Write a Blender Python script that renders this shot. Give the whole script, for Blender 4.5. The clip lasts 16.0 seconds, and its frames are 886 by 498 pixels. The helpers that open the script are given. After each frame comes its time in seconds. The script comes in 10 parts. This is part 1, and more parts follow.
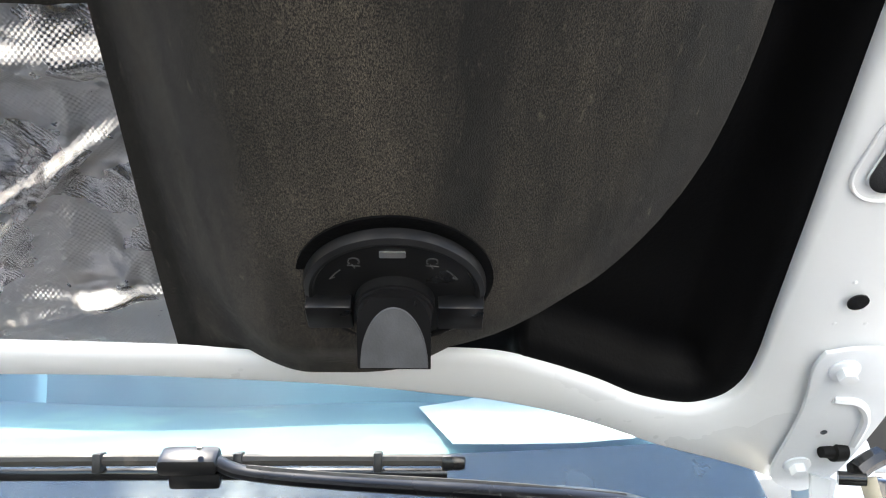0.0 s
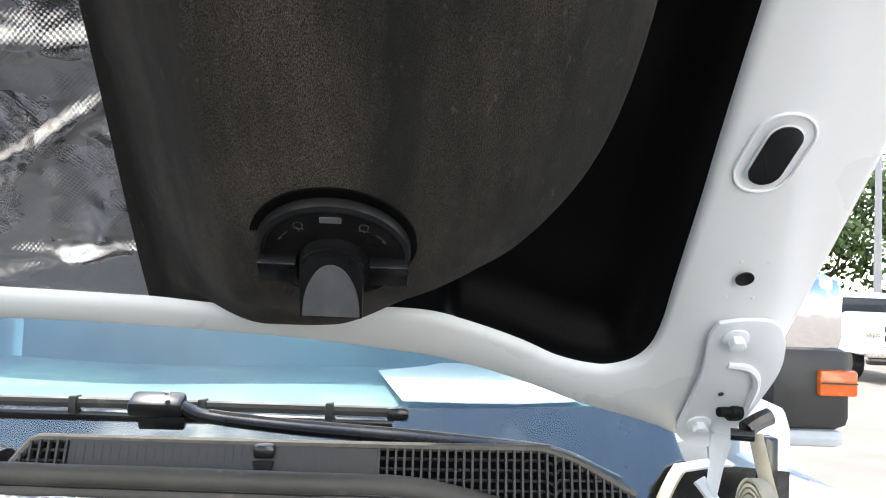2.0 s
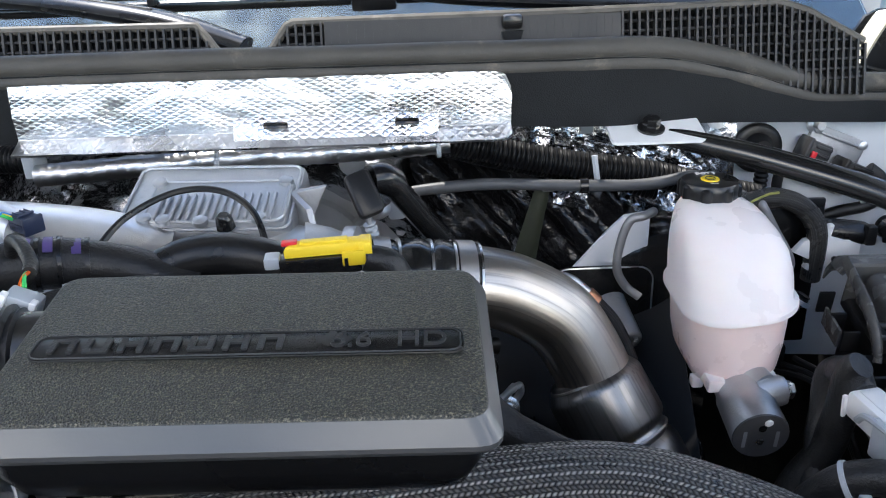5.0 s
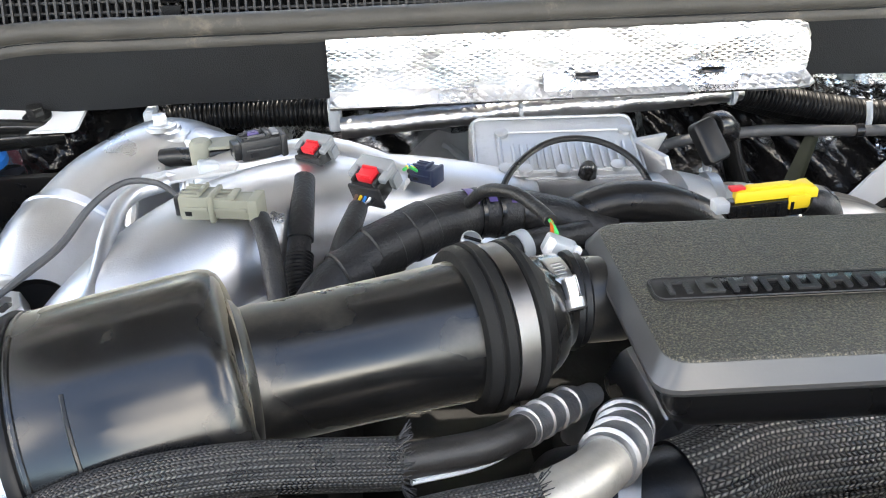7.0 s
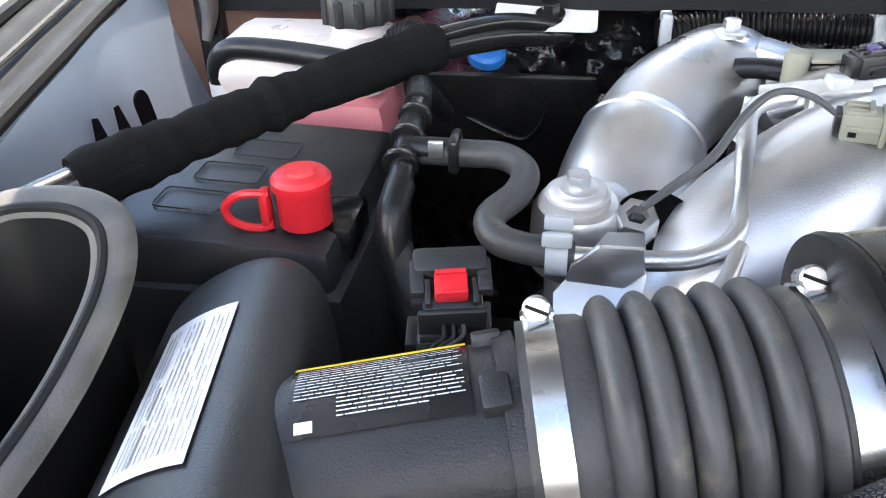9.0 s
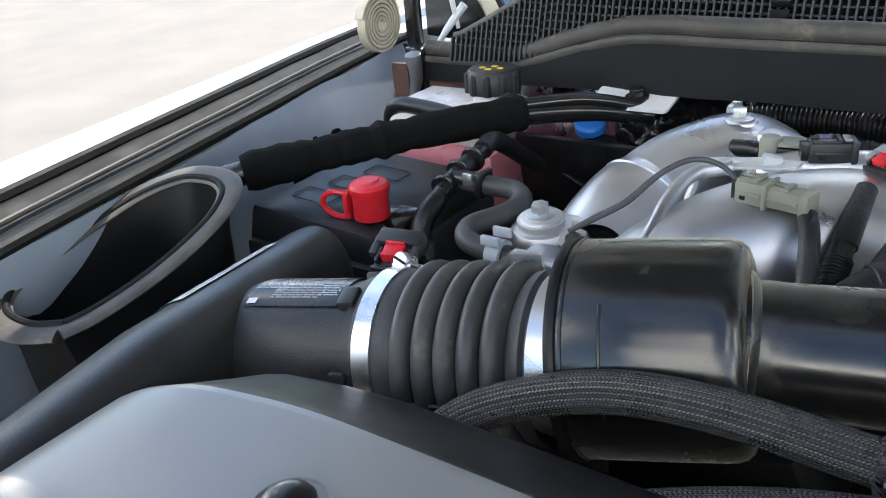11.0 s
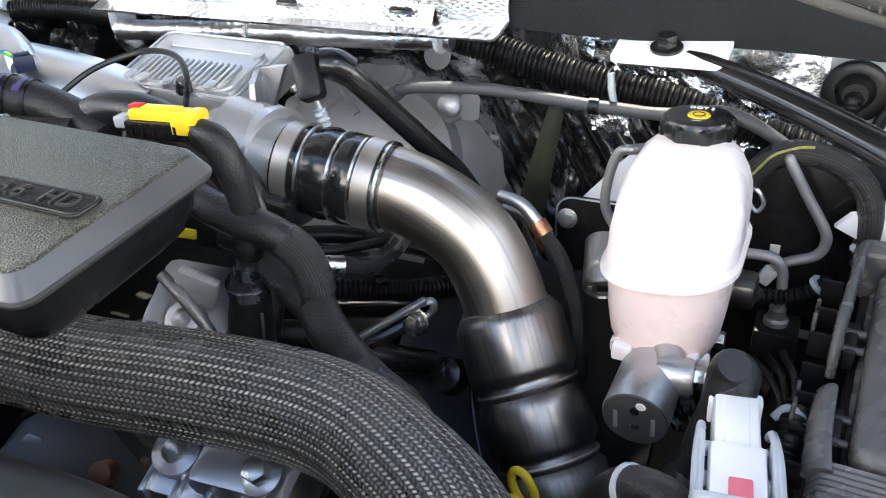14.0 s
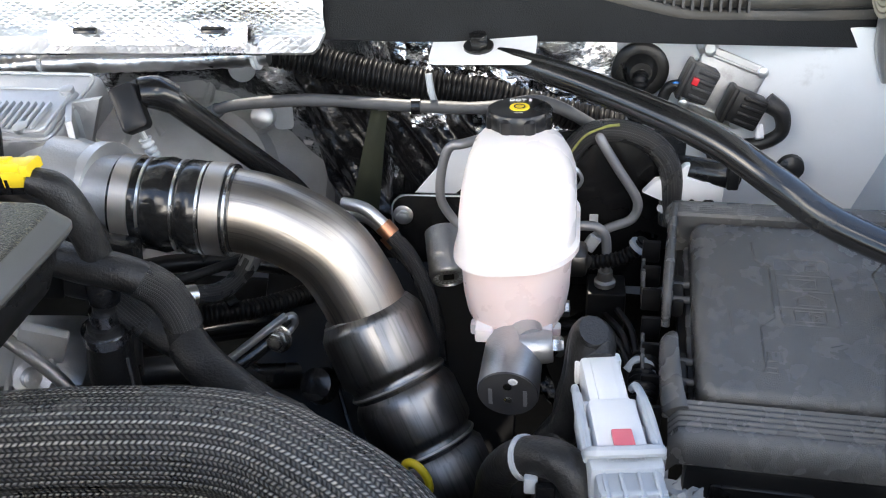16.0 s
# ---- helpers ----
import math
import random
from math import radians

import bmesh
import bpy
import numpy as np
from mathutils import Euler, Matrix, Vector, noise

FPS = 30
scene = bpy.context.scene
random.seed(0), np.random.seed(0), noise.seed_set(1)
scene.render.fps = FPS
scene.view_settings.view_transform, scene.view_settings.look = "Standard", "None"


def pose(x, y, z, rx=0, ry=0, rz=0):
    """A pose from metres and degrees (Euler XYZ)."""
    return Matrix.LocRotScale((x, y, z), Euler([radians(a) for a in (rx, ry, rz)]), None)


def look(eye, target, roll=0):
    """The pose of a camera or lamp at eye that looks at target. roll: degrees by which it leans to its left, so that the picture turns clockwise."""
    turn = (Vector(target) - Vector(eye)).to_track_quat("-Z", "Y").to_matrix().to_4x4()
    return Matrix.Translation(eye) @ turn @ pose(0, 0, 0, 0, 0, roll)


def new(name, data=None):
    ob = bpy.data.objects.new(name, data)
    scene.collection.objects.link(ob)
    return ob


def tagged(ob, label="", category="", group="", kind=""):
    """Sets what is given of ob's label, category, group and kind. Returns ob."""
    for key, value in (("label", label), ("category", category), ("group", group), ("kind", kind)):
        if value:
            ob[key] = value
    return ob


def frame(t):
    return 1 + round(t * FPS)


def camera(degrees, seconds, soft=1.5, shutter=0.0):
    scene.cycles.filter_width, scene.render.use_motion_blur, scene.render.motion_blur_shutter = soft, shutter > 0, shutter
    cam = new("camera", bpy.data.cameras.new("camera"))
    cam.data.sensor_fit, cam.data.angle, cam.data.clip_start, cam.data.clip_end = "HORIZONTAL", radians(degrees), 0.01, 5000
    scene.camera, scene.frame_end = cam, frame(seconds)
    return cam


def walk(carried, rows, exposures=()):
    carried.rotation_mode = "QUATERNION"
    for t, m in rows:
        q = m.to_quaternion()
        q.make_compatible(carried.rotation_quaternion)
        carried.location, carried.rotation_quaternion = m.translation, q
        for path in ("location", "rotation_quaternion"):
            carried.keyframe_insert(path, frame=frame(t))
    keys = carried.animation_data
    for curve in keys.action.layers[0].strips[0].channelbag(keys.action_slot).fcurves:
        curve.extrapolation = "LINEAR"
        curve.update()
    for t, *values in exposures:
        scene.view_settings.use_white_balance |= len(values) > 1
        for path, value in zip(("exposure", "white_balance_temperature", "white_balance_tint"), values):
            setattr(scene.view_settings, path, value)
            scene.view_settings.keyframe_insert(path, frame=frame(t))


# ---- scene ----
cam = camera(55.6, 16.0, 1.1)
PATH = [
    (0, (0.395, -0.045, 1.477), (0.416, 1.948, 1.643), 0.3),
    (0.5, (0.407, -0.059, 1.483), (0.403, 1.934, 1.657), 0.4),
    (1, (0.408, -0.086, 1.473), (0.402, 1.908, 1.623), 1.6),
    (1.5, (0.418, -0.118, 1.465), (0.443, 1.879, 1.584), 2.0),
    (2, (0.426, -0.132, 1.466), (0.496, 1.863, 1.578), 2.3),
    (2.5, (0.406, -0.148, 1.462), (0.484, 1.848, 1.571), 3.2),
    (3, (0.407, -0.161, 1.464), (0.478, 1.836, 1.543), 3.2),
    (3.5, (0.39, -0.156, 1.453), (0.429, 1.837, 1.288), 2.3),
    (4, (0.313, -0.152, 1.457), (0.342, 1.753, 0.851), 0.1),
    (4.2, (0.275, -0.15, 1.464), (0.325, 1.704, 0.714), -0.9),
    (6.3, (0.097, -0.155, 1.436), (0.11, 1.642, 0.558), -2.6),
    (6.5, (0.038, -0.151, 1.447), (0.087, 1.637, 0.552), -2.7),
    (7, (-0.105, -0.158, 1.471), (0.007, 1.602, 0.528), -1.6),
    (7.5, (-0.204, -0.127, 1.449), (-0.072, 1.612, 0.47), -0.2),
    (8, (-0.267, -0.112, 1.448), (-0.246, 1.61, 0.432), 0.4),
    (8.5, (-0.332, -0.107, 1.45), (-0.503, 1.594, 0.413), -1.0),
    (9, (-0.385, -0.118, 1.444), (-0.705, 1.538, 0.371), -2.1),
    (9.2, (-0.388, -0.125, 1.445), (-0.746, 1.515, 0.357), -2.4),
    (11.3, (0.002, -0.256, 1.495), (-1.121, 1.177, 0.667), -4.6),
    (11.5, (0.059, -0.277, 1.506), (-1.05, 1.168, 0.681), -3.8),
    (12, (0.193, -0.278, 1.502), (-0.859, 1.198, 0.655), -2.6),
    (12.5, (0.311, -0.204, 1.485), (-0.713, 1.267, 0.597), -1.9),
    (13, (0.412, -0.134, 1.463), (-0.615, 1.319, 0.549), -2.9),
    (13.5, (0.483, -0.094, 1.443), (-0.472, 1.385, 0.495), -3.7),
    (14, (0.544, -0.059, 1.424), (-0.228, 1.495, 0.431), -3.3),
    (14.5, (0.58, -0.044, 1.413), (-0.023, 1.545, 0.358), -3.0),
    (15, (0.591, -0.045, 1.415), (0.077, 1.565, 0.347), -2.7),
    (15.5, (0.569, -0.05, 1.424), (0.146, 1.593, 0.364), -2.4),
    (16, (0.504, -0.086, 1.449), (0.205, 1.595, 0.407), -3.3),
]
EXPOSURES = [(0, 2.05, 6900, 10), (1, 2.15, 6900, 10), (1.5, 2.0, 6900, 10), (2, 1.65, 6800, 10), (2.5, 1.6, 6800, 10), (3, 1.5, 6700, 10), (3.5, 1.45, 6400, 10), (4.2, 1.3, 6200, 10),
             (6.3, 2.15, 6950, 10), (8, 2.2, 7200, 10), (9.2, 2.25, 6900, 10), (11.3, 1.35, 6650, 8), (12, 1.35, 6600, 8), (12.5, 1.75, 6800, 10), (13.5, 2.25, 6900, 10), (14.5, 2.3, 7100, 10), (16, 2.2, 7000, 10)]
walk(cam, [(t, look(eye, target, roll)) for t, eye, target, roll in PATH], EXPOSURES)

# ---- light ----
SUN_EL, SUN_AZ = radians(60), radians(-28)      # azimuth from +y towards +x
world = bpy.data.worlds.new("world")
scene.world = world
world.use_nodes = True
wn, wl = world.node_tree.nodes, world.node_tree.links
sky = wn.new("ShaderNodeTexSky")
sky.sky_type, sky.sun_disc = "NISHITA", False
sky.sun_elevation, sky.sun_rotation = SUN_EL, SUN_AZ
sky.dust_density = 0.15
wco = wn.new("ShaderNodeTexCoord")
cloud = wn.new("ShaderNodeTexNoise")
cloud.inputs["Scale"].default_value, cloud.inputs["Detail"].default_value = 2.6, 6
cramp = wn.new("ShaderNodeValToRGB")
cramp.color_ramp.elements[0].position, cramp.color_ramp.elements[1].position = 0.53, 0.66
wmix = wn.new("ShaderNodeMix")
wmix.data_type = "RGBA"
wmix.inputs[7].default_value = (24.0, 22.6, 20.9, 1)
wl.new(wco.outputs["Generated"], cloud.inputs["Vector"])
wl.new(cloud.outputs["Fac"], cramp.inputs["Fac"])
wsep, wfall, wmul = wn.new("ShaderNodeSeparateXYZ"), wn.new("ShaderNodeMapRange"), wn.new("ShaderNodeMath")
wl.new(wco.outputs["Generated"], wsep.inputs[0])
wl.new(wsep.outputs["Z"], wfall.inputs["Value"])
wfall.inputs["From Min"].default_value, wfall.inputs["From Max"].default_value = 0.45, 0.85
wfall.inputs["To Min"].default_value, wfall.inputs["To Max"].default_value = 1.0, 0.05
wmul.operation = "MULTIPLY"
wl.new(wfall.outputs["Result"], wmul.inputs[0])
wl.new(cramp.outputs["Color"], wmul.inputs[1])
wl.new(wmul.outputs[0], wmix.inputs[0])
wl.new(sky.outputs["Color"], wmix.inputs[6])
wl.new(wmix.outputs[2], wn["Background"].inputs["Color"])
wn["Background"].inputs["Strength"].default_value = 0.15

sun = new("sun", bpy.data.lights.new("sun", "SUN"))
sun.data.energy, sun.data.angle, sun.data.color = 2.8, radians(0.6), (1.0, 0.95, 0.88)
sun_from = Vector((math.sin(SUN_AZ) * math.cos(SUN_EL), math.cos(SUN_AZ) * math.cos(SUN_EL), math.sin(SUN_EL)))
sun.matrix_world = look(sun_from * 20, (0, 0, 0))


# ---- materials ----
def mat(name, color, rough=0.5, metal=0.0, var=0.12, scale=30, bump=0.1, bscale=400, rvar=0.1, coat=0.0, trans=0.0, ior=1.45,
        stain=None, stain_scale=8, stain_at=0.58, sss=0.0, bdist=0.001, spec=0.5):
    """A worn surface: two scales of noise on colour and roughness, fine relief."""
    m = bpy.data.materials.new(name)
    m.use_nodes = True
    n, l = m.node_tree.nodes, m.node_tree.links
    b = n["Principled BSDF"]
    co = n.new("ShaderNodeTexCoord")
    big, fine = n.new("ShaderNodeTexNoise"), n.new("ShaderNodeTexNoise")
    big.inputs["Scale"].default_value, big.inputs["Detail"].default_value = scale, 5
    fine.inputs["Scale"].default_value, fine.inputs["Detail"].default_value = bscale, 3
    for x in (big, fine):
        l.new(co.outputs["Object"], x.inputs["Vector"])
    ramp = n.new("ShaderNodeMapRange")
    ramp.inputs["From Min"].default_value, ramp.inputs["From Max"].default_value = 0.3, 0.7
    ramp.inputs["To Min"].default_value, ramp.inputs["To Max"].default_value = 1 - var, 1 + var
    l.new(big.outputs["Fac"], ramp.inputs["Value"])
    mul = n.new("ShaderNodeMix")
    mul.data_type, mul.blend_type = "RGBA", "MULTIPLY"
    mul.inputs[0].default_value = 1
    mul.inputs[6].default_value = (*color, 1)
    l.new(ramp.outputs["Result"], mul.inputs[7])
    out = mul.outputs[2]
    if stain:
        st = n.new("ShaderNodeTexNoise")
        st.inputs["Scale"].default_value, st.inputs["Detail"].default_value, st.inputs["Roughness"].default_value = stain_scale, 7, 0.7
        l.new(co.outputs["Object"], st.inputs["Vector"])
        sr = n.new("ShaderNodeMapRange")
        sr.inputs["From Min"].default_value, sr.inputs["From Max"].default_value = stain_at, stain_at + 0.16
        l.new(st.outputs["Fac"], sr.inputs["Value"])
        sm = n.new("ShaderNodeMix")
        sm.data_type = "RGBA"
        l.new(sr.outputs["Result"], sm.inputs[0])
        l.new(out, sm.inputs[6])
        sm.inputs[7].default_value = (*stain, 1)
        out = sm.outputs[2]
    l.new(out, b.inputs["Base Color"])
    rr = n.new("ShaderNodeMapRange")
    rr.inputs["From Min"].default_value, rr.inputs["From Max"].default_value = 0.3, 0.7
    rr.inputs["To Min"].default_value, rr.inputs["To Max"].default_value = max(0.02, rough - rvar), min(1, rough + rvar)
    l.new(big.outputs["Fac"], rr.inputs["Value"])
    l.new(rr.outputs["Result"], b.inputs["Roughness"])
    b.inputs["Metallic"].default_value = metal
    b.inputs["Coat Weight"].default_value = coat
    b.inputs["Specular IOR Level"].default_value = spec
    b.inputs["Transmission Weight"].default_value = trans
    b.inputs["IOR"].default_value = ior
    b.inputs["Subsurface Weight"].default_value = sss
    b.inputs["Subsurface Radius"].default_value = (0.02, 0.015, 0.012)
    if bump:
        bp = n.new("ShaderNodeBump")
        bp.inputs["Strength"].default_value, bp.inputs["Distance"].default_value = bump, bdist
        l.new(fine.outputs["Fac"], bp.inputs["Height"])
        l.new(bp.outputs["Normal"], b.inputs["Normal"])
    m["bsdf"] = b.name
    return m


def nodes_of(m):
    return m.node_tree.nodes, m.node_tree.links, m.node_tree.nodes["Principled BSDF"]


def math_node(n, l, op, a, b=None):
    x = n.new("ShaderNodeMath")
    x.operation = op
    for i, v in enumerate((a, b)):
        if v is None:
            continue
        if isinstance(v, (int, float)):
            x.inputs[i].default_value = v
        else:
            l.new(v, x.inputs[i])
    return x.outputs[0]


def braid_mat(name, dark, light, cell=0.003, rough=0.35):
    """A woven sleeve: two families of crossing strands laid out along and round the hose."""
    m = mat(name, dark, rough, var=0.25, scale=25, bump=0)
    n, l, b = nodes_of(m)
    uv = n.new("ShaderNodeUVMap")
    sep = n.new("ShaderNodeSeparateXYZ")
    l.new(uv.outputs["UV"], sep.inputs["Vector"])
    u, v = sep.outputs["X"], sep.outputs["Y"]
    v2 = math_node(n, l, "MULTIPLY", v, 0.6)
    p = math_node(n, l, "DIVIDE", math_node(n, l, "ADD", u, v2), cell * 0.9)
    q = math_node(n, l, "DIVIDE", math_node(n, l, "SUBTRACT", u, v2), cell * 0.9)
    a = math_node(n, l, "ABSOLUTE", math_node(n, l, "SINE", math_node(n, l, "MULTIPLY", p, math.pi)))
    c = math_node(n, l, "ABSOLUTE", math_node(n, l, "SINE", math_node(n, l, "MULTIPLY", q, math.pi)))
    row = math_node(n, l, "FRACT", math_node(n, l, "MULTIPLY", v, 0.5 / (cell * 0.66)))
    pick = math_node(n, l, "GREATER_THAN", row, 0.5)
    # darkens the creases between rows in the colour, as shade there
    furrow = math_node(n, l, "POWER", math_node(n, l, "ABSOLUTE", math_node(n, l, "SINE", math_node(n, l, "MULTIPLY", row, 2 * math.pi))), 0.6)
    h = n.new("ShaderNodeMix")
    l.new(pick, h.inputs[0])
    l.new(a, h.inputs[2])
    l.new(c, h.inputs[3])
    mix = n.new("ShaderNodeMix")
    mix.data_type = "RGBA"
    woven = math_node(n, l, "MULTIPLY", h.outputs[0], furrow)
    # brighter rows and lengthwise bands paint the reflections that strands catch
    lean = math_node(n, l, "ADD", math_node(n, l, "MULTIPLY", pick, 0.7), 0.3)
    band, stretch, level = n.new("ShaderNodeTexNoise"), n.new("ShaderNodeMapping"), n.new("ShaderNodeMapRange")
    stretch.inputs["Scale"].default_value = (3, 230, 1)
    band.inputs["Scale"].default_value, band.inputs["Detail"].default_value = 1, 3
    level.inputs["From Min"].default_value, level.inputs["From Max"].default_value = 0.36, 0.62
    level.inputs["To Min"].default_value = 0.22
    l.new(uv.outputs["UV"], stretch.inputs["Vector"])
    l.new(stretch.outputs["Vector"], band.inputs["Vector"])
    l.new(band.outputs["Fac"], level.inputs["Value"])
    shown = math_node(n, l, "MULTIPLY", math_node(n, l, "POWER", woven, 1.6), lean)
    l.new(math_node(n, l, "MULTIPLY", shown, level.outputs["Result"]), mix.inputs[0])
    mix.inputs[6].default_value, mix.inputs[7].default_value = (*dark, 1), (*light, 1)
    l.new(mix.outputs[2], b.inputs["Base Color"])
    bp = n.new("ShaderNodeBump")
    bp.inputs["Strength"].default_value, bp.inputs["Distance"].default_value = 0.8, cell * 0.35
    l.new(woven, bp.inputs["Height"])
    l.new(bp.outputs["Normal"], b.inputs["Normal"])
    return m


def brushed_mat(name, base, tint, dark, rough):
    """Drawn steel tube: fine streaks along its length, heat tint and oily patches."""
    m = mat(name, base, rough, metal=1.0, var=0.1, scale=9, bump=0, rvar=0.08)
    n, l, b = nodes_of(m)
    uv, mp = n.new("ShaderNodeUVMap"), n.new("ShaderNodeMapping")
    mp.inputs["Scale"].default_value = (9, 330, 1)
    l.new(uv.outputs["UV"], mp.inputs["Vector"])
    fine, co, broad = n.new("ShaderNodeTexNoise"), n.new("ShaderNodeTexCoord"), n.new("ShaderNodeTexNoise")
    fine.inputs["Scale"].default_value, fine.inputs["Detail"].default_value = 1.0, 5
    broad.inputs["Scale"].default_value, broad.inputs["Detail"].default_value = 22, 4
    l.new(mp.outputs["Vector"], fine.inputs["Vector"])
    l.new(co.outputs["Object"], broad.inputs["Vector"])
    m1, m2 = n.new("ShaderNodeMix"), n.new("ShaderNodeMix")
    for x, c0, c1 in ((m1, base, tint), (m2, base, dark)):
        x.data_type = "RGBA"
        x.inputs[6].default_value, x.inputs[7].default_value = (*c0, 1), (*c1, 1)
    for src, x, lo, hi in ((broad, m1, 0.42, 0.62), (fine, m2, 0.5, 0.78)):
        rg = n.new("ShaderNodeMapRange")
        rg.inputs["From Min"].default_value, rg.inputs["From Max"].default_value = lo, hi
        l.new(src.outputs["Fac"], rg.inputs["Value"])
        l.new(rg.outputs["Result"], x.inputs[0])
    l.new(m1.outputs[2], m2.inputs[6])
    l.new(m2.outputs[2], b.inputs["Base Color"])
    bp = n.new("ShaderNodeBump")
    bp.inputs["Strength"].default_value, bp.inputs["Distance"].default_value = 0.35, 0.0006
    l.new(fine.outputs["Fac"], bp.inputs["Height"])
    l.new(bp.outputs["Normal"], b.inputs["Normal"])
    return m


def felt_mat(name):
    """Needled black felt: pale dust in patches, streaks and single fibres."""
    m = mat(name, (0.03, 0.03, 0.03), 0.88, bump=0, spec=0.15)
    n, l, b = nodes_of(m)
    co = n.new("ShaderNodeTexCoord")

    def field(scale, lo, hi, stretch=(1, 1, 1), detail=6):
        mp, nz, rg = n.new("ShaderNodeMapping"), n.new("ShaderNodeTexNoise"), n.new("ShaderNodeMapRange")
        mp.inputs["Scale"].default_value = stretch
        nz.inputs["Scale"].default_value, nz.inputs["Detail"].default_value = scale, detail
        nz.inputs["Roughness"].default_value = 0.65
        rg.inputs["From Min"].default_value, rg.inputs["From Max"].default_value = lo, hi
        l.new(co.outputs["Object"], mp.inputs["Vector"])
        l.new(mp.outputs["Vector"], nz.inputs["Vector"])
        l.new(nz.outputs["Fac"], rg.inputs["Value"])
        return rg.outputs["Result"], nz.outputs["Fac"]
    patch, _ = field(4.5, 0.45, 0.68, (2.2, 0.6, 0.6), 4)
    streak, _ = field(26, 0.42, 0.72, (1, 0.10, 0.10), 4)
    fibre, raw = field(1700, 0.42, 0.68, (1, 0.45, 0.45), 6)
    hair, _ = field(230, 0.62, 0.72, (1, 0.35, 0.35), 4)
    dust = math_node(n, l, "ADD", math_node(n, l, "MULTIPLY", patch, 0.55), math_node(n, l, "MULTIPLY", streak, 0.25))
    dust = math_node(n, l, "ADD", math_node(n, l, "MULTIPLY", math_node(n, l, "ADD", dust, 0.04), math_node(n, l, "ADD", math_node(n, l, "MULTIPLY", fibre, 1.7), 0.1)), math_node(n, l, "MULTIPLY", hair, 0.4))
    mix = n.new("ShaderNodeMix")
    mix.data_type = "RGBA"
    l.new(dust, mix.inputs[0])
    mix.inputs[6].default_value, mix.inputs[7].default_value = (0.0105, 0.0103, 0.0106, 1), (0.125, 0.106, 0.083, 1)
    l.new(mix.outputs[2], b.inputs["Base Color"])
    b.inputs["Sheen Weight"].default_value = 0.05
    b.inputs["Sheen Roughness"].default_value = 0.5
    bp = n.new("ShaderNodeBump")
    bp.inputs["Strength"].default_value, bp.inputs["Distance"].default_value = 0.9, 0.0016
    l.new(raw, bp.inputs["Height"])
    l.new(bp.outputs["Normal"], b.inputs["Normal"])
    return m


def foil_mat(name, cell, crumple, fine=0.6, color=(0.86, 0.86, 0.87), diamond=True, wrinkle=0.7, rough=0.2, metal=1.0):
    """Bright aluminium foil: an embossed lattice over loose wrinkles."""
    m = mat(name, color, rough, metal=metal, var=0.06, scale=12, bump=0, rvar=0.08)
    n, l, b = nodes_of(m)
    co = n.new("ShaderNodeTexCoord")
    vo = n.new("ShaderNodeTexVoronoi")
    vo.inputs["Scale"].default_value = crumple
    vo.feature = "SMOOTH_F1"
    no = n.new("ShaderNodeTexNoise")
    no.inputs["Scale"].default_value, no.inputs["Detail"].default_value = crumple * 0.7, 6
    uv = n.new("ShaderNodeUVMap")
    sep = n.new("ShaderNodeSeparateXYZ")
    l.new(uv.outputs["UV"], sep.inputs["Vector"])
    l.new(co.outputs["Object"], vo.inputs["Vector"])
    l.new(co.outputs["Object"], no.inputs["Vector"])
    u, v = sep.outputs["X"], sep.outputs["Y"]
    wob = math_node(n, l, "MULTIPLY", no.outputs["Fac"], cell * 1.2)
    if diamond:
        w = math_node(n, l, "ADD", math_node(n, l, "MULTIPLY", v, 1.7), wob)
        p, q = math_node(n, l, "ADD", u, w), math_node(n, l, "SUBTRACT", u, w)
        a = math_node(n, l, "ABSOLUTE", math_node(n, l, "SINE", math_node(n, l, "MULTIPLY", p, math.pi / cell)))
        c = math_node(n, l, "ABSOLUTE", math_node(n, l, "SINE", math_node(n, l, "MULTIPLY", q, math.pi / cell)))
        lat = math_node(n, l, "MINIMUM", a, c)
    else:
        a = math_node(n, l, "SINE", math_node(n, l, "MULTIPLY", u, math.pi / cell))
        c = math_node(n, l, "SINE", math_node(n, l, "MULTIPLY", v, math.pi / cell))
        patch = n.new("ShaderNodeMapRange")
        patch.inputs["From Min"].default_value, patch.inputs["From Max"].default_value = 0.42, 0.6
        l.new(no.outputs["Fac"], patch.inputs["Value"])
        lat = math_node(n, l, "MULTIPLY", math_node(n, l, "MULTIPLY", a, c), patch.outputs["Result"])
    b1, b2 = n.new("ShaderNodeBump"), n.new("ShaderNodeBump")
    b1.inputs["Strength"].default_value, b1.inputs["Distance"].default_value = wrinkle, 0.012
    b2.inputs["Strength"].default_value, b2.inputs["Distance"].default_value = fine, cell * 0.25
    l.new(math_node(n, l, "ADD", vo.outputs["Distance"], no.outputs["Fac"]), b1.inputs["Height"])
    l.new(lat, b2.inputs["Height"])
    l.new(b1.outputs["Normal"], b2.inputs["Normal"])
    l.new(b2.outputs["Normal"], b.inputs["Normal"])
    return m


PLASTIC = mat("black_plastic", (0.023, 0.0235, 0.0245), 0.38, var=0.2, scale=18, bump=0.35, bscale=900, stain=(0.045, 0.042, 0.038), stain_scale=30, stain_at=0.66)
GLOSSY = mat("smooth_black_plastic", (0.008, 0.008, 0.0085), 0.27, coat=0.15, var=0.2, scale=12, bump=0.05, bscale=300, stain=(0.05, 0.046, 0.04), stain_scale=9, stain_at=0.62)
# the smudges are dirt and also paint in mottled reflections
DUCT = mat("smudge_glare_plastic", (0.008, 0.008, 0.0083), 0.24, var=0.4, scale=16, bump=0.06, bscale=70, rvar=0.16, stain=(0.050, 0.046, 0.038), stain_scale=16, stain_at=0.54, spec=0.9)
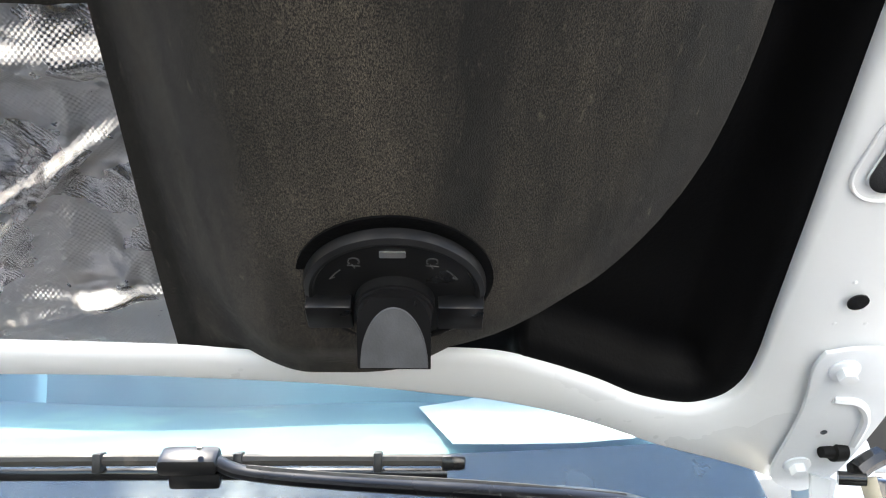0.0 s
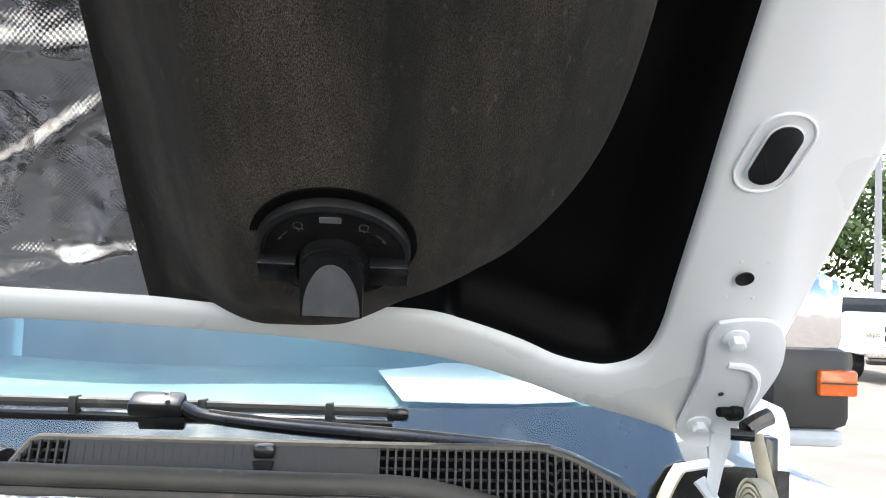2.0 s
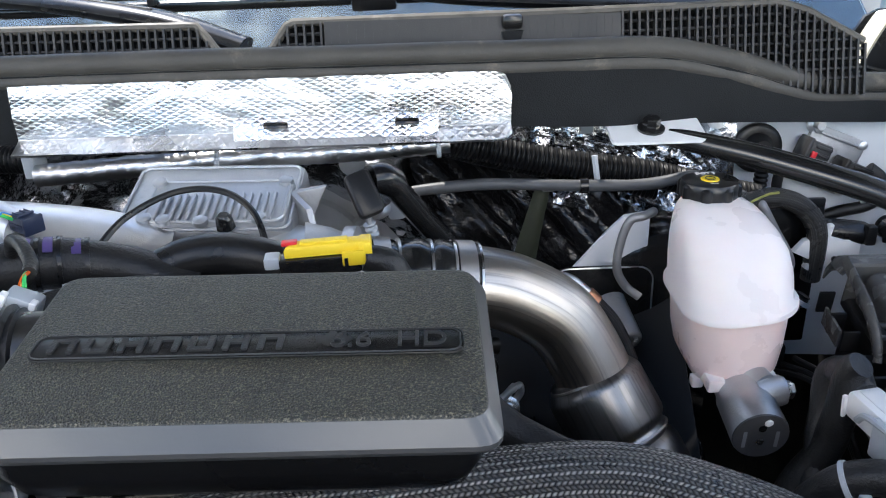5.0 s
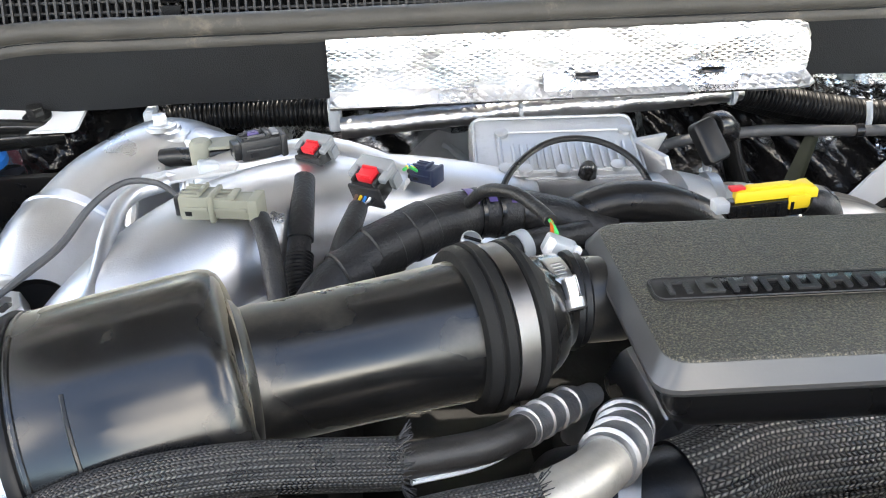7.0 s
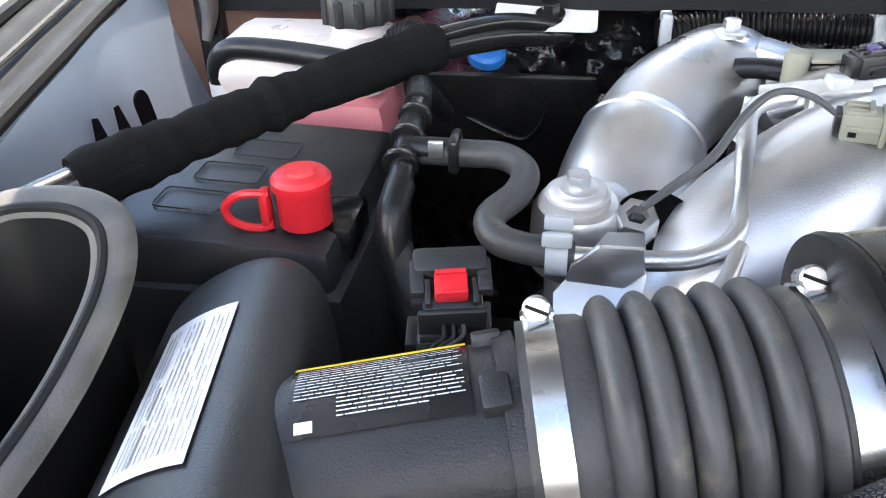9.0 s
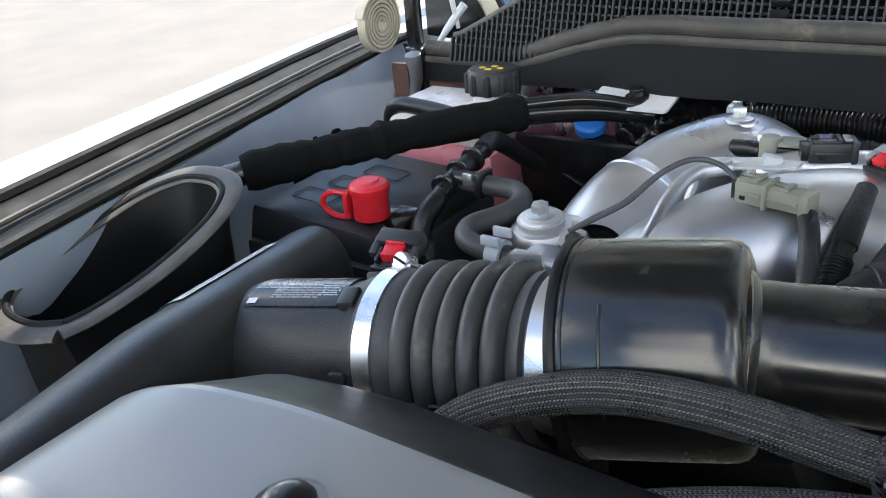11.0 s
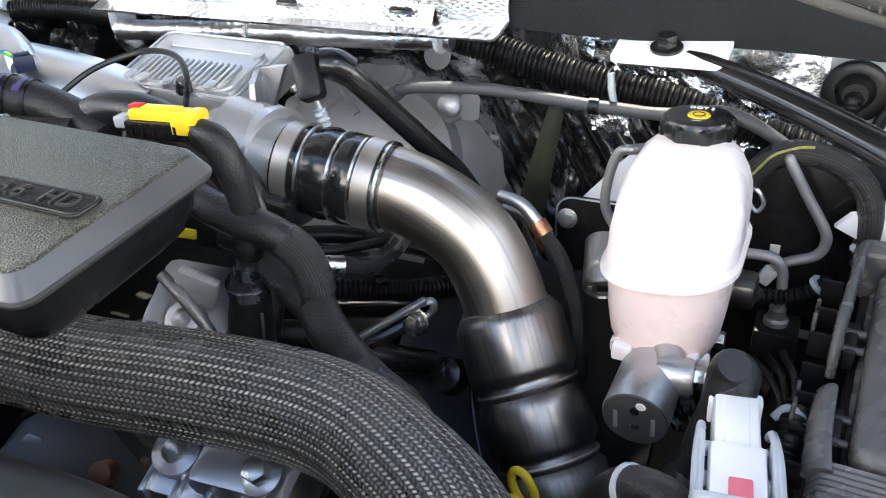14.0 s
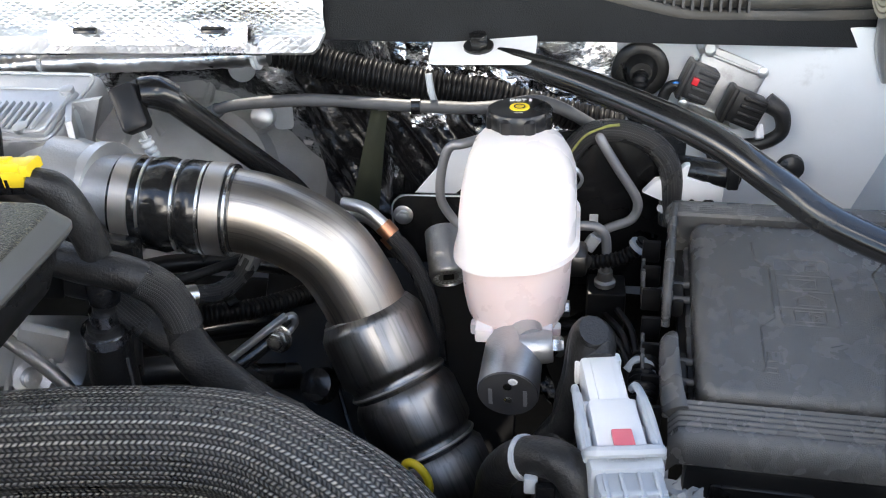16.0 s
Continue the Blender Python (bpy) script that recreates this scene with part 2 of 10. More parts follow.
# warm sheen imitates the glare reflected along the barrel's top
nodes_of(DUCT)[2].inputs["Sheen Weight"].default_value = 0.55
nodes_of(DUCT)[2].inputs["Sheen Roughness"].default_value = 0.28
nodes_of(DUCT)[2].inputs["Sheen Tint"].default_value = (0.9, 0.84, 0.68, 1)
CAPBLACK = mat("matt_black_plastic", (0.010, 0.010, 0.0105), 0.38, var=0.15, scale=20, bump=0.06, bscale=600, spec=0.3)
# the olive speckle is sky sparkle on the pebbles, put into the colour
PEBBLE = mat("pebbled_sparkle_plastic", (0.016, 0.0155, 0.0125), 0.32, var=0.2, scale=400, bump=1.0, bscale=1000, bdist=0.0012, rvar=0.03, spec=0.7, stain=(0.215, 0.192, 0.125), stain_scale=850, stain_at=0.50)
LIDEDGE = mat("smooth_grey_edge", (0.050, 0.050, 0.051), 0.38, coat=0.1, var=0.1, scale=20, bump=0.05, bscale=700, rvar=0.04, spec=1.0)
# base grey includes the pale sky sheen on the cover's top
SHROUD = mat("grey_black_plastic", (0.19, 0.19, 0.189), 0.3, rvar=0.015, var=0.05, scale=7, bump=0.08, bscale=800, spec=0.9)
COWL = mat("cowl_plastic", (0.011, 0.0118, 0.013), 0.55, var=0.25, scale=14, bump=0.5, bscale=900, stain=(0.026, 0.026, 0.027), stain_scale=11, stain_at=0.62, spec=0.15)
GASKET = mat("gasket_rubber", (0.011, 0.011, 0.011), 0.66, spec=0.25, var=0.25, scale=25, bump=0.25, bscale=400, stain=(0.04, 0.037, 0.032), stain_scale=12, stain_at=0.66)
DUSTRUBBER = mat("scuffed_line_rubber", (0.085, 0.078, 0.068), 0.55, var=0.35, scale=40, bump=0.25, bscale=500, stain=(0.2, 0.18, 0.15), stain_scale=30, stain_at=0.58)
RUBBER = mat("black_rubber", (0.010, 0.010, 0.0105), 0.33, var=0.25, scale=25, bump=0.2, bscale=500, stain=(0.045, 0.042, 0.037), stain_scale=14, stain_at=0.64)
BELLOWS = mat("weathered_rubber", (0.05, 0.05, 0.051), 0.46, var=0.3, scale=30, bump=0.25, bscale=500, stain=(0.15, 0.132, 0.10), stain_scale=22, stain_at=0.55)
GREYRUBBER = mat("grey_rubber", (0.062, 0.064, 0.068), 0.5, var=0.2, scale=60, bump=0.2, bscale=700)
STRAP = mat("dark_olive_webbing", (0.02, 0.024, 0.014), 0.6, var=0.3, scale=60, bump=0.5, bscale=900)
STRIP = mat("dusty_rubber", (0.06, 0.056, 0.05), 0.6, var=0.25, scale=20, bump=0.3, bscale=400, stain=(0.2, 0.17, 0.13), stain_scale=10, stain_at=0.56)
CONDUIT = mat("corrugated_conduit_plastic", (0.006, 0.006, 0.0065), 0.42, spec=0.25, var=0.2, scale=40, bump=0.05, bscale=500, stain=(0.02, 0.019, 0.017), stain_scale=25)
TAPE = mat("cloth_tape", (0.013, 0.013, 0.0135), 0.42, var=0.3, scale=60, bump=0.6, bscale=500, stain=(0.032, 0.031, 0.030), stain_scale=40, stain_at=0.6)
# near-black base colour carries the deep bay's shade
DARK = mat("shade_black", (0.006, 0.006, 0.006), 0.6, metal=0.0, var=0.4, scale=20, bump=0.4, bscale=120, stain=(0.018, 0.017, 0.015), stain_scale=20, spec=0.2)
FELT = felt_mat("dusty_felt")
WHITE = mat("white_paint", (0.76, 0.775, 0.79), 0.3, var=0.03, scale=6, bump=0.04, bscale=250, coat=0.4)
PRIMER = mat("dull_white_paint", (0.68, 0.705, 0.735), 0.42, var=0.08, scale=8, bump=0.06, bscale=200, stain=(0.42, 0.43, 0.44), stain_scale=12, stain_at=0.62)
# inner panel paint with its shading and blue sky tint in the colour
PANELBLUE = mat("panel_shade_blue", (0.34, 0.40, 0.475), 0.45, var=0.12, scale=9, bump=0.1, bscale=200, stain=(0.2, 0.2, 0.2), stain_scale=10, stain_at=0.62)
CAST = mat("cast_aluminium", (0.65, 0.655, 0.67), 0.37, metal=1.0, var=0.16, scale=14, bump=0.35, bscale=900, rvar=0.12, stain=(0.5, 0.49, 0.47), stain_scale=11, stain_at=0.6, bdist=0.0005)
LIGHTCAST = mat("pale_cast_metal", (0.58, 0.58, 0.58), 0.42, metal=0.5, var=0.15, scale=20, bump=0.3, bscale=420, stain=(0.36, 0.35, 0.33), stain_scale=12)
CASTMATT = mat("matt_cast_aluminium", (0.5, 0.51, 0.52), 0.42, metal=0.85, var=0.12, scale=20, bump=0.3, bscale=600, stain=(0.36, 0.36, 0.36), stain_scale=14)
PALECAST = mat("bright_matt_casting", (0.60, 0.605, 0.61), 0.45, metal=0.25, var=0.15, scale=18, bump=0.3, bscale=500, stain=(0.4, 0.4, 0.4), stain_scale=12, stain_at=0.6)
DARKGREY = mat("dark_grey_metal", (0.075, 0.075, 0.078), 0.4, metal=0.3, var=0.1, scale=30, bump=0.1)
DULLCAST = mat("dull_cast_metal", (0.42, 0.42, 0.42), 0.45, metal=0.9, var=0.15, scale=25, bump=0.4, bscale=500, stain=(0.22, 0.21, 0.2), stain_scale=18)
STEEL = mat("bare_steel", (0.58, 0.545, 0.50), 0.46, metal=1.0, var=0.2, scale=9, rvar=0.06, bump=0.15, bscale=260, stain=(0.42, 0.42, 0.45), stain_scale=6, stain_at=0.52)
GREYSTEEL = mat("dark_steel", (0.25, 0.238, 0.225), 0.38, metal=1.0, var=0.35, scale=26, bump=0.12, bscale=200, stain=(0.3, 0.31, 0.35), stain_scale=14)
DRAWN = brushed_mat("drawn_steel", (0.57, 0.52, 0.46), (0.50, 0.45, 0.38), (0.24, 0.22, 0.205), 0.4)
SLEEVE = brushed_mat("oily_dark_steel", (0.27, 0.255, 0.24), (0.34, 0.33, 0.32), (0.12, 0.115, 0.11), 0.36)
CHROME = mat("bright_band", (0.70, 0.69, 0.67), 0.27, metal=1.0, var=0.06, scale=30, bump=0.03, bscale=300)
ZINC = mat("zinc_plate", (0.62, 0.63, 0.64), 0.35, metal=0.95, var=0.12, scale=40, bump=0.1, bscale=500)
BLACKPAINT = mat("black_gloss_paint", (0.012, 0.012, 0.012), 0.2, var=0.2, scale=15, bump=0.05, bscale=200, coat=0.3)
RED = mat("red_plastic", (0.62, 0.02, 0.03), 0.35, var=0.08, scale=40, bump=0.05)
YELLOW = mat("yellow_plastic", (0.85, 0.6, 0.03), 0.4, var=0.06, scale=40, bump=0.05)
ORANGE = mat("amber_lens", (0.6, 0.11, 0.015), 0.2, var=0.08, scale=60, bump=0.1, bscale=200, coat=0.5)
PURPLE = mat("purple_clip", (0.085, 0.06, 0.19), 0.4, var=0.1, bump=0.05)
COPPER = mat("copper_crimp", (0.45, 0.22, 0.13), 0.4, metal=0.9, var=0.2, scale=60, bump=0.1)
BLUE = mat("blue_cap_plastic", (0.02, 0.2, 0.65), 0.35, var=0.08, bump=0.05)
BLUEBLACK = mat("dark_blue_plastic", (0.012, 0.02, 0.05), 0.4, var=0.1, bump=0.05)
GREEN = mat("green_wire", (0.05, 0.5, 0.12), 0.45, bump=0.05)
BEIGE = mat("grey_beige_plastic", (0.22, 0.22, 0.175), 0.45, var=0.1, bump=0.08)
GREYPLASTIC = mat("light_grey_plastic", (0.42, 0.45, 0.48), 0.45, var=0.08, bump=0.1)
SHELLGREY = mat("mid_grey_plastic", (0.23, 0.24, 0.25), 0.42, var=0.08, bump=0.1)
WHITEPLASTIC = mat("white_plastic", (0.78, 0.78, 0.78), 0.4, var=0.04, bump=0.05)
MILKY = mat("milky_plastic", (0.8, 0.74, 0.72), 0.3, var=0.04, scale=20, bump=0.05, sss=0.35)
MILKYPINK = mat("milky_plastic_filled", (0.84, 0.69, 0.665), 0.3, var=0.05, scale=20, bump=0.05, sss=0.35)
COOLANT = mat("tank_with_coolant", (0.70, 0.25, 0.29), 0.3, var=0.08, scale=14, bump=0.05, sss=0.2)
SPRING = mat("sand_coloured_spring", (0.45, 0.41, 0.32), 0.45, metal=0.2, var=0.12, scale=50, bump=0.1)
LABELWHITE = mat("white_label", (0.8, 0.8, 0.82), 0.35, var=0.03, bump=0.02)
LABELBLACK = mat("black_label", (0.015, 0.015, 0.016), 0.28, var=0.1, bump=0.02)
INK = mat("grey_ink", (0.2, 0.2, 0.21), 0.5, var=0.05, bump=0)
INKWHITE = mat("white_ink", (0.7, 0.7, 0.7), 0.4, var=0.05, bump=0)
BROWNMETAL = mat("rusty_brown_panel", (0.16, 0.09, 0.07), 0.6, var=0.3, scale=14, bump=0.3, bscale=200, stain=(0.3, 0.28, 0.26), stain_scale=16)
CONCRETE = mat("concrete", (0.25, 0.222, 0.19), 0.85, var=0.14, scale=1.4, bump=0.4, bscale=60, stain=(0.22, 0.2, 0.175), stain_scale=0.8)
LEAF = mat("foliage", (0.07, 0.12, 0.03), 0.6, var=0.5, scale=3, bump=0.2, bscale=30)
BARK = mat("bark", (0.12, 0.09, 0.07), 0.8, var=0.3, scale=8, bump=0.5, bscale=40)
CARGLASS = mat("dark_glass", (0.02, 0.025, 0.03), 0.06, var=0.1, bump=0)
POLE = mat("galvanised_pole", (0.3, 0.3, 0.31), 0.5, metal=0.6, var=0.1, bump=0.1)
# teal and pale green blotches stand in for sky mirrored by the windscreen
DASH = mat("dashboard_sky_teal", (0.13, 0.24, 0.26), 0.6, var=0.3, scale=4, bump=0.2, bscale=300, stain=(0.24, 0.40, 0.33), stain_scale=2.2, stain_at=0.54)
PAPER = mat("white_paper", (0.85, 0.85, 0.84), 0.6, var=0.03, bump=0)
# trim brightened to teal, again for the sky's reflection in the glass
CABIN = mat("cabin_sky_teal", (0.2, 0.40, 0.46), 0.7, var=0.25, scale=2.5, bump=0.1)
BRAID = braid_mat("braided_sleeve", (0.008, 0.008, 0.0085), (0.56, 0.53, 0.48), 0.0041, 0.3)
BRAIDFINE = braid_mat("fine_braided_sleeve", (0.007, 0.007, 0.0075), (0.13, 0.128, 0.125), 0.0017, 0.3)
BRAIDOPEN = braid_mat("open_mesh_sleeve", (0.005, 0.005, 0.0055), (0.24, 0.235, 0.225), 0.0023, 0.32)
KNIT = braid_mat("knitted_sleeve", (0.006, 0.006, 0.006), (0.026, 0.0255, 0.025), 0.0016, 0.8)
nodes_of(KNIT)[2].inputs["Specular IOR Level"].default_value = 0.08
GRILLE = mat("grille_plastic", (0.006, 0.0062, 0.0066), 0.6, var=0.2, scale=30, bump=0.3, bscale=900, spec=0.06)
LATTICE = mat("dusty_grille_plastic", (0.034, 0.034, 0.035), 0.45, var=0.2, scale=30, bump=0.2, bscale=900, spec=0.4)
PALEPIPE = mat("matt_aluminium_tube", (0.46, 0.435, 0.385), 0.4, metal=0.55, var=0.2, scale=40, bump=0.15, stain=(0.26, 0.24, 0.205), stain_scale=30)
LINERUBBER = mat("dusty_dark_line", (0.030, 0.028, 0.026), 0.42, var=0.35, scale=60, bump=0.2, bscale=500, stain=(0.10, 0.09, 0.075), stain_scale=40, stain_at=0.56)
FOIL = foil_mat("embossed_foil", 0.0105, 22, 0.2, (0.74, 0.74, 0.75), wrinkle=0.6, rough=0.3)
FOILTAPE = foil_mat("foil_tape", 0.006, 40, 0.0, (0.62, 0.62, 0.63), wrinkle=0.3, rough=0.34)
FOILDOT = foil_mat("dotted_foil", 0.0021, 34, 0.5, (0.56, 0.55, 0.545), diamond=False, wrinkle=0.34, rough=0.27)
FOILCRUMPLE = foil_mat("crumpled_foil", 0.006, 26, 0.0, (0.58, 0.59, 0.61), wrinkle=0.9)
FILM = foil_mat("shiny_black_film", 0.006, 24, 0.0, (0.010, 0.010, 0.011), wrinkle=1.0, metal=0.0, rough=0.1)
FUSE = mat("worn_black_plastic", (0.080, 0.079, 0.077), 0.27, var=0.08, scale=60, bump=0.5, bscale=1500, rvar=0.015, stain=(0.092, 0.091, 0.088), stain_scale=45, stain_at=0.58, spec=0.8)
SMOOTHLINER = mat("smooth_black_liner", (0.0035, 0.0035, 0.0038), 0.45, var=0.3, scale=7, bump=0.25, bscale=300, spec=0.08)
CAPGLOSS = mat("satin_black_cap", (0.0065, 0.0065, 0.007), 0.33, var=0.15, scale=20, bump=0.05, bscale=600, spec=0.3)
CAPMARK = mat("worn_grey_mark", (0.05, 0.05, 0.052), 0.4, var=0.1, bump=0)
CHROMECAP = mat("mirror_chrome", (0.75, 0.76, 0.78), 0.05, metal=1.0, var=0.02, bump=0)

GLASS = bpy.data.materials.new("windscreen_glass")
GLASS.use_nodes = True
gn, gl, gb = nodes_of(GLASS)
gb.inputs["Base Color"].default_value = (0.80, 0.93, 0.94, 1)
gb.inputs["Roughness"].default_value = 0.01
gb.inputs["Transmission Weight"].default_value = 1.0
gb.inputs["IOR"].default_value = 1.5


# ---- shapes ----
def finish(bm, sharp=38):
    for f in bm.faces:
        f.smooth = True
    lim = radians(sharp)
    for e in bm.edges:
        if len(e.link_faces) == 2 and e.calc_face_angle(0) > lim:
            e.smooth = False


def thing(name, label, category, loc=(0, 0, 0), group="", kind=""):
    ob = new(name)
    ob.location = loc
    ob.empty_display_size = 0.02
    return tagged(ob, label, category, group, kind)


def part(name, bm, material, parent=None, label="", category="", kind="", sharp=38, group=""):
    """Links a bmesh as one mesh object; its points are in the world's metres."""
    finish(bm, sharp)
    me = bpy.data.meshes.new(name)
    bm.to_mesh(me)
    bm.free()
    me.materials.append(material)
    ob = new(name, me)
    if parent is not None:
        ob.parent = parent
        ob.matrix_parent_inverse = Matrix.Translation(parent.location).inverted()
    return tagged(ob, label, category, group, kind)


def spline(pts, res=8):
    p = [Vector(q) for q in pts]
    if len(p) == 2:
        return [p[0].lerp(p[1], i / res) for i in range(res + 1)], [i / res for i in range(res + 1)]
    e = [2 * p[0] - p[1], *p, 2 * p[-1] - p[-2]]
    out, ts = [], []
    for i in range(1, len(e) - 2):
        a, b, c, d = e[i - 1:i + 3]
        for k in range(res):
            t = k / res
            out.append(0.5 * (2 * b + (c - a) * t + (2 * a - 5 * b + 4 * c - d) * t * t + (3 * b - a - 3 * c + d) * t ** 3))
            ts.append(i - 1 + t)
    out.append(p[-1])
    ts.append(len(p) - 1)
    return out, ts


def tube(pts, r, seg=16, res=8, wave=None, flat=1.0, bm=None, lumps=0.0):
    """A hose along a smooth line; r may be one radius or one for each point; wave=(depth, period) corrugates it."""
    bm = bm or bmesh.new()
    uvl = bm.loops.layers.uv.verify()
    line, ts = spline(pts, res)
    if wave:
        fine, ft, length = [], [], 0
        for i in range(len(line) - 1):
            d = (line[i + 1] - line[i]).length
            k = max(1, int(math.ceil(d / (wave[1] / 6))))
            for j in range(k):
                fine.append(line[i].lerp(line[i + 1], j / k))
                ft.append(ts[i] + (ts[i + 1] - ts[i]) * j / k)
        line, ts = fine + [line[-1]], ft + [ts[-1]]
    rad = r if isinstance(r, (list, tuple)) else [r] * len(pts)
    rings, dist, s, up, last = [], [], 0.0, None, None
    for i, c in enumerate(line):
        t = (line[min(i + 1, len(line) - 1)] - line[max(i - 1, 0)]).normalized()
        if up is None:
            up = t.orthogonal().normalized()
            if abs(t.z) < 0.95:
                up = (Vector((0, 0, 1)) - t * t.z).normalized()
        up = (up - t * up.dot(t)).normalized()
        side = t.cross(up)
        if last is not None:
            s += (c - last).length
        last = c
        k = min(int(ts[i]), len(rad) - 2) if len(rad) > 1 else 0
        f = ts[i] - k
        rr = rad[k] * (1 - f) + rad[k + 1] * f if len(rad) > 1 else rad[0]
        if wave:
            rr -= wave[0] * (0.5 - 0.5 * math.cos(2 * math.pi * s / wave[1])) ** 1.5
        if lumps:
            rr *= 1 + lumps * noise.noise(c * 40)
        rings.append([bm.verts.new(c + (up * math.sin(a) * flat + side * math.cos(a)) * rr) for a in (2 * math.pi * j / seg for j in range(seg))])
        dist.append(s)
    circ = 2 * math.pi * (sum(rad) / len(rad))
    for i in range(len(rings) - 1):
        for j in range(seg):
            k = (j + 1) % seg
            f = bm.faces.new((rings[i][j], rings[i][k], rings[i + 1][k], rings[i + 1][j]))
            for lp, uvw in zip(f.loops, ((dist[i], j), (dist[i], j + 1), (dist[i + 1], j + 1), (dist[i + 1], j))):
                lp[uvl].uv = (uvw[0], uvw[1] / seg * circ)
    bm.faces.new(rings[0][::-1])
    bm.faces.new(rings[-1])
    bmesh.ops.recalc_face_normals(bm, faces=bm.faces)
    return bm


def basis(axis, origin=(0, 0, 0), up=None):
    z = Vector(axis).normalized()
    x = z.orthogonal().normalized() if up is None else Vector(up).cross(z).normalized()
    y = z.cross(x)
    m = Matrix((x, y, z)).transposed().to_4x4()
    m.translation = origin
    return m


def lathe(profile, origin, axis, seg=40, bm=None, close=True):
    """Turns (height, radius) pairs round an axis."""
    bm = bm or bmesh.new()
    uvl = bm.loops.layers.uv.verify()
    m = basis(axis, origin)
    rings = []
    for h, r in profile:
        if r < 1e-6:
            rings.append([bm.verts.new(m @ Vector((0, 0, h)))])
        else:
            rings.append([bm.verts.new(m @ Vector((r * math.cos(2 * math.pi * j / seg), r * math.sin(2 * math.pi * j / seg), h))) for j in range(seg)])
    for i in range(len(rings) - 1):
        a, b = rings[i], rings[i + 1]
        for j in range(seg):
            k = (j + 1) % seg
            if len(a) == 1 and len(b) == 1:
                continue
            if len(a) == 1:
                bm.faces.new((a[0], b[k], b[j]))
            elif len(b) == 1:
                bm.faces.new((a[j], a[k], b[0]))
            else:
                f = bm.faces.new((a[j], a[k], b[k], b[j]))
                for lp, uvw in zip(f.loops, ((i, j), (i, j + 1), (i + 1, j + 1), (i + 1, j))):
                    lp[uvl].uv = (profile[uvw[0]][0], uvw[1] / seg * 2 * math.pi * profile[i][1])
    if close:
        for rg, flip in ((rings[0], True), (rings[-1], False)):
            if len(rg) > 1:
                bm.faces.new(rg[::-1] if flip else rg)
    bmesh.ops.recalc_face_normals(bm, faces=bm.faces)
    return bm


def box(center, size, bevel=0.003, rot=(0, 0, 0), taper=1.0, bm=None, seg=2):
    """A bevelled block; taper narrows its top."""
    fresh = bmesh.new()
    bmesh.ops.create_cube(fresh, size=1)
    for v in fresh.verts:
        k = taper if v.co.z > 0 else 1
        v.co = Vector((v.co.x * size[0] * k, v.co.y * size[1] * k, v.co.z * size[2]))
    if bevel:
        bmesh.ops.bevel(fresh, geom=list(fresh.edges), offset=min(bevel, min(size) * 0.45), segments=seg, affect="EDGES", profile=0.5)
    fresh.transform(Matrix.Translation(center) @ Euler([radians(a) for a in rot]).to_matrix().to_4x4())
    return join(bm, fresh)


def join(bm, fresh):
    if bm is None:
        return fresh
    me = bpy.data.meshes.new("tmp")
    fresh.to_mesh(me)
    fresh.free()
    bm.from_mesh(me)
    bpy.data.meshes.remove(me)
    return bm


def prism(outline, h, m=None, bevel=0.0, bm=None, seg=2):
    """Extrudes a flat outline by h along z, then places it by m."""
    fresh = bmesh.new()
    lo = [fresh.verts.new((x, y, 0)) for x, y in outline]
    hi = [fresh.verts.new((x, y, h)) for x, y in outline]
    fresh.faces.new(lo[::-1])
    top = fresh.faces.new(hi)
    k = len(outline)
    for i in range(k):
        fresh.faces.new((lo[i], lo[(i + 1) % k], hi[(i + 1) % k], hi[i]))
    bmesh.ops.recalc_face_normals(fresh, faces=fresh.faces)
    if bevel:
        bmesh.ops.bevel(fresh, geom=list(top.edges), offset=bevel, segments=seg, affect="EDGES", profile=0.5)
    if m is not None:
        fresh.transform(m)
    return join(bm, fresh)


def rounded(w, d, r, n=5):
    """A rectangle with round corners, centred."""
    out = []
    for cx, cy, a0 in ((w / 2 - r, d / 2 - r, 0), (-w / 2 + r, d / 2 - r, 90), (-w / 2 + r, -d / 2 + r, 180), (w / 2 - r, -d / 2 + r, 270)):
        for i in range(n + 1):
            a = radians(a0 + 90 * i / n)
            out.append((cx + r * math.cos(a), cy + r * math.sin(a)))
    return out


def sheet(fn, nu, nv, thick=0.0, bm=None, flip=False):
    """A surface over the unit square, given by fn(a, b) -> point, with UVs in metres along its edges."""
    fresh = bmesh.new()
    uvl = fresh.loops.layers.uv.verify()
    g = [[fresh.verts.new(fn(i / nu, j / nv)) for j in range(nv + 1)] for i in range(nu + 1)]
    lu = sum((g[i + 1][nv // 2].co - g[i][nv // 2].co).length for i in range(nu))
    lv = sum((g[nu // 2][j + 1].co - g[nu // 2][j].co).length for j in range(nv))
    for i in range(nu):
        for j in range(nv):
            q = (g[i][j], g[i + 1][j], g[i + 1][j + 1], g[i][j + 1])
            f = fresh.faces.new(q[::-1] if flip else q)
            idx = ((i, j), (i + 1, j), (i + 1, j + 1), (i, j + 1))
            for lp, (a, b) in zip(f.loops, idx[::-1] if flip else idx):
                lp[uvl].uv = (a / nu * lu, b / nv * lv)
    if thick:
        bmesh.ops.recalc_face_normals(fresh, faces=fresh.faces)
        bmesh.ops.solidify(fresh, geom=list(fresh.faces), thickness=thick)
    return join(bm, fresh)


def smooth01(a, b, x):
    t = min(1, max(0, (x - a) / (b - a)))
    return t * t * (3 - 2 * t)


def lerp_table(table, x):
    for (x0, y0), (x1, y1) in zip(table, table[1:]):
        if x <= x1:
            return y0 + (y1 - y0) * max(0, (x - x0) / (x1 - x0))
    return table[-1][1]


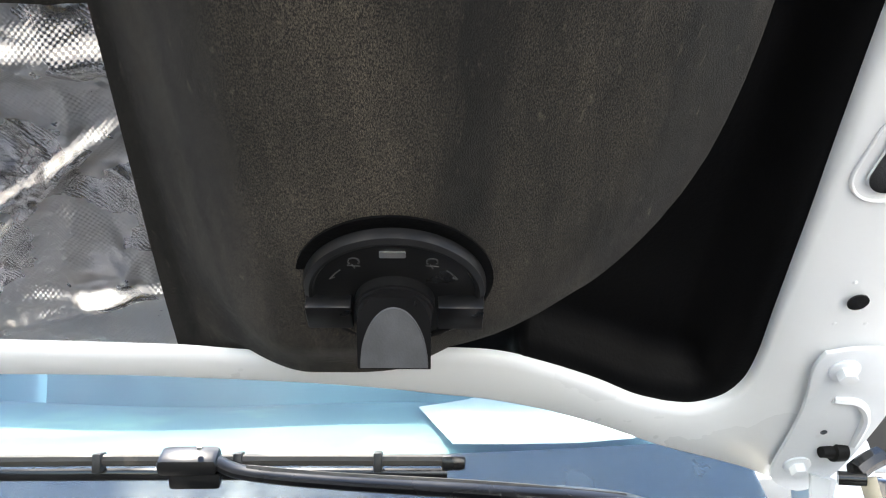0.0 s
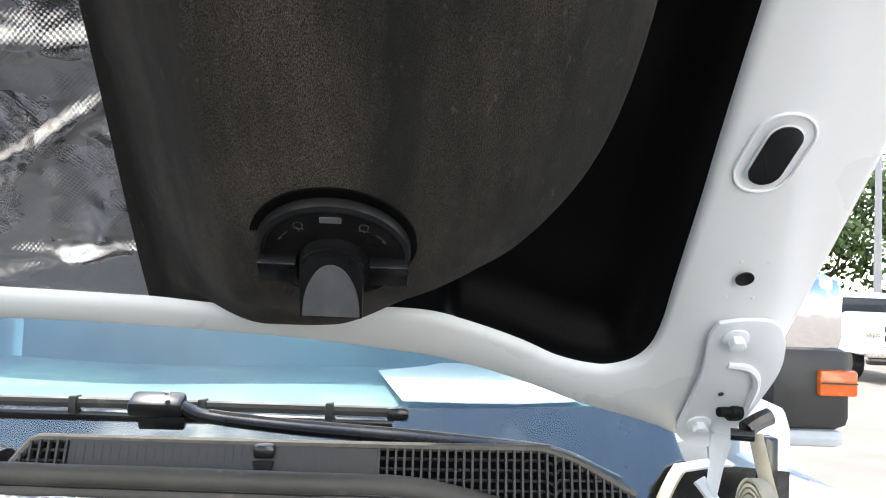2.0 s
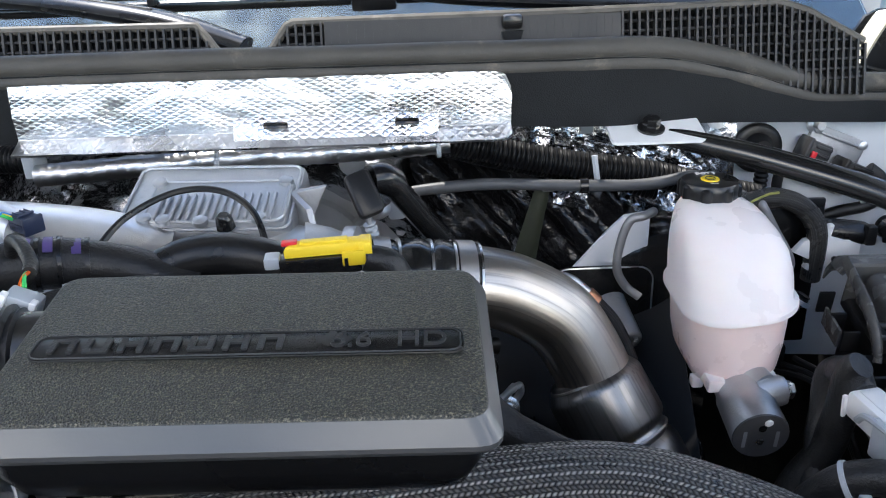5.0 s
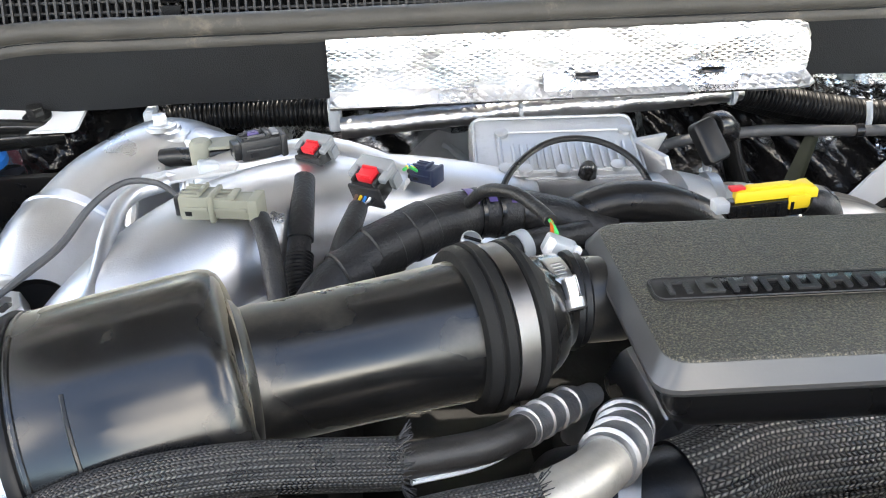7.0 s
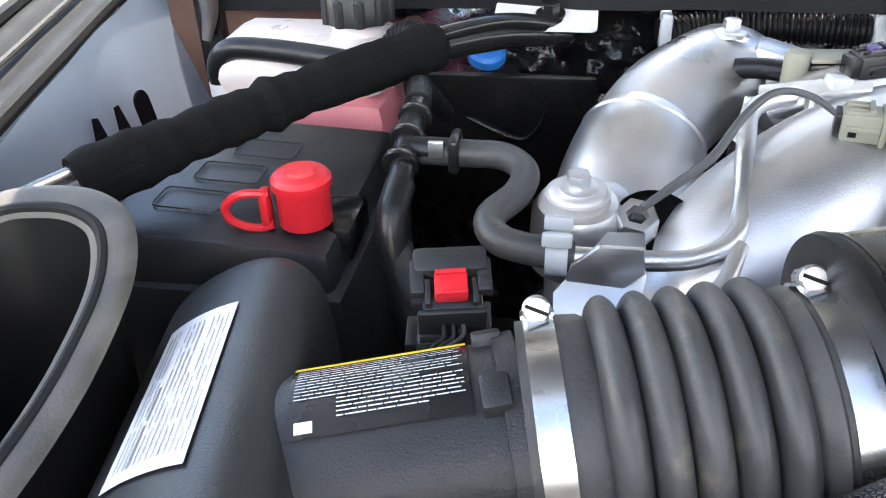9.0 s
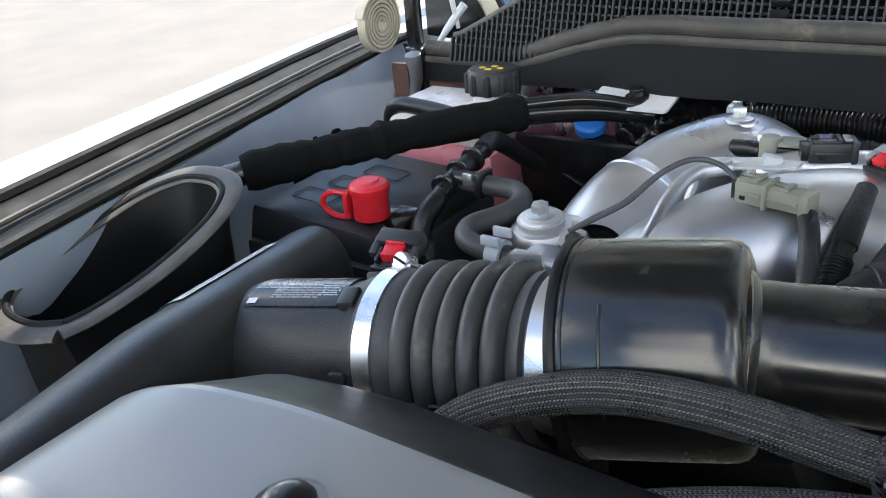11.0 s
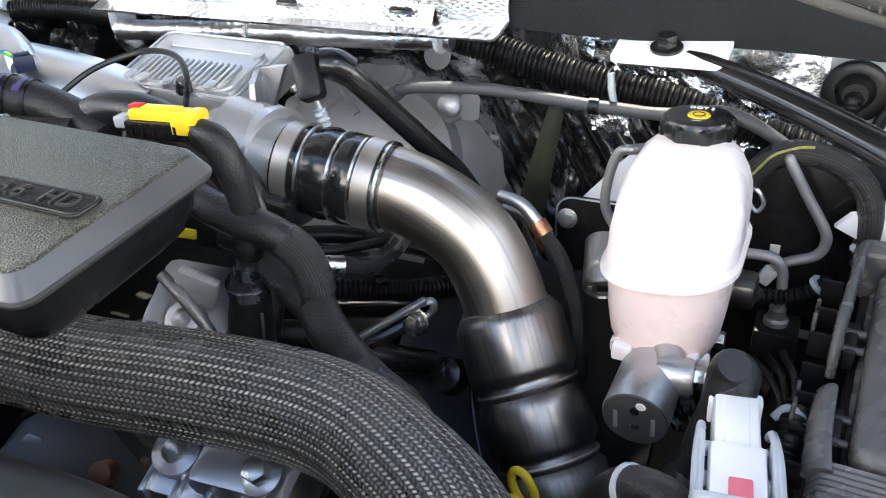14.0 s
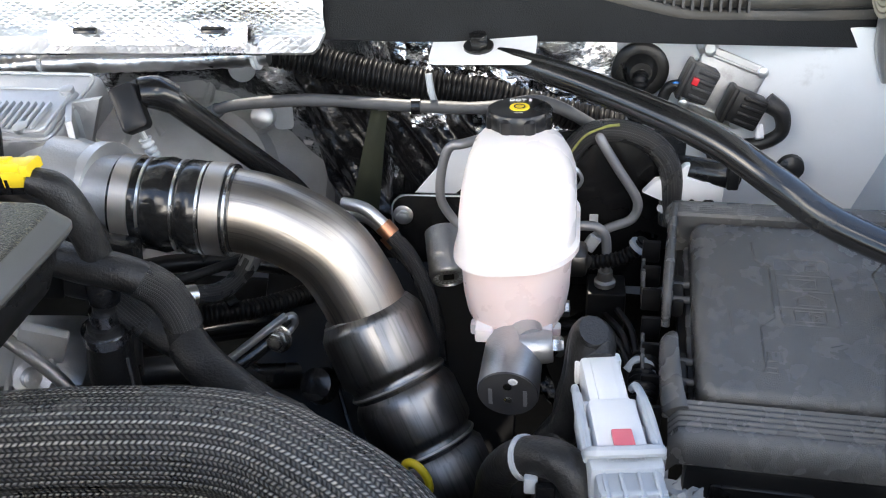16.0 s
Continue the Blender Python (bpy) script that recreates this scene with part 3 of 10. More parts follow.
def bolt(name, at, axis, r, parent, material=None, label=""):
    """A hex bolt with a flange."""
    m = basis(axis, at)
    bm = lathe([(0, r * 1.6), (r * 0.25, r * 1.6), (r * 0.4, r * 1.2)], at, axis, 20)
    prism([(r * math.cos(radians(60 * i)), r * math.sin(radians(60 * i))) for i in range(6)], r * 1.2, m @ Matrix.Translation((0, 0, r * 0.3)), r * 0.12, bm)
    return part(name, bm, material or ZINC, parent, label)


def print_words(at, a0, width, b0, height, seed):
    """A line of unreadable print: short bars of word length on the surface at(a, b)."""
    bm, r, a = bmesh.new(), random.Random(seed), a0
    while a < a0 + width:
        w = min(r.uniform(0.03, 0.12), a0 + width - a)
        n = 4
        rows = [[bm.verts.new(at(a + w * i / n, b0 + height * k)) for i in range(n + 1)] for k in (0, 1)]
        for i in range(n):
            bm.faces.new((rows[0][i], rows[0][i + 1], rows[1][i + 1], rows[1][i]))
        a += w + 0.009
    return bm


def lettering(name, body, size, m, material, parent, depth=0.0006):
    cu = bpy.data.curves.new(name, "FONT")
    cu.body, cu.size, cu.extrude, cu.align_x, cu.align_y = body, size, depth, "CENTER", "CENTER"
    tmp = bpy.data.objects.new("tmp", cu)
    me = bpy.data.meshes.new_from_object(tmp)
    bpy.data.objects.remove(tmp)
    bm = bmesh.new()
    bm.from_mesh(me)
    bpy.data.meshes.remove(me)
    bm.transform(m)
    return part(name, bm, material, parent)


# ---- ground and distance ----
def ground():
    bm = sheet(lambda a, b: Vector((-600 + 1200 * a, -600 + 1200 * b, 0)), 8, 8)
    part("ground", bm, CONCRETE, None, "pale dusty concrete lot in full sun", "ground", "structure")


ground()

# ---- truck body ----
COWL_TOP = [(0, 1.295), (0.39, 1.293), (0.44, 1.289), (0.50, 1.276), (0.56, 1.255), (0.60, 1.244), (0.69, 1.236), (0.80, 1.231)]
COWL_Y = [(0, 0.607), (0.35, 0.61), (0.5, 0.63), (0.62, 0.66), (0.80, 0.70)]


def cowl():
    def front(a, b):
        x = -0.765 + 1.53 * a
        top, low = lerp_table(COWL_TOP, abs(x)) - 0.003, lerp_table([(0, 1.229), (0.3, 1.231), (0.5, 1.222), (0.62, 1.209), (0.8, 1.192)], abs(x))
        return Vector((x, lerp_table(COWL_Y, abs(x)) - 0.006 * b, top + (low - top) * b))
    c = thing("cowl", "dark grey plastic cowl panel under the windscreen with rubber seal", "cowl", (0, 0.65, 1.22))
    part("front_panel", sheet(front, 80, 4, 0.004), COWL, c, "dark grey grained sheet panel")
    for dz, dy, r in ((0.004, 0.006, 0.0105), (-0.009, 0.001, 0.0075)):
        line = [(x / 100, lerp_table(COWL_Y, abs(x / 100)) + dy, lerp_table(COWL_TOP, abs(x / 100)) + dz) for x in range(-76, 77, 4)]
        part("weatherstrip", tube(line, r, 12, 3, lumps=0.05), STRIP, c, "dusty black rubber weatherstrip")

    # grille decks either side: a dark tray behind upright lattices
    crest = [(0, 1.3205), (0.30, 1.3225), (0.50, 1.3245), (0.555, 1.3240), (0.585, 1.3150), (0.617, 1.2985), (0.645, 1.2840), (0.69, 1.262), (0.75, 1.25)]

    def foot(x):
        return lerp_table(COWL_TOP, abs(x)) - 0.004

    def plane(x, z):
        return Vector((x, 0.648 + 0.035 * smooth01(0.45, 0.75, abs(x)) + 0.3 * (z - 1.30), z))
    for x0, x1, tip, shut in ((0.072, 0.646, 0.072, (0.122, 0.401)), (-0.70, 0.02, 0.02, None)):
        def head(x):
            """The top edge, slanting down to a point at the inner end."""
            return foot(x) + (lerp_table(crest, abs(x)) - foot(x)) * min(1, 0.25 + abs(x - tip) / 0.022)
        g = part("grille_tray", sheet(lambda a, b: plane(x0 + (x1 - x0) * a, foot(x0 + (x1 - x0) * a) + (head(x0 + (x1 - x0) * a) - foot(x0 + (x1 - x0) * a)) * b) + Vector((0, 0.016, -0.001)), 60, 3, 0.003), GRILLE, c)
        fins, slats, ribs = bmesh.new(), bmesh.new(), bmesh.new()
        k = int((x1 - x0) / 0.0078)
        closed = lambda x: shut is not None and shut[0] < x < shut[1]
        for i in range(k + 1):
            x = x0 + (x1 - x0) * i / k
            a, b = plane(x, foot(x)), plane(x, head(x))
            mid, d = (a + b) / 2, b - a
            if closed(x):
                box(mid + Vector((0, -0.0005, 0)), (0.0026, 0.004, d.length - 0.004), 0, (math.degrees(-math.atan2(d.y, d.z)), 0, 0), bm=ribs)
            else:
                box(mid, (0.0021, 0.007, d.length), 0, (math.degrees(-math.atan2(d.y, d.z)), 0, 0), bm=fins)
        for j in range(1, 9):
            run = []
            for i in range(2 * k + 1):
                x = x0 + (x1 - x0) * i / (2 * k)
                z = lerp_table(crest, abs(x)) - 0.0088 * j if abs(x) < 0.57 else 1.3245 - 0.0088 * j - 0.02 * max(0, abs(x) - 0.57)
                if foot(x) < z < head(x) - 0.002 and not closed(x):
                    run.append(plane(x, z))
                else:
                    if len(run) > 1:
                        tube(run, 0.0016, 4, 1, bm=slats)
                    run = []
            if len(run) > 1:
                tube(run, 0.0016, 4, 1, bm=slats)
        part("fin", fins, LATTICE, g, kind="stuff")
        part("slat", slats, LATTICE, g, kind="stuff")
        if shut:
            part("blank_panel", sheet(lambda a, b: plane(shut[0] + (shut[1] - shut[0]) * a, foot(0.2) + (head(0.25) - foot(0.2)) * b) + Vector((0, 0.001, 0)), 20, 3, 0.003), LATTICE, g, "closed ribbed panel")
            part("blank_rib", ribs, LATTICE, g, kind="stuff")
        edge = [plane(x0 + (x1 - x0) * i / 80, head(x0 + (x1 - x0) * i / 80)) + Vector((0, 0.003, 0.0015)) for i in range(81)]
        part("grille_edge", tube(edge, 0.0042, 8, 1), DUSTRUBBER, c, "smooth dusty top edge")
    for s in (-1, 1):
        clip = part("grille_clip", box((s * 0.298, 0.650, 1.3185), (0.020, 0.012, 0.014), 0.004), GLOSSY, c)
        part("clip_tongue", prism([(-0.010, 0), (0.010, 0), (0.005, -0.020), (-0.005, -0.020)], 0.003, pose(s * 0.298, 0.645, 1.311, 90, 0, 0), 0.001), COWL, clip)
    # ledge behind, down to the glass
    part("upper_ledge", sheet(lambda a, b: Vector((-0.75 + 1.5 * a, 0.675 + 0.13 * b + 0.07 * abs(-1 + 2 * a) ** 2, 1.296 - 0.03 * b - 0.07 * abs(-1 + 2 * a) ** 4)), 30, 6, 0.003), PLASTIC, c)
    for s in (-1, 1):
        tab = part("brace_tab", prism(rounded(0.088, 0.045, 0.006), 0.003, pose(s * 0.4265, 0.598, 1.222, 12, 0, 0)), WHITEPLASTIC, c, "white painted steel tab")
        bolt("bolt", (s * 0.4225, 0.598, 1.225), (0, -0.2, 1), 0.008, tab, BLACKPAINT)


cowl()


def windscreen():
    w = thing("windscreen", "tinted curved windscreen glass reflecting blue sky", "windscreen", (0, 1.0, 1.3))

    def glass(a, b):
        x = -0.78 + 1.56 * a
        k = (x / 0.78) ** 2
        return Vector((x, 0.86 + 0.78 * b + 0.08 * k, 1.29 + 0.50 * b - 0.015 * k))
    part("glass", sheet(lambda a, b: glass(a, -0.10 + 1.10 * b), 30, 14, 0.005), GLASS, w).visible_shadow = False
    part("lower_band", sheet(lambda a, b: glass(a, -0.10 + (0.165 + 0.05 * (2 * a - 1) ** 2) * b) + Vector((0, 0.003, -0.006)), 30, 3, 0.002), BLACKPAINT, w, "black enamel band")
    cab = thing("cab", "white pickup cab, interior coloured teal for sky reflected in the glass", "cab", (0, 1.6, 1.0))
    part("dashboard", sheet(lambda a, b: Vector((-0.78 + 1.56 * a, 0.97 + 0.76 * b, 1.272 + 0.035 * math.sin(b * 2.6) + 0.006 * math.sin(b * 9) + 0.006 * math.sin(a * 11))), 30, 24, 0.01), DASH, cab, "dashboard top coloured teal for reflected sky")
    part("rear_trim", box((0, 2.6, 1.25), (1.6, 0.05, 1.5), 0.02), CABIN, cab)
    part("floor_pan", box((0, 1.9, 0.55), (1.7, 1.5, 0.04), 0.01), CABIN, cab)
    part("side_trim", box((-0.86, 1.95, 1.2), (0.05, 1.6, 1.0), 0.02), CABIN, cab)
    part("side_trim", box((0.86, 1.95, 1.2), (0.05, 1.6, 1.0), 0.02), CABIN, cab)
    part("roof", sheet(lambda a, b: Vector((-0.8 + 1.6 * a, 1.60 + 1.1 * b, 1.84 + 0.05 * math.sin(b * 3.0) - 0.05 * (2 * a - 1) ** 2)), 16, 8, 0.03), WHITE, cab)
    for s in (-1, 1):
        part("pillar", tube([(s * 0.80, 1.0, 1.26), (s * 0.78, 1.35, 1.50), (s * 0.74, 1.72, 1.82)], 0.035, 10, 6), WHITE, cab)
        part("door", box((s * 0.97, 1.8, 0.85), (0.10, 1.35, 0.95), 0.04), WHITE, cab)
    sheet_of_paper = thing("paper", "white sheet of paper lying on the dashboard", "paper", (0.5, 1.2, 1.31))
    part("sheet", prism([(0.42, 1.03), (0.50, 1.03), (0.58, 1.043), (0.66, 1.085), (0.715, 1.17), (0.70, 1.36), (0.685, 1.50), (0.655, 1.70), (0.50, 1.70), (0.46, 1.60), (0.37, 1.46)], 0.002, pose(0, 0, 1.318)), PAPER, sheet_of_paper)


windscreen()


def wiper(name, label, arm, head, blade):
    w = thing(name, label, "wiper", arm[0], "wipers")
    part("arm", tube(arm, [0.018, 0.021, 0.018, 0.016, 0.014, 0.013][:len(arm)], 12, 8, flat=0.5), GLOSSY, w)
    # thin paler tube draws the highlight along the arm's ridge
    crown = [Vector(p) + Vector((0, -0.004, 0.0085 - 0.001 * i)) for i, p in enumerate(arm[1:5])]
    part("arm_highlight", tube(crown, [0.0034] * len(crown), 6, 8), STRIP, w, "pale strip painting the highlight along the arm")
    if head:
        h = part("blade_holder", box(head, (0.058, 0.034, 0.018), 0.006, (20, 0, 4)), GLOSSY, w, "moulded black blade holder")
        part("holder_skirt", box(Vector(head) + Vector((0.006, 0.004, -0.016)), (0.050, 0.022, 0.018), 0.004, (20, 0, 4)), BLACKPAINT, h)
        part("holder_pin", lathe([(0, 0.003), (0.003, 0.0026), (0.003, 0)], Vector(head) + Vector((0.012, -0.008, 0.0125)), (0, -0.3, 1), 10), ZINC, h)
    part("blade", tube([Vector(p) + Vector((0, 0, 0.004)) for p in blade], 0.0060, 8, 4, flat=1.0), STRIP, w, "dusty black blade spoiler")
    part("rubber", tube([Vector(p) + Vector((0, 0.004, -0.011)) for p in blade], 0.0045, 8, 4, flat=1.4), BLACKPAINT, w, "black rubber wiping edge")
    part("blade_end", box(Vector(blade[-1]) + Vector((0.006, 0, 0.002)), (0.026, 0.016, 0.016), 0.005), GLOSSY, w)
    n = 5
    for i in range(n):
        p = Vector(blade[0]).lerp(Vector(blade[-1]), (i + 0.5) / n) + Vector((0, 0, 0.003))
        part("clip", box(p, (0.009, 0.018, 0.020), 0.002), PLASTIC, w)


wiper("wiper", "black windscreen wiper with flat blade resting on glass", [(0.66, 0.79, 1.270), (0.585, 0.80, 1.296), (0.454, 0.805, 1.307), (0.30, 0.805, 1.316), (0.212, 0.80, 1.325), (0.18, 0.80, 1.336)],
      (0.156, 0.797, 1.337), [(-0.30, 0.83, 1.324), (0.1, 0.83, 1.328), (0.41, 0.83, 1.329)])
wiper("wiper", "black windscreen wiper arm rising from the cowl centre", [(0.035, 0.712, 1.292), (-0.06, 0.735, 1.318), (-0.22, 0.78, 1.335), (-0.42, 0.82, 1.34)],
      None, [(-0.66, 0.90, 1.33), (-0.42, 0.87, 1.338), (-0.2, 0.88, 1.34)])


def fender(s):
    f = thing("fender", "white painted front fender with black gasket along its edge", "fender", (s * 0.9, 0.2, 0.9), "fenders")
    prof = [(0.80, 1.226), (0.845, 1.232), (0.852, 1.246), (0.865, 1.249), (0.93, 1.24), (0.99, 1.18), (1.005, 1.05), (0.995, 0.7)]

    def flare(y):
        """The edge runs outwards towards the windscreen."""
        return 0.235 * min(y, 0.74) - 0.093

    def skin(a, b):
        k = b * (len(prof) - 1)
        i = min(int(k), len(prof) - 2)
        x, z = (prof[i][0] + (prof[i + 1][0] - prof[i][0]) * (k - i), prof[i][1] + (prof[i + 1][1] - prof[i][1]) * (k - i))
        y = -0.42 + 1.55 * a
        return Vector((s * (x + flare(y) * (1 - 0.5 * b)), y, z - 0.02 * smooth01(0.1, -0.4, y)))
    part("skin", sheet(skin, 24, 24, 0.003), WHITE, f)
    def ribbon(a, b):
        y = -0.4 + 1.18 * a
        x = 0.768 + 0.075 * b + flare(y)
        return Vector((s * x, y, 1.231 + 0.009 * b + 0.003 * math.sin(b * 9.4) - 0.02 * smooth01(0.1, -0.4, y) + 0.0012 * noise.noise(Vector((y * 14, b * 3, 2)))))
    part("gasket", sheet(ribbon, 60, 14, 0.004), GASKET, f, "wide black dusty rubber gasket")
    for off, r, mt in ((0.846, 0.007, GASKET), (0.772, 0.006, GASKET), (0.808, 0.0028, STRIP)):
        edge = [(s * (off + flare(y)), y, 1.231 + 0.12 * (off - 0.768) + 0.003 - 0.02 * smooth01(0.1, -0.4, y)) for y in (-0.4, -0.2, 0, 0.2, 0.4, 0.6, 0.78)]
        part("gasket_bead", tube(edge, r, 8, 4), mt, f)

    def liner(a, b):
        y = -0.35 + 1.1 * a
        wob = 0.0008 * math.sin(y * 40) + 0.0015 * math.sin(y * 17)
        return Vector((s * (0.770 + flare(y) * (1 - 0.6 * b * smooth01(0.2, 0.4, y)) + b * (0.06 - 0.102 * smooth01(0.2, 0.4, y))), y, 1.228 + wob * (1 - b) - 0.25 * b))
    part("inner_panel", sheet(liner, 60, 6, 0.003), PANELBLUE, f, "inner fender panel coloured for bluish sky shade")
    corner = [(s * 0.690, 0.785, 1.225), (s * 0.705, 0.80, 1.25), (s * 0.722, 0.80, 1.285), (s * 0.735, 0.80, 1.292), (s * 0.79, 0.80, 1.297), (s * 0.86, 0.82, 1.27)]
    path, _ = spline(corner, 6)

    def strip(lo, hi):
        """The folded sheet bracket between two points of its outline."""
        run = path[int(lo * (len(path) - 1)):int(hi * (len(path) - 1)) + 1]
        return sheet(lambda a, b: run[min(int(a * (len(run) - 1) + 0.5), len(run) - 1)] + Vector((0, -0.030 + 0.034 * b, 0.0015 * math.sin(3.1 * b))), len(run) - 1, 4, 0.0025)
    part("corner_flange", strip(0.0, 0.46), SPRING, f, "sand coloured folded bracket leg")
    part("corner_flange", strip(0.46, 0.78), PRIMER, f, "white folded bracket top")
    part("corner_wall", sheet(lambda a, b: Vector((s * (0.715 + 0.23 * a), 0.775 + 0.03 * a, 1.215 - 0.30 * b)), 6, 6, 0.004), CAPBLACK, f, "black inner wall in the corner")
    part("corner_web", sheet(lambda a, b: Vector((s * (0.70 + 0.18 * a), 0.812 + 0.05 * a, 1.215 + b * (0.045 + 0.035 * smooth01(0, 0.15, a) - 0.02 * a))), 10, 6, 0.004), GLOSSY, f)
    for y, tri in ((0.42, [(-0.016, -0.024), (0.013, -0.024), (0.015, -0.018), (0.008, 0.024), (0.003, 0.026)]), (0.455, [(-0.013, -0.024), (0.010, -0.024), (0.012, -0.018), (0.004, 0.022), (-0.001, 0.022)]), (0.492, rounded(0.022, 0.042, 0.0105, 5))):
        bm = prism(tri, 0.002, basis((-s, 0, 0.17), (s * 0.7560, y, 1.165), (0, 0, 1)))
        part("cutout", bm, SMOOTHLINER, f, "dark cut-out")


fender(-1)
fender(1)


def firewall():
    f = thing("firewall", "silver insulated firewall behind the engine with white steel corner", "firewall", (0, 0.72, 0.9))

    def lining(a, b):
        x, z = -0.62 + 1.16 * a, 1.225 - 0.4 * b
        y = 0.70 + 0.15 * smooth01(0.33, 0.20, x) * smooth01(-0.35, -0.15, x) + 0.012 * noise.noise(Vector((x * 9, z * 14, 1))) + 0.01 * noise.noise(Vector((x * 30, z * 25, 4)))
        return Vector((x, y, z))
    part("insulation", sheet(lining, 120, 44, 0.004), FOILCRUMPLE, f, "crumpled silver black insulation")

    def film(a, b):
        x, z = 0.185 + 0.215 * a, 1.165 - 0.30 * b
        y = 0.79 - 0.13 * a + 0.016 * noise.noise(Vector((x * 30 + z * 22, z * 6, 1))) + 0.008 * noise.noise(Vector((x * 70 + z * 50, z * 12, 9)))
        return Vector((x + 0.10 * b, y - 0.10 * b, z))
    part("film_sheet", sheet(film, 60, 60, 0.002), FILM, f, "shiny black wrinkled film")
    part("film_sheet", sheet(lambda a, b: Vector((-0.47 + 0.22 * a, 0.655 + 0.02 * noise.noise(Vector((a * 6 + b * 3, b * 7, 5))) + 0.01 * noise.noise(Vector((a * 17, b * 15, 2))), 1.218 - 0.2 * b)), 40, 40, 0.002), FILM, f, "shiny black wrinkled film")
    part("silver_patch", sheet(lambda a, b: Vector((0.345 + 0.165 * a, 0.672 + 0.010 * noise.noise(Vector((a * 7, b * 6, 3))) + 0.006 * noise.noise(Vector((a * 19, b * 16, 8))), 1.205 - 0.085 * b - 0.03 * a)), 40, 24, 0.002), FOILCRUMPLE, f, "crumpled silver insulation patch")
    part("corner_panel", sheet(lambda a, b: Vector((0.52 + 0.30 * a, 0.705 - 0.03 * a, 1.215 - 0.30 * b)), 8, 8, 0.004), PRIMER, f, "white painted steel corner")
    part("corner_panel", sheet(lambda a, b: Vector((-0.82 + 0.3 * a, 0.69 + 0.02 * a, 1.215 - 0.30 * b)), 8, 8, 0.004), BROWNMETAL, f, "brown sealed steel corner")
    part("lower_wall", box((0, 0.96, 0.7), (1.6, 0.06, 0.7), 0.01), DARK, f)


firewall()


def turbo_housing():
    """Grey castings behind the charge pipe."""
    h = thing("bell_housing", "pale grey cast housing behind the charge pipe", "housing", (0.05, 0.74, 0.9))
    c, ax = Vector((0.045, 0.80, 0.985)), Vector((0.25, -0.75, 0.62)).normalized()
    dome = part("dome", lathe([(-0.10, 0.17), (-0.02, 0.165), (0.01, 0.155), (0.018, 0.140), (0.030, 0.128), (0.034, 0.10), (0.048, 0.088), (0.052, 0.06), (0.05, 0)], c, ax, 48), PALECAST, h)
    m = basis(ax, c)
    for k in range(8):
        th = 2 * math.pi * k / 8 + 0.25
        q = m @ Vector((0.143 * math.cos(th), 0.143 * math.sin(th), 0.016))
        bolt("bolt", q, ax, 0.008, dome, PALECAST)
        a0, a1 = m @ Vector((0.06 * math.cos(th + 0.3), 0.06 * math.sin(th + 0.3), 0.05)), m @ Vector((0.135 * math.cos(th + 0.3), 0.135 * math.sin(th + 0.3), 0.024))
        part("web", tube([a0, a0.lerp(a1, 0.5), a1], 0.006, 8, 3), PALECAST, dome)
    p = m @ Vector((-0.005, 0.03, 0.05))
    well = part("sensor_well", lathe([(0, 0.021), (0.008, 0.020), (0.008, 0.013), (0.002, 0.012), (0.002, 0)], p, ax, 24), DARK, h, "oily sensor hole")
    bolt("plug_screw", p + ax * 0.002, ax, 0.007, well, BROWNMETAL)
    part("label", prism(rounded(0.022, 0.03, 0.006), 0.0015, basis((0.2, -1, 0.3), (0.176, 0.772, 1.088), (0, 0, 1))), GREYPLASTIC, h, "pale grey label")
    part("stud", lathe([(0, 0.014), (0.012, 0.013), (0.014, 0.009), (0.014, 0)], (0.155, 0.765, 1.09), (0.2, -1, 0.4), 16), ZINC, h)
    part("disc", lathe([(0, 0.016), (0.003, 0.016), (0.004, 0.012), (0.004, 0)], (0.125, 0.80, 1.135), (0.1, -1, 0.3), 20), GREYPLASTIC, h)
    v = thing("turbo_outlet", "dull cast compressor outlet at the coupler", "casting", (0.12, 0.47, 1.13))
    part("elbow", tube([(0.150, 0.442, 1.158), (0.125, 0.452, 1.158), (0.095, 0.475, 1.145), (0.075, 0.515, 1.12), (0.07, 0.56, 1.08)], [0.034, 0.039, 0.046, 0.052, 0.055], 28, 6), CASTMATT, v)
    part("flange", lathe([(-0.005, 0.03), (-0.005, 0.043), (0.004, 0.043), (0.005, 0.03)], (0.150, 0.442, 1.158), (0.99, -0.1, -0.05), 32), CASTMATT, v)
    bolt("bolt", (0.142, 0.405, 1.168), (0, -0.7, 0.7), 0.008, v)
    part("lower_clamp", box((0.165, 0.40, 1.13), (0.05, 0.018, 0.04), 0.006, (0, 10, 0)), BLACKPAINT, v, "black moulded clip")


turbo_housing()


# ---- hood, raised ----
HOOD_A = radians(41.4)
HOOD = Matrix(((1, 0, 0, 0), (0, -math.cos(HOOD_A), -math.sin(HOOD_A), 0.80), (0, math.sin(HOOD_A), -math.cos(HOOD_A), 1.2975), (0, 0, 0, 1)))


def hp(x, u, w=0.0):
    """A point of the raised hood: across, up along it from the hinge, and out from its underside."""
    return HOOD @ Vector((x, u, w))


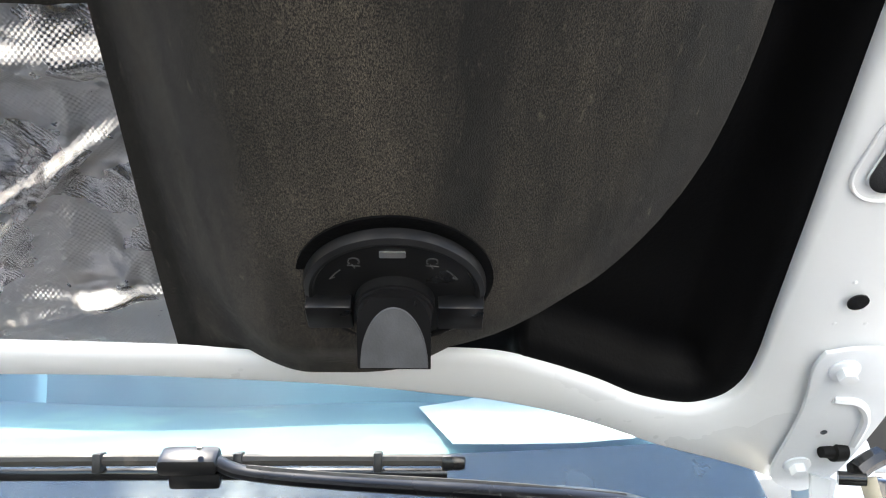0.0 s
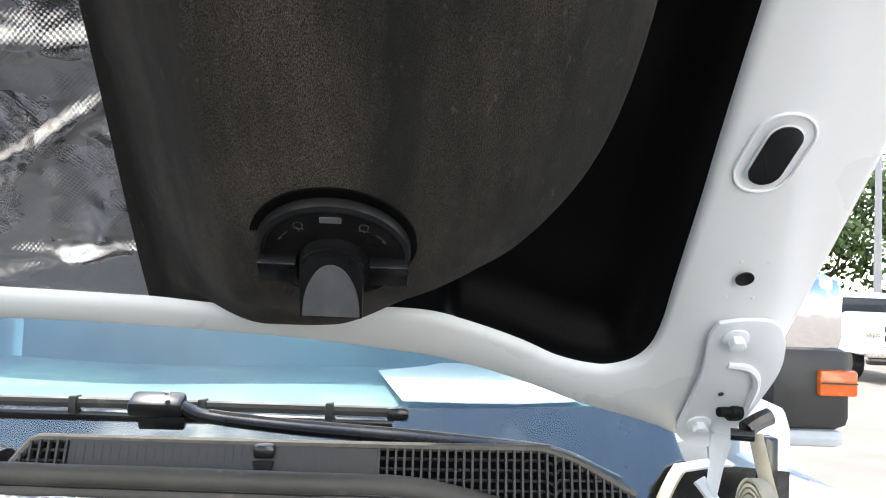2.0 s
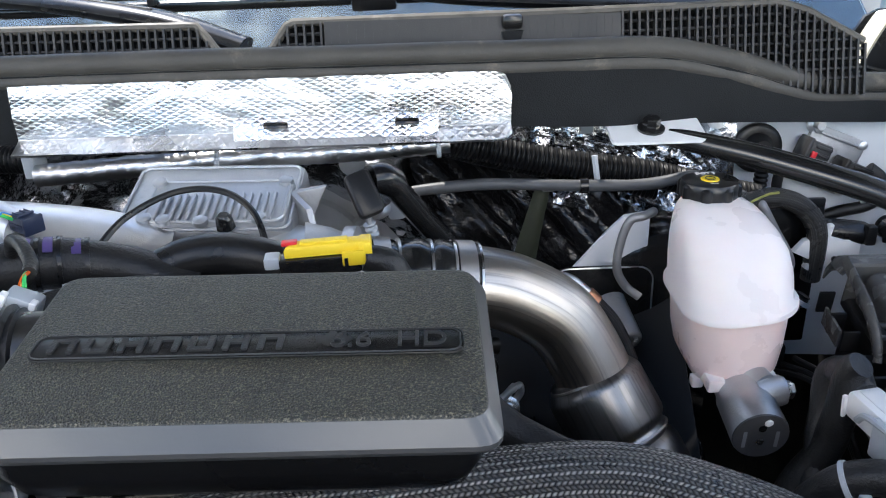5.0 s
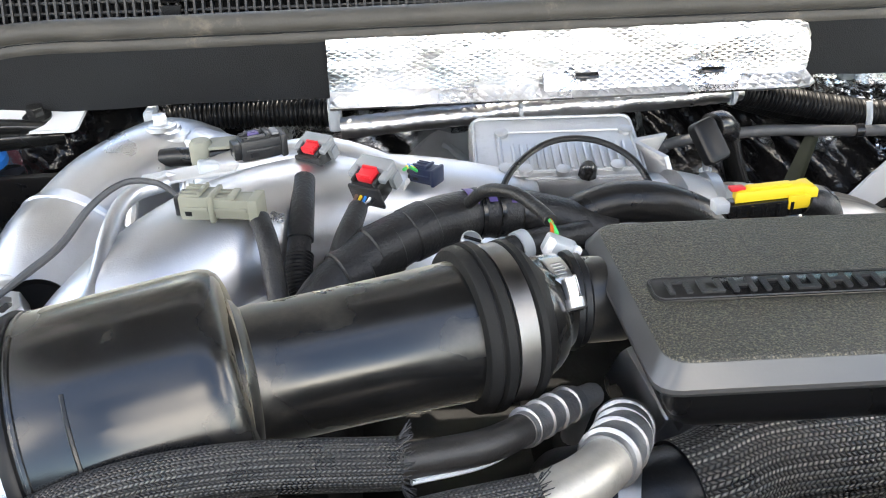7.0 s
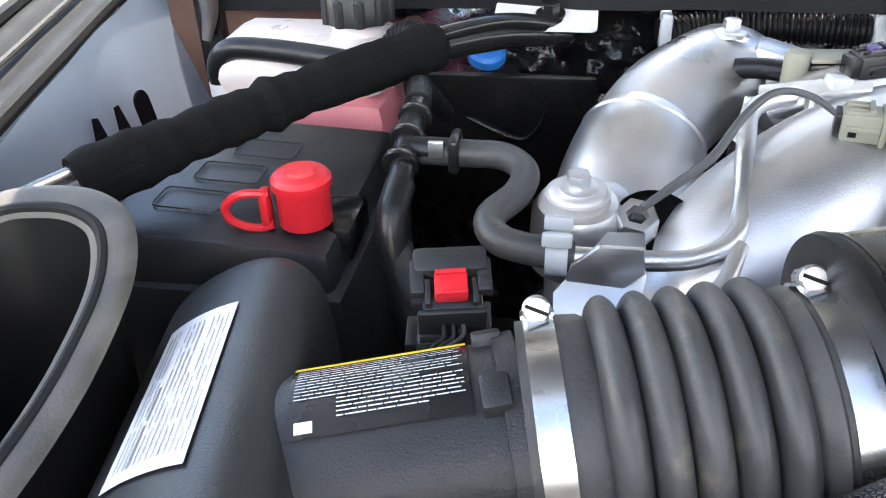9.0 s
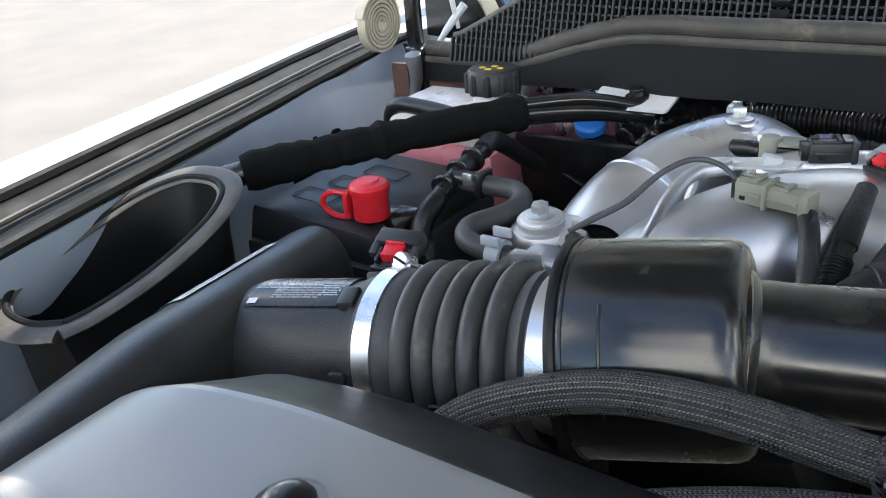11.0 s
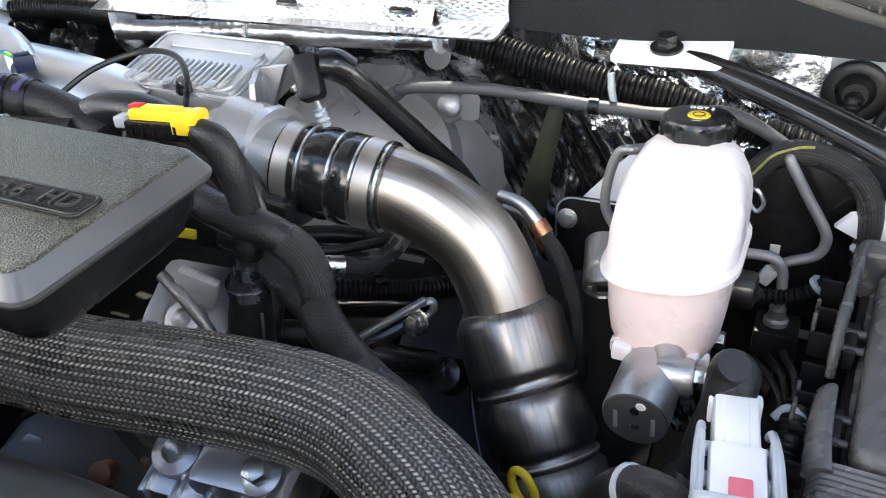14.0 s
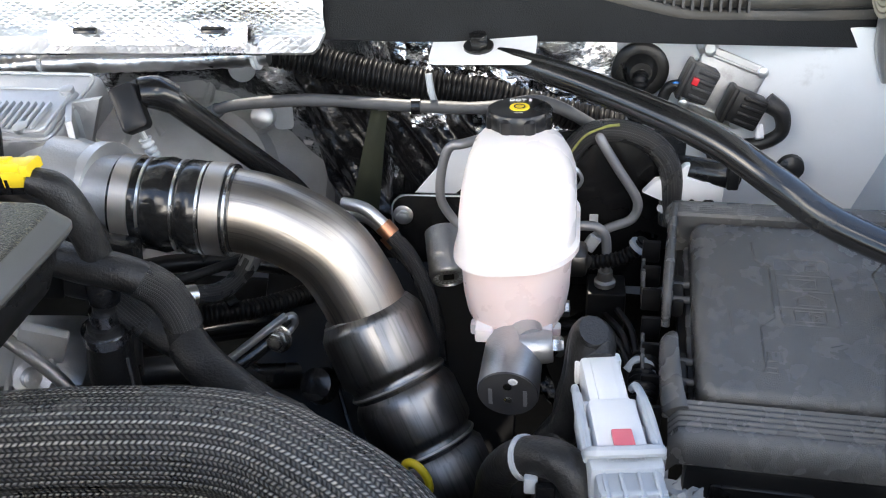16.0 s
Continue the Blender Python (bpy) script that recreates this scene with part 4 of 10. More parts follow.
def hood():
    h = thing("hood", "white pickup hood propped open, seen from its underside", "hood", hp(0, 0.1))
    inner = [(0.0, 0.225), (0.10, 0.222), (0.155, 0.220), (0.197, 0.218), (0.25, 0.212), (0.32, 0.211), (0.38, 0.214), (0.412, 0.216), (0.450, 0.2125), (0.490, 0.1985), (0.534, 0.178), (0.567, 0.158), (0.590, 0.149),
             (0.606, 0.1452), (0.624, 0.1445), (0.646, 0.1555), (0.658, 0.178), (0.661, 0.212), (0.659, 0.26), (0.657, 0.315), (0.655, 0.37), (0.652, 0.43), (0.648, 0.54), (0.645, 0.70), (0.63, 0.90), (0.56, 1.02), (0.4, 1.06), (0.0, 1.08)]
    outer = [(0.0, 0.1945), (0.10, 0.1945), (0.155, 0.1935), (0.20, 0.1910), (0.25, 0.1880), (0.31, 0.1830), (0.36, 0.1770), (0.40, 0.1700), (0.44, 0.1635), (0.49, 0.1490), (0.53, 0.1320), (0.567, 0.1130), (0.59, 0.1000),
             (0.615, 0.0885), (0.65, 0.0750), (0.69, 0.0580), (0.725, 0.0400), (0.755, 0.0500), (0.772, 0.10), (0.777, 0.20), (0.777, 0.32), (0.776, 0.43), (0.774, 0.54), (0.768, 0.72), (0.755, 0.95), (0.73, 1.13), (0.45, 1.17), (0.0, 1.19)]
    inner = [(x - 0.0035 * smooth01(0.3, 0.6, x), u + 0.0115) for x, u in inner]
    ring_i = inner + [(-x, u) for x, u in inner[-2:0:-1]]
    ring_o = outer + [(-x, u) for x, u in outer[-2:0:-1]]
    ring_i, ring_o = [[(p.x, p.y) for p in spline([(x, u, 0) for x, u in r + r[:1]], 4)[0][:-1]] for r in (ring_i, ring_o)]
    bm = bmesh.new()
    n = len(ring_i)
    rows = []
    for near, far, w in ((0.0, None, -0.0085), (0.0008, None, -0.0060), (0.0025, None, -0.0032), (0.0055, None, -0.0010), (0.010, None, 0.0004), (None, 0.009, 0.0006), (None, 0.005, -0.001), (None, 0.002, -0.005), (None, 0.0, -0.03)):
        row = []
        for a, b in zip(ring_i, ring_o):
            width = math.hypot(b[0] - a[0], b[1] - a[1])
            t = near / width if near is not None else 1 - far / width
            row.append(bm.verts.new(hp(a[0] + (b[0] - a[0]) * t, a[1] + (b[1] - a[1]) * t, w)))
        rows.append(row)
    for a, b in zip(rows, rows[1:]):
        for i in range(n):
            j = (i + 1) % n
            bm.faces.new((a[i], a[j], b[j], b[i]))
    bmesh.ops.recalc_face_normals(bm, faces=bm.faces)
    frame_part = part("inner_frame", bm, WHITE, h, "white painted pressed steel frame", sharp=50)

    def skin(a, b):
        x = -0.80 + 1.6 * a
        back = lerp_table(outer[:17], abs(x)) + 0.004
        u = back + (1.23 - back) * b
        return hp(x, u, -0.045 - 0.03 * math.sin(math.pi * b) - 0.06 * (1 - (x / 0.8) ** 4) - 0.05 * math.exp(-((abs(x) - 0.0) / 0.3) ** 4) * smooth01(0.1, 0.5, b))
    part("outer_skin", sheet(skin, 30, 20, 0.004), WHITE, h)

    # silver insulation over the middle and the far side
    def foil(a, b):
        x, u = -0.66 + 0.90 * a, 0.20 + 0.315 * b
        w = -0.030 + 0.010 * math.exp(-((u - 0.478) / 0.012) ** 2) + 0.006 * noise.noise(Vector((x * 7, u * 9, 2))) + 0.004 * noise.noise(Vector((x * 22, u * 26, 7)))
        for cx, cu, ang, size in ((0.12, 0.38, 0.6, 0.12), (0.08, 0.33, 0.75, 0.10), (0.15, 0.27, 0.1, 0.08), (0.02, 0.45, 0.9, 0.14), (0.10, 0.25, 0.4, 0.07)):
            dx, du = x - cx, u - cu
            al, ac = dx * math.cos(ang) + du * math.sin(ang), -dx * math.sin(ang) + du * math.cos(ang)
            w += 0.009 * math.exp(-(ac / 0.007) ** 2) * math.exp(-(al / size) ** 4)
        for k, amp in ((9.0, 0.0045), (17.0, 0.0028), (31.0, 0.0014)):
            fold = 1 - abs(noise.noise(Vector((x * k + 3 * u, u * k * 0.8 - 2 * x, k))))
            w += amp * (max(0.0, fold - 0.55) / 0.45) ** 5
        return hp(x, u, w)
    part("upper_felt", sheet(lambda a, b: hp(-0.66 + 0.90 * a, 0.50 + 0.58 * b, -0.034 + 0.003 * noise.noise(Vector((a * 9, b * 7, 3)))), 40, 30), FELT, h, "black felt above the foil pad")
    part("foil_pad", sheet(foil, 260, 130), FOILDOT, h, "wrinkled silver foil insulation pad")
    part("pad_fastener", lathe([(0, 0), (0, 0.014), (0.004, 0.014), (0.005, 0.012), (0.005, 0)], hp(0.012, 0.262, -0.022), HOOD.to_3x3() @ Vector((0, 0, 1)), 20), GLOSSY, h, "black round push fastener")

    # moulded scoop box
    edge = [(0.20, 0.38), (0.25, 0.425), (0.30, 0.462), (0.355, 0.502), (0.409, 0.537), (0.46, 0.555), (0.51, 0.563), (0.56, 0.566), (0.65, 0.562), (1.1, 0.52)]

    fore_edge = [(0.18, 0.214), (0.223, 0.213), (0.256, 0.200), (0.32, 0.199), (0.385, 0.208), (0.45, 0.208), (0.60, 0.19)]

    def bulge(x, u, xr):
        up = smooth01(0.205, 0.305, x) ** 0.8
        rt = 1 - smooth01(xr - 0.004, xr + 0.012, x)
        fore = 0.10 + 0.34 * smooth01(0.222, 0.25, u) + 0.56 * smooth01(0.245, 0.37, u)
        k = max(0, (x - 0.33) / (xr - 0.33))
        top = 1 - 0.6 * smooth01(0.75, 1.05, u)
        return -0.016 - 0.018 * smooth01(xr - 0.06, xr + 0.01, x) + (0.113 - 0.04 * k * k) * up * rt * fore * top

    def liner(a, b):
        u = 0.19 + 0.875 * b
        xr = lerp_table(edge, u - 0.02) * 0.25 + lerp_table(edge, u) * 0.5 + lerp_table(edge, u + 0.02) * 0.25
        x0 = 0.187 + 0.012 * smooth01(0.2, 0.6, u)
        x = x0 + (xr + 0.012 - x0) * (a * 0.93 / 0.9 if a < 0.9 else 0.93 + (a - 0.9) * 0.7)
        u += 0.8 * (lerp_table(fore_edge, x) - 0.19) * (1 - smooth01(0.0, 0.05, b))
        return hp(x, u, bulge(x, u, xr))
    scoop = part("scoop_box", sheet(liner, 120, 110), FELT, h, "black moulded felt scoop box with pale dust")

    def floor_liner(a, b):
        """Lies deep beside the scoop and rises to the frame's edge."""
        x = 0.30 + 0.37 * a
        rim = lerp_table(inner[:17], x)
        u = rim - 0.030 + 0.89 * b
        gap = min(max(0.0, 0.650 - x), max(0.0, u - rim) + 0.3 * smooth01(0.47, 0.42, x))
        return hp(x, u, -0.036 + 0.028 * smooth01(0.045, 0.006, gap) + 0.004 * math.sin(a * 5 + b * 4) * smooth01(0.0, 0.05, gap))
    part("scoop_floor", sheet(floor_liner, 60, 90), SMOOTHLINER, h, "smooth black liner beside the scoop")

    cx, cu, cw = 0.373, 0.408, 0.097
    TILT = Euler((radians(9), 0, 0)).to_matrix().to_4x4()
    nx = HOOD.to_3x3() @ Vector((0, 0, 1))
    ax = (HOOD @ TILT).to_3x3() @ Vector((0, 0, 1))
    o = hp(cx, cu, cw)
    # near-black disc, shifted upwards, paints the dark gap round the cap
    part("cap_gap_shade", lathe([(0.0005, 0), (0.0005, 0.0555), (0.002, 0.0555), (0.002, 0)], o - ax * 0.0035 + HOOD.to_3x3() @ Vector((0, 0.0045, 0)), ax, 48), SMOOTHLINER, h)
    cap = part("drain_cap", lathe([(-0.006, 0), (-0.006, 0.0515), (0.0, 0.0515), (0.004, 0.0505), (0.006, 0.0478), (0.0055, 0.0460), (0.004, 0.0450), (0.004, 0)], o, ax, 64), CAPGLOSS, h, "round black plastic twist cap")
    hm = HOOD @ Matrix.Translation((cx, cu, cw)) @ TILT
    for s in (-1, 1):
        grip = part("grip_tab", box((0, 0, 0), (0.026, 0.022, 0.010), 0.0012), CAPGLOSS, cap)
        grip.matrix_basis = hm @ Matrix.Translation((s * 0.0372, -0.0125, 0.008))
        for dy, dz in ((0.0095, 0.0135), (-0.0095, 0.0135)):
            part("grip_ridge", box((0, 0, 0), (0.026, 0.0028, 0.002), 0.0008), CAPGLOSS, grip).matrix_basis = hm @ Matrix.Translation((s * 0.0372, -0.0125 + dy, dz))
    part("window", prism(rounded(0.014, 0.005, 0.001), 0.001, hm @ Matrix.Translation((0, 0.037, 0.004))), DULLCAST, cap)
    for s in (-1, 1):
        lock = bmesh.new()
        ring = [(0.0030 * math.cos(radians(t)) + s * 0.021, 0.0305 + 0.0030 * math.sin(radians(t))) for t in range(-40, 221, 20)]
        tube([hm @ Vector((x, y, 0.0044)) for x, y in ring], 0.0004, 5, 1, bm=lock)
        tube([hm @ Vector((s * 0.021 - 0.0034, 0.0272, 0.0044)), hm @ Vector((s * 0.021 + 0.0034, 0.0262, 0.0044))], 0.0004, 5, 1, bm=lock)
        tube([hm @ Vector((s * 0.021 - 0.0010, 0.0282, 0.0044)), hm @ Vector((s * 0.021 + 0.0004, 0.0246, 0.0044))], 0.0004, 5, 1, bm=lock)
        part("lock_mark", lock, CAPMARK, cap)
        arc = bmesh.new()
        tube([hm @ Vector((0.040 * math.sin(s * radians(t)), 0.040 * math.cos(radians(t)) - 0.005, 0.0044)) for t in (46, 51, 56, 61)], 0.0004, 5, 2, bm=arc)
        tube([hm @ Vector((0.040 * math.sin(s * radians(61)), 0.040 * math.cos(radians(61)) - 0.005, 0.0044)), hm @ Vector((0.0385 * math.sin(s * radians(57)), 0.0385 * math.cos(radians(57)) - 0.005, 0.0044))], 0.0004, 5, 1, bm=arc)
        part("arrow_mark", arc, CAPMARK, cap)

    arch = [(0.0205 * math.cos(radians(t)), -0.0055 + 0.0205 * math.sin(radians(t))) for t in range(0, 181, 10)] + [(-0.0205, -0.0255), (0.0205, -0.0255)]

    def wedge(outline, low, lift):
        """A spout cut off on the slant, highest at its straight lip."""
        bm = bmesh.new()
        lo = [bm.verts.new(hm @ Vector((x, y, low))) for x, y in outline]
        hi = [bm.verts.new(hm @ Vector((x, y, 0.011 + 0.027 * (0.015 - y) / 0.0405 + lift))) for x, y in outline]
        k = len(outline)
        bm.faces.new(hi)
        for i in range(k):
            bm.faces.new((lo[i], lo[(i + 1) % k], hi[(i + 1) % k], hi[i]))
        bmesh.ops.recalc_face_normals(bm, faces=bm.faces)
        return bm
    part("drain_valve", wedge(arch, 0.004, 0.0), CAPGLOSS, cap, "black rubber duckbill valve")
    lip = [(0.0190 * math.cos(radians(t)), -0.0240 + 0.030 * math.sin(radians(t))) for t in range(0, 181, 10)]
    part("valve_face", wedge(lip, 0.008, 0.0012), GREYRUBBER, cap, "grey rubber slanted face")
    part("valve_collar", lathe([(0, 0.0225), (0.006, 0.0225), (0.0065, 0.0212), (0.009, 0.0218), (0.010, 0.019)], hm @ Vector((0, -0.0055, 0.004)), ax, 36), CAPGLOSS, cap)

    # details of the side rails: long hole, small hole, hinge dimples
    for s in (-1, 1):
        m = HOOD @ Matrix.Translation((s * 0.690, 0.43, 0.003)) @ Euler((0, 0, -s * 0.16)).to_matrix().to_4x4()
        pad = [m @ Vector((x, y, -0.0015)) for x, y in rounded(0.046, 0.074, 0.0225, 8)]
        part("slot_emboss", tube(pad + pad[:1], 0.0014, 8, 1), WHITE, frame_part)
        part("slot_lip", prism(rounded(0.0285, 0.0575, 0.0142, 8), 0.0008, m, 0.0006), WHITE, frame_part)
        # holes aren't cut: black plates on the rail paint their dark insides
        part("slot_hole", prism(rounded(0.026, 0.055, 0.0129, 8), 0.0018, m), BLACKPAINT, frame_part, "black oblong plate painting an access hole's dark inside")
        part("small_hole", lathe([(0, 0), (0, 0.008), (0.0012, 0.008), (0.0012, 0)], hp(s * 0.709, 0.297, 0.0035), nx, 20), BLACKPAINT, frame_part)
        for k in range(4):
            part("dimple", lathe([(0, 0.002), (0.0003, 0.0014), (0.0004, 0)], hp(s * (0.70 + 0.024 * (k % 2)), 0.272 + 0.045 * (k // 2), 0.003), nx, 10), WHITE, frame_part)


hood()


def hinge(s):
    g = thing("hinge", "grey painted hood hinge with bolts and spiral spring", "hinge", (s * 0.75, 0.72, 1.24), "hood hinges")
    ax = HOOD.to_3x3() @ Vector((0, 0, 1))
    m = HOOD @ Matrix.Diagonal((s, 1, 1, 1))
    plate = [(0.703, 0.241), (0.725, 0.2465), (0.752, 0.245), (0.768, 0.225), (0.778, 0.195), (0.781, 0.165), (0.777, 0.12), (0.770, 0.075), (0.757, 0.045), (0.742, 0.036), (0.722, 0.046), (0.709, 0.062), (0.7065, 0.085), (0.7075, 0.12), (0.7075, 0.155), (0.705, 0.185), (0.701, 0.207), (0.699, 0.225)]
    plate = [(q.x, q.y) for q in spline([(x, u, 0) for x, u in plate + plate[:1]], 3)[0][:-1]]
    if s < 0:
        plate = [(x, u) for x, u in plate]
    bm = prism(plate, 0.004, m @ Matrix.Translation((0, 0, 0.004)), 0.001)
    bmesh.ops.recalc_face_normals(bm, faces=bm.faces)
    p = part("plate", bm, PRIMER, g, "light grey painted hinge plate")
    bolt("bolt", hp(s * 0.723, 0.222, 0.008), ax, 0.0078, p, PRIMER)
    bolt("bolt", hp(s * 0.727, 0.083, 0.008), ax, 0.0078, p, PRIMER)
    part("hole", lathe([(0, 0), (0, 0.003), (0.0006, 0.003), (0.0006, 0)], hp(s * 0.735, 0.135, 0.0082), ax, 12), BLACKPAINT, p)
    part("rib", tube([hp(s * 0.728, 0.182, 0.0075), hp(s * 0.750, 0.178, 0.009), hp(s * 0.764, 0.155, 0.009), hp(s * 0.768, 0.115, 0.007)], 0.0042, 8, 6), PRIMER, p)
    part("stud", lathe([(0, 0.009), (0.012, 0.009), (0.013, 0.006), (0.024, 0.005), (0.024, 0)], hp(s * 0.762, 0.105, 0.008), (-s, -0.3, 0), 12), DARK, p, "black rubber stud")
    part("arm", tube([(s * 0.752, 0.735, 1.335), (s * 0.748, 0.738, 1.30), (s * 0.742, 0.742, 1.255)], [0.013, 0.008, 0.006], 8, 5, flat=0.5), PRIMER, g)
    part("lower_arm", tube([(s * 0.735, 0.75, 1.285), (s * 0.755, 0.735, 1.255), (s * 0.772, 0.72, 1.225)], [0.012, 0.010, 0.004], 8, 5, flat=0.5), PRIMER, g)
    part("bracket", box((s * 0.785, 0.70, 1.275), (0.016, 0.02, 0.13), 0.003), BLACKPAINT, g, "black hinge bracket")
    part("lower_bracket", box((s * 0.775, 0.695, 1.16), (0.03, 0.03, 0.16), 0.004), BLACKPAINT, g)
    part("link", tube([(s * 0.757, 0.685, 1.348), (s * 0.77, 0.69, 1.355), (s * 0.784, 0.695, 1.36)], 0.009, 8, 5), BLACKPAINT, g)
    part("pin", lathe([(-0.01, 0.006), (0.012, 0.006)], (s * 0.752, 0.683, 1.343), (s, -0.3, 0), 12), BLACKPAINT, g)
    c = Vector((0.757, 0.655, 1.268) if s > 0 else (-0.790, 0.632, 1.281))
    spiral = []
    for i in range(130):
        a = i / 130 * 2 * math.pi * 6.5
        r = 0.006 + 0.033 * i / 130
        spiral.append((a, r))
    bm = bmesh.new()
    rings = []
    for a, r in spiral:
        q = []
        for dr, dx in ((-0.0016, -0.0065), (0.0016, -0.0065), (0.0016, 0.0065), (-0.0016, 0.0065)):
            q.append(bm.verts.new(c + Vector((dx, (r + dr) * math.cos(a), (r + dr) * math.sin(a)))))
        rings.append(q)
    for a, b in zip(rings, rings[1:]):
        for i in range(4):
            bm.faces.new((a[i], a[(i + 1) % 4], b[(i + 1) % 4], b[i]))
    bm.faces.new(rings[0][::-1])
    bm.faces.new(rings[-1])
    bmesh.ops.recalc_face_normals(bm, faces=bm.faces)
    part("spiral_spring", bm, SPRING, g, "sand coloured flat spiral spring", sharp=60)
    part("spring_tail", tube([c + Vector((s * 0.022, 0.016, 0.012)), c + Vector((s * 0.014, 0.02, 0.045)), (s * 0.764, 0.678, 1.345)], 0.0075, 8, 5, flat=0.3), SPRING, g)
    part("lower_foot", tube([(s * 0.765, 0.665, 1.235), (s * 0.768, 0.672, 1.20), (s * 0.775, 0.668, 1.17)], [0.011, 0.009, 0.005], 10, 4), DULLCAST, g)


hinge(1)
hinge(-1)


# ---- engine bay: below everything ----
def depths():
    e = thing("engine_block", "dark engine block with accessories deep in the bay", "engine", (0, 0.3, 0.6))
    # block, floor and walls use the near-black that paints in the depth's shade
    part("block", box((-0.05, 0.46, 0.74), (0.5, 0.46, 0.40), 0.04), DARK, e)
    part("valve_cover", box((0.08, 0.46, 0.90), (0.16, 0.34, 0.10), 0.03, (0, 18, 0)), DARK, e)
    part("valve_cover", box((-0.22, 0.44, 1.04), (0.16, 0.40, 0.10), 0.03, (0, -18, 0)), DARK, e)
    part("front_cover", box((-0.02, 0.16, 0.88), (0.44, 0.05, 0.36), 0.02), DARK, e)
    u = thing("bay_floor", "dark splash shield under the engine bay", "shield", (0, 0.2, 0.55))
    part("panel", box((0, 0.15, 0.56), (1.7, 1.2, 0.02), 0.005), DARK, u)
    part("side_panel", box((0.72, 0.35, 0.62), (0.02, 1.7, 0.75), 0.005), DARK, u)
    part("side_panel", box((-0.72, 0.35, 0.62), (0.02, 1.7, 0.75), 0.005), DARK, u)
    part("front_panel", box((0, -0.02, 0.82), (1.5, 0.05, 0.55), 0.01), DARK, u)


depths()


def shroud():
    """The broad moulded cover over the radiator."""
    c = thing("radiator_cover", "wide grey black moulded cover over the radiator", "cover", (0, -0.1, 1.2))
    cross = [(0.064, 1.2020), (0.0625, 1.2120), (0.056, 1.2195), (0.040, 1.2270), (0.016, 1.2380), (0.008, 1.2415), (0.002, 1.2430), (-0.006, 1.2434), (-0.050, 1.2432), (-0.088, 1.2428), (-0.096, 1.2418),
             (-0.104, 1.2380), (-0.116, 1.2270), (-0.124, 1.2225), (-0.136, 1.2210), (-0.150, 1.2225), (-0.166, 1.2265), (-0.185, 1.2280), (-0.24, 1.2260), (-0.32, 1.2140), (-0.42, 1.1800), (-0.45, 1.14)]
    line, _ = spline([(0, y, z) for y, z in cross], 4)

    def top(a, b):
        x = -0.485 + 0.97 * a
        ax = abs(x)
        k = b * (len(line) - 1)
        i = min(int(k), len(line) - 2)
        q = line[i].lerp(line[i + 1], k - i)
        back = 0.058 * x * smooth01(-0.25, 0.05, x) - 0.02 * smooth01(0.30, 0.46, ax) ** 1.5 + 0.016 * math.exp(-((x - 0.09) / 0.10) ** 2) * smooth01(0.01, 0.05, q.y)
        side = smooth01(0.395, 0.47, ax)
        bend = 1 - math.sqrt(max(0.0, 1 - min(1, max(0, (ax - 0.425) / 0.06)) ** 2))
        y = q.y + back * smooth01(-0.10, -0.02, q.y)
        y -= side * 0.030 * smooth01(-0.02, 0.064, q.y)
        return Vector((x, y, q.z - 0.055 * bend - 0.012 * side))
    edge_b = 0.262
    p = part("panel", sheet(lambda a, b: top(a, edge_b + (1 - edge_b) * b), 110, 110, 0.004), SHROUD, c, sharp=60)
    # rear slope split off in black to paint the dark reflection on it
    part("back_bevel", sheet(lambda a, b: top(a, edge_b * b) - Vector((0, 0, 0.0006)), 110, 24, 0.003), CAPBLACK, c, "rear slope blackened for its dark reflection", sharp=60)
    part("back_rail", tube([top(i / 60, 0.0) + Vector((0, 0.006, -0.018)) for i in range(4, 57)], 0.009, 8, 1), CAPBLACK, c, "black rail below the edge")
    top_z = 1.2433
    for x, y in ((-0.297, -0.049), (-0.086, -0.041), (0.136, -0.028), (0.34, -0.040)):
        part("rivet_seat", lathe([(0, 0.019), (0.0012, 0.019), (0.0012, 0.0165), (0.0004, 0.016)], (x, y, top_z - 0.0003), (0, 0, 1), 32, close=False), SHROUD, p)
        part("push_rivet", lathe([(0, 0.0115), (0.004, 0.0115), (0.007, 0.009), (0.0085, 0.004), (0.0087, 0)], (x, y, top_z), (0.05, 0, 1), 28), GLOSSY, p, "black push rivet")

    def outline(name, pts, closed=True):
        q = [Vector((x, y, top_z + 0.0003)) for x, y in pts]
        bm = bmesh.new()
        pairs = list(zip(q, q[1:] + q[:1])) if closed else list(zip(q, q[1:]))
        for a, b in pairs:
            tube([a, b], 0.0009, 6, 1, bm=bm)
        part(name, bm, SHROUD, p)

    def shape(pts, cx, cy, kx, ky, turn=0.06):
        return [(cx + kx * x * math.cos(turn) - ky * y * math.sin(turn), cy + kx * x * math.sin(turn) + ky * y * math.cos(turn)) for x, y in pts]
    arrow = [(-0.45, -1), (0.45, -1), (0.45, 0.1), (1.0, 0.1), (0, 1.0), (-1.0, 0.1), (-0.45, 0.1)]
    outline("arrow_mark", shape(arrow, -0.045, -0.027, 0.0095, 0.0155))
    outline("arrow_mark", shape(arrow, 0.098, -0.019, 0.0095, 0.0150))
    outline("warning_mark", shape([(-1, -1), (1, -1), (0.12, 1), (-0.12, 1)], 0.0025, -0.0265, 0.0165, 0.0145))
    outline("warning_bar", shape([(0, -0.25), (0, 0.45)], 0.0025, -0.0285, 0.0165, 0.0145), False)
    outline("battery_mark", shape([(-1, -1), (1, -1), (1, 0.62), (0.72, 0.62), (0.72, 1), (0.36, 1), (0.36, 0.62), (-0.36, 0.62), (-0.36, 1), (-0.72, 1), (-0.72, 0.62), (-1, 0.62)], 0.0515, -0.0225, 0.0195, 0.0150))
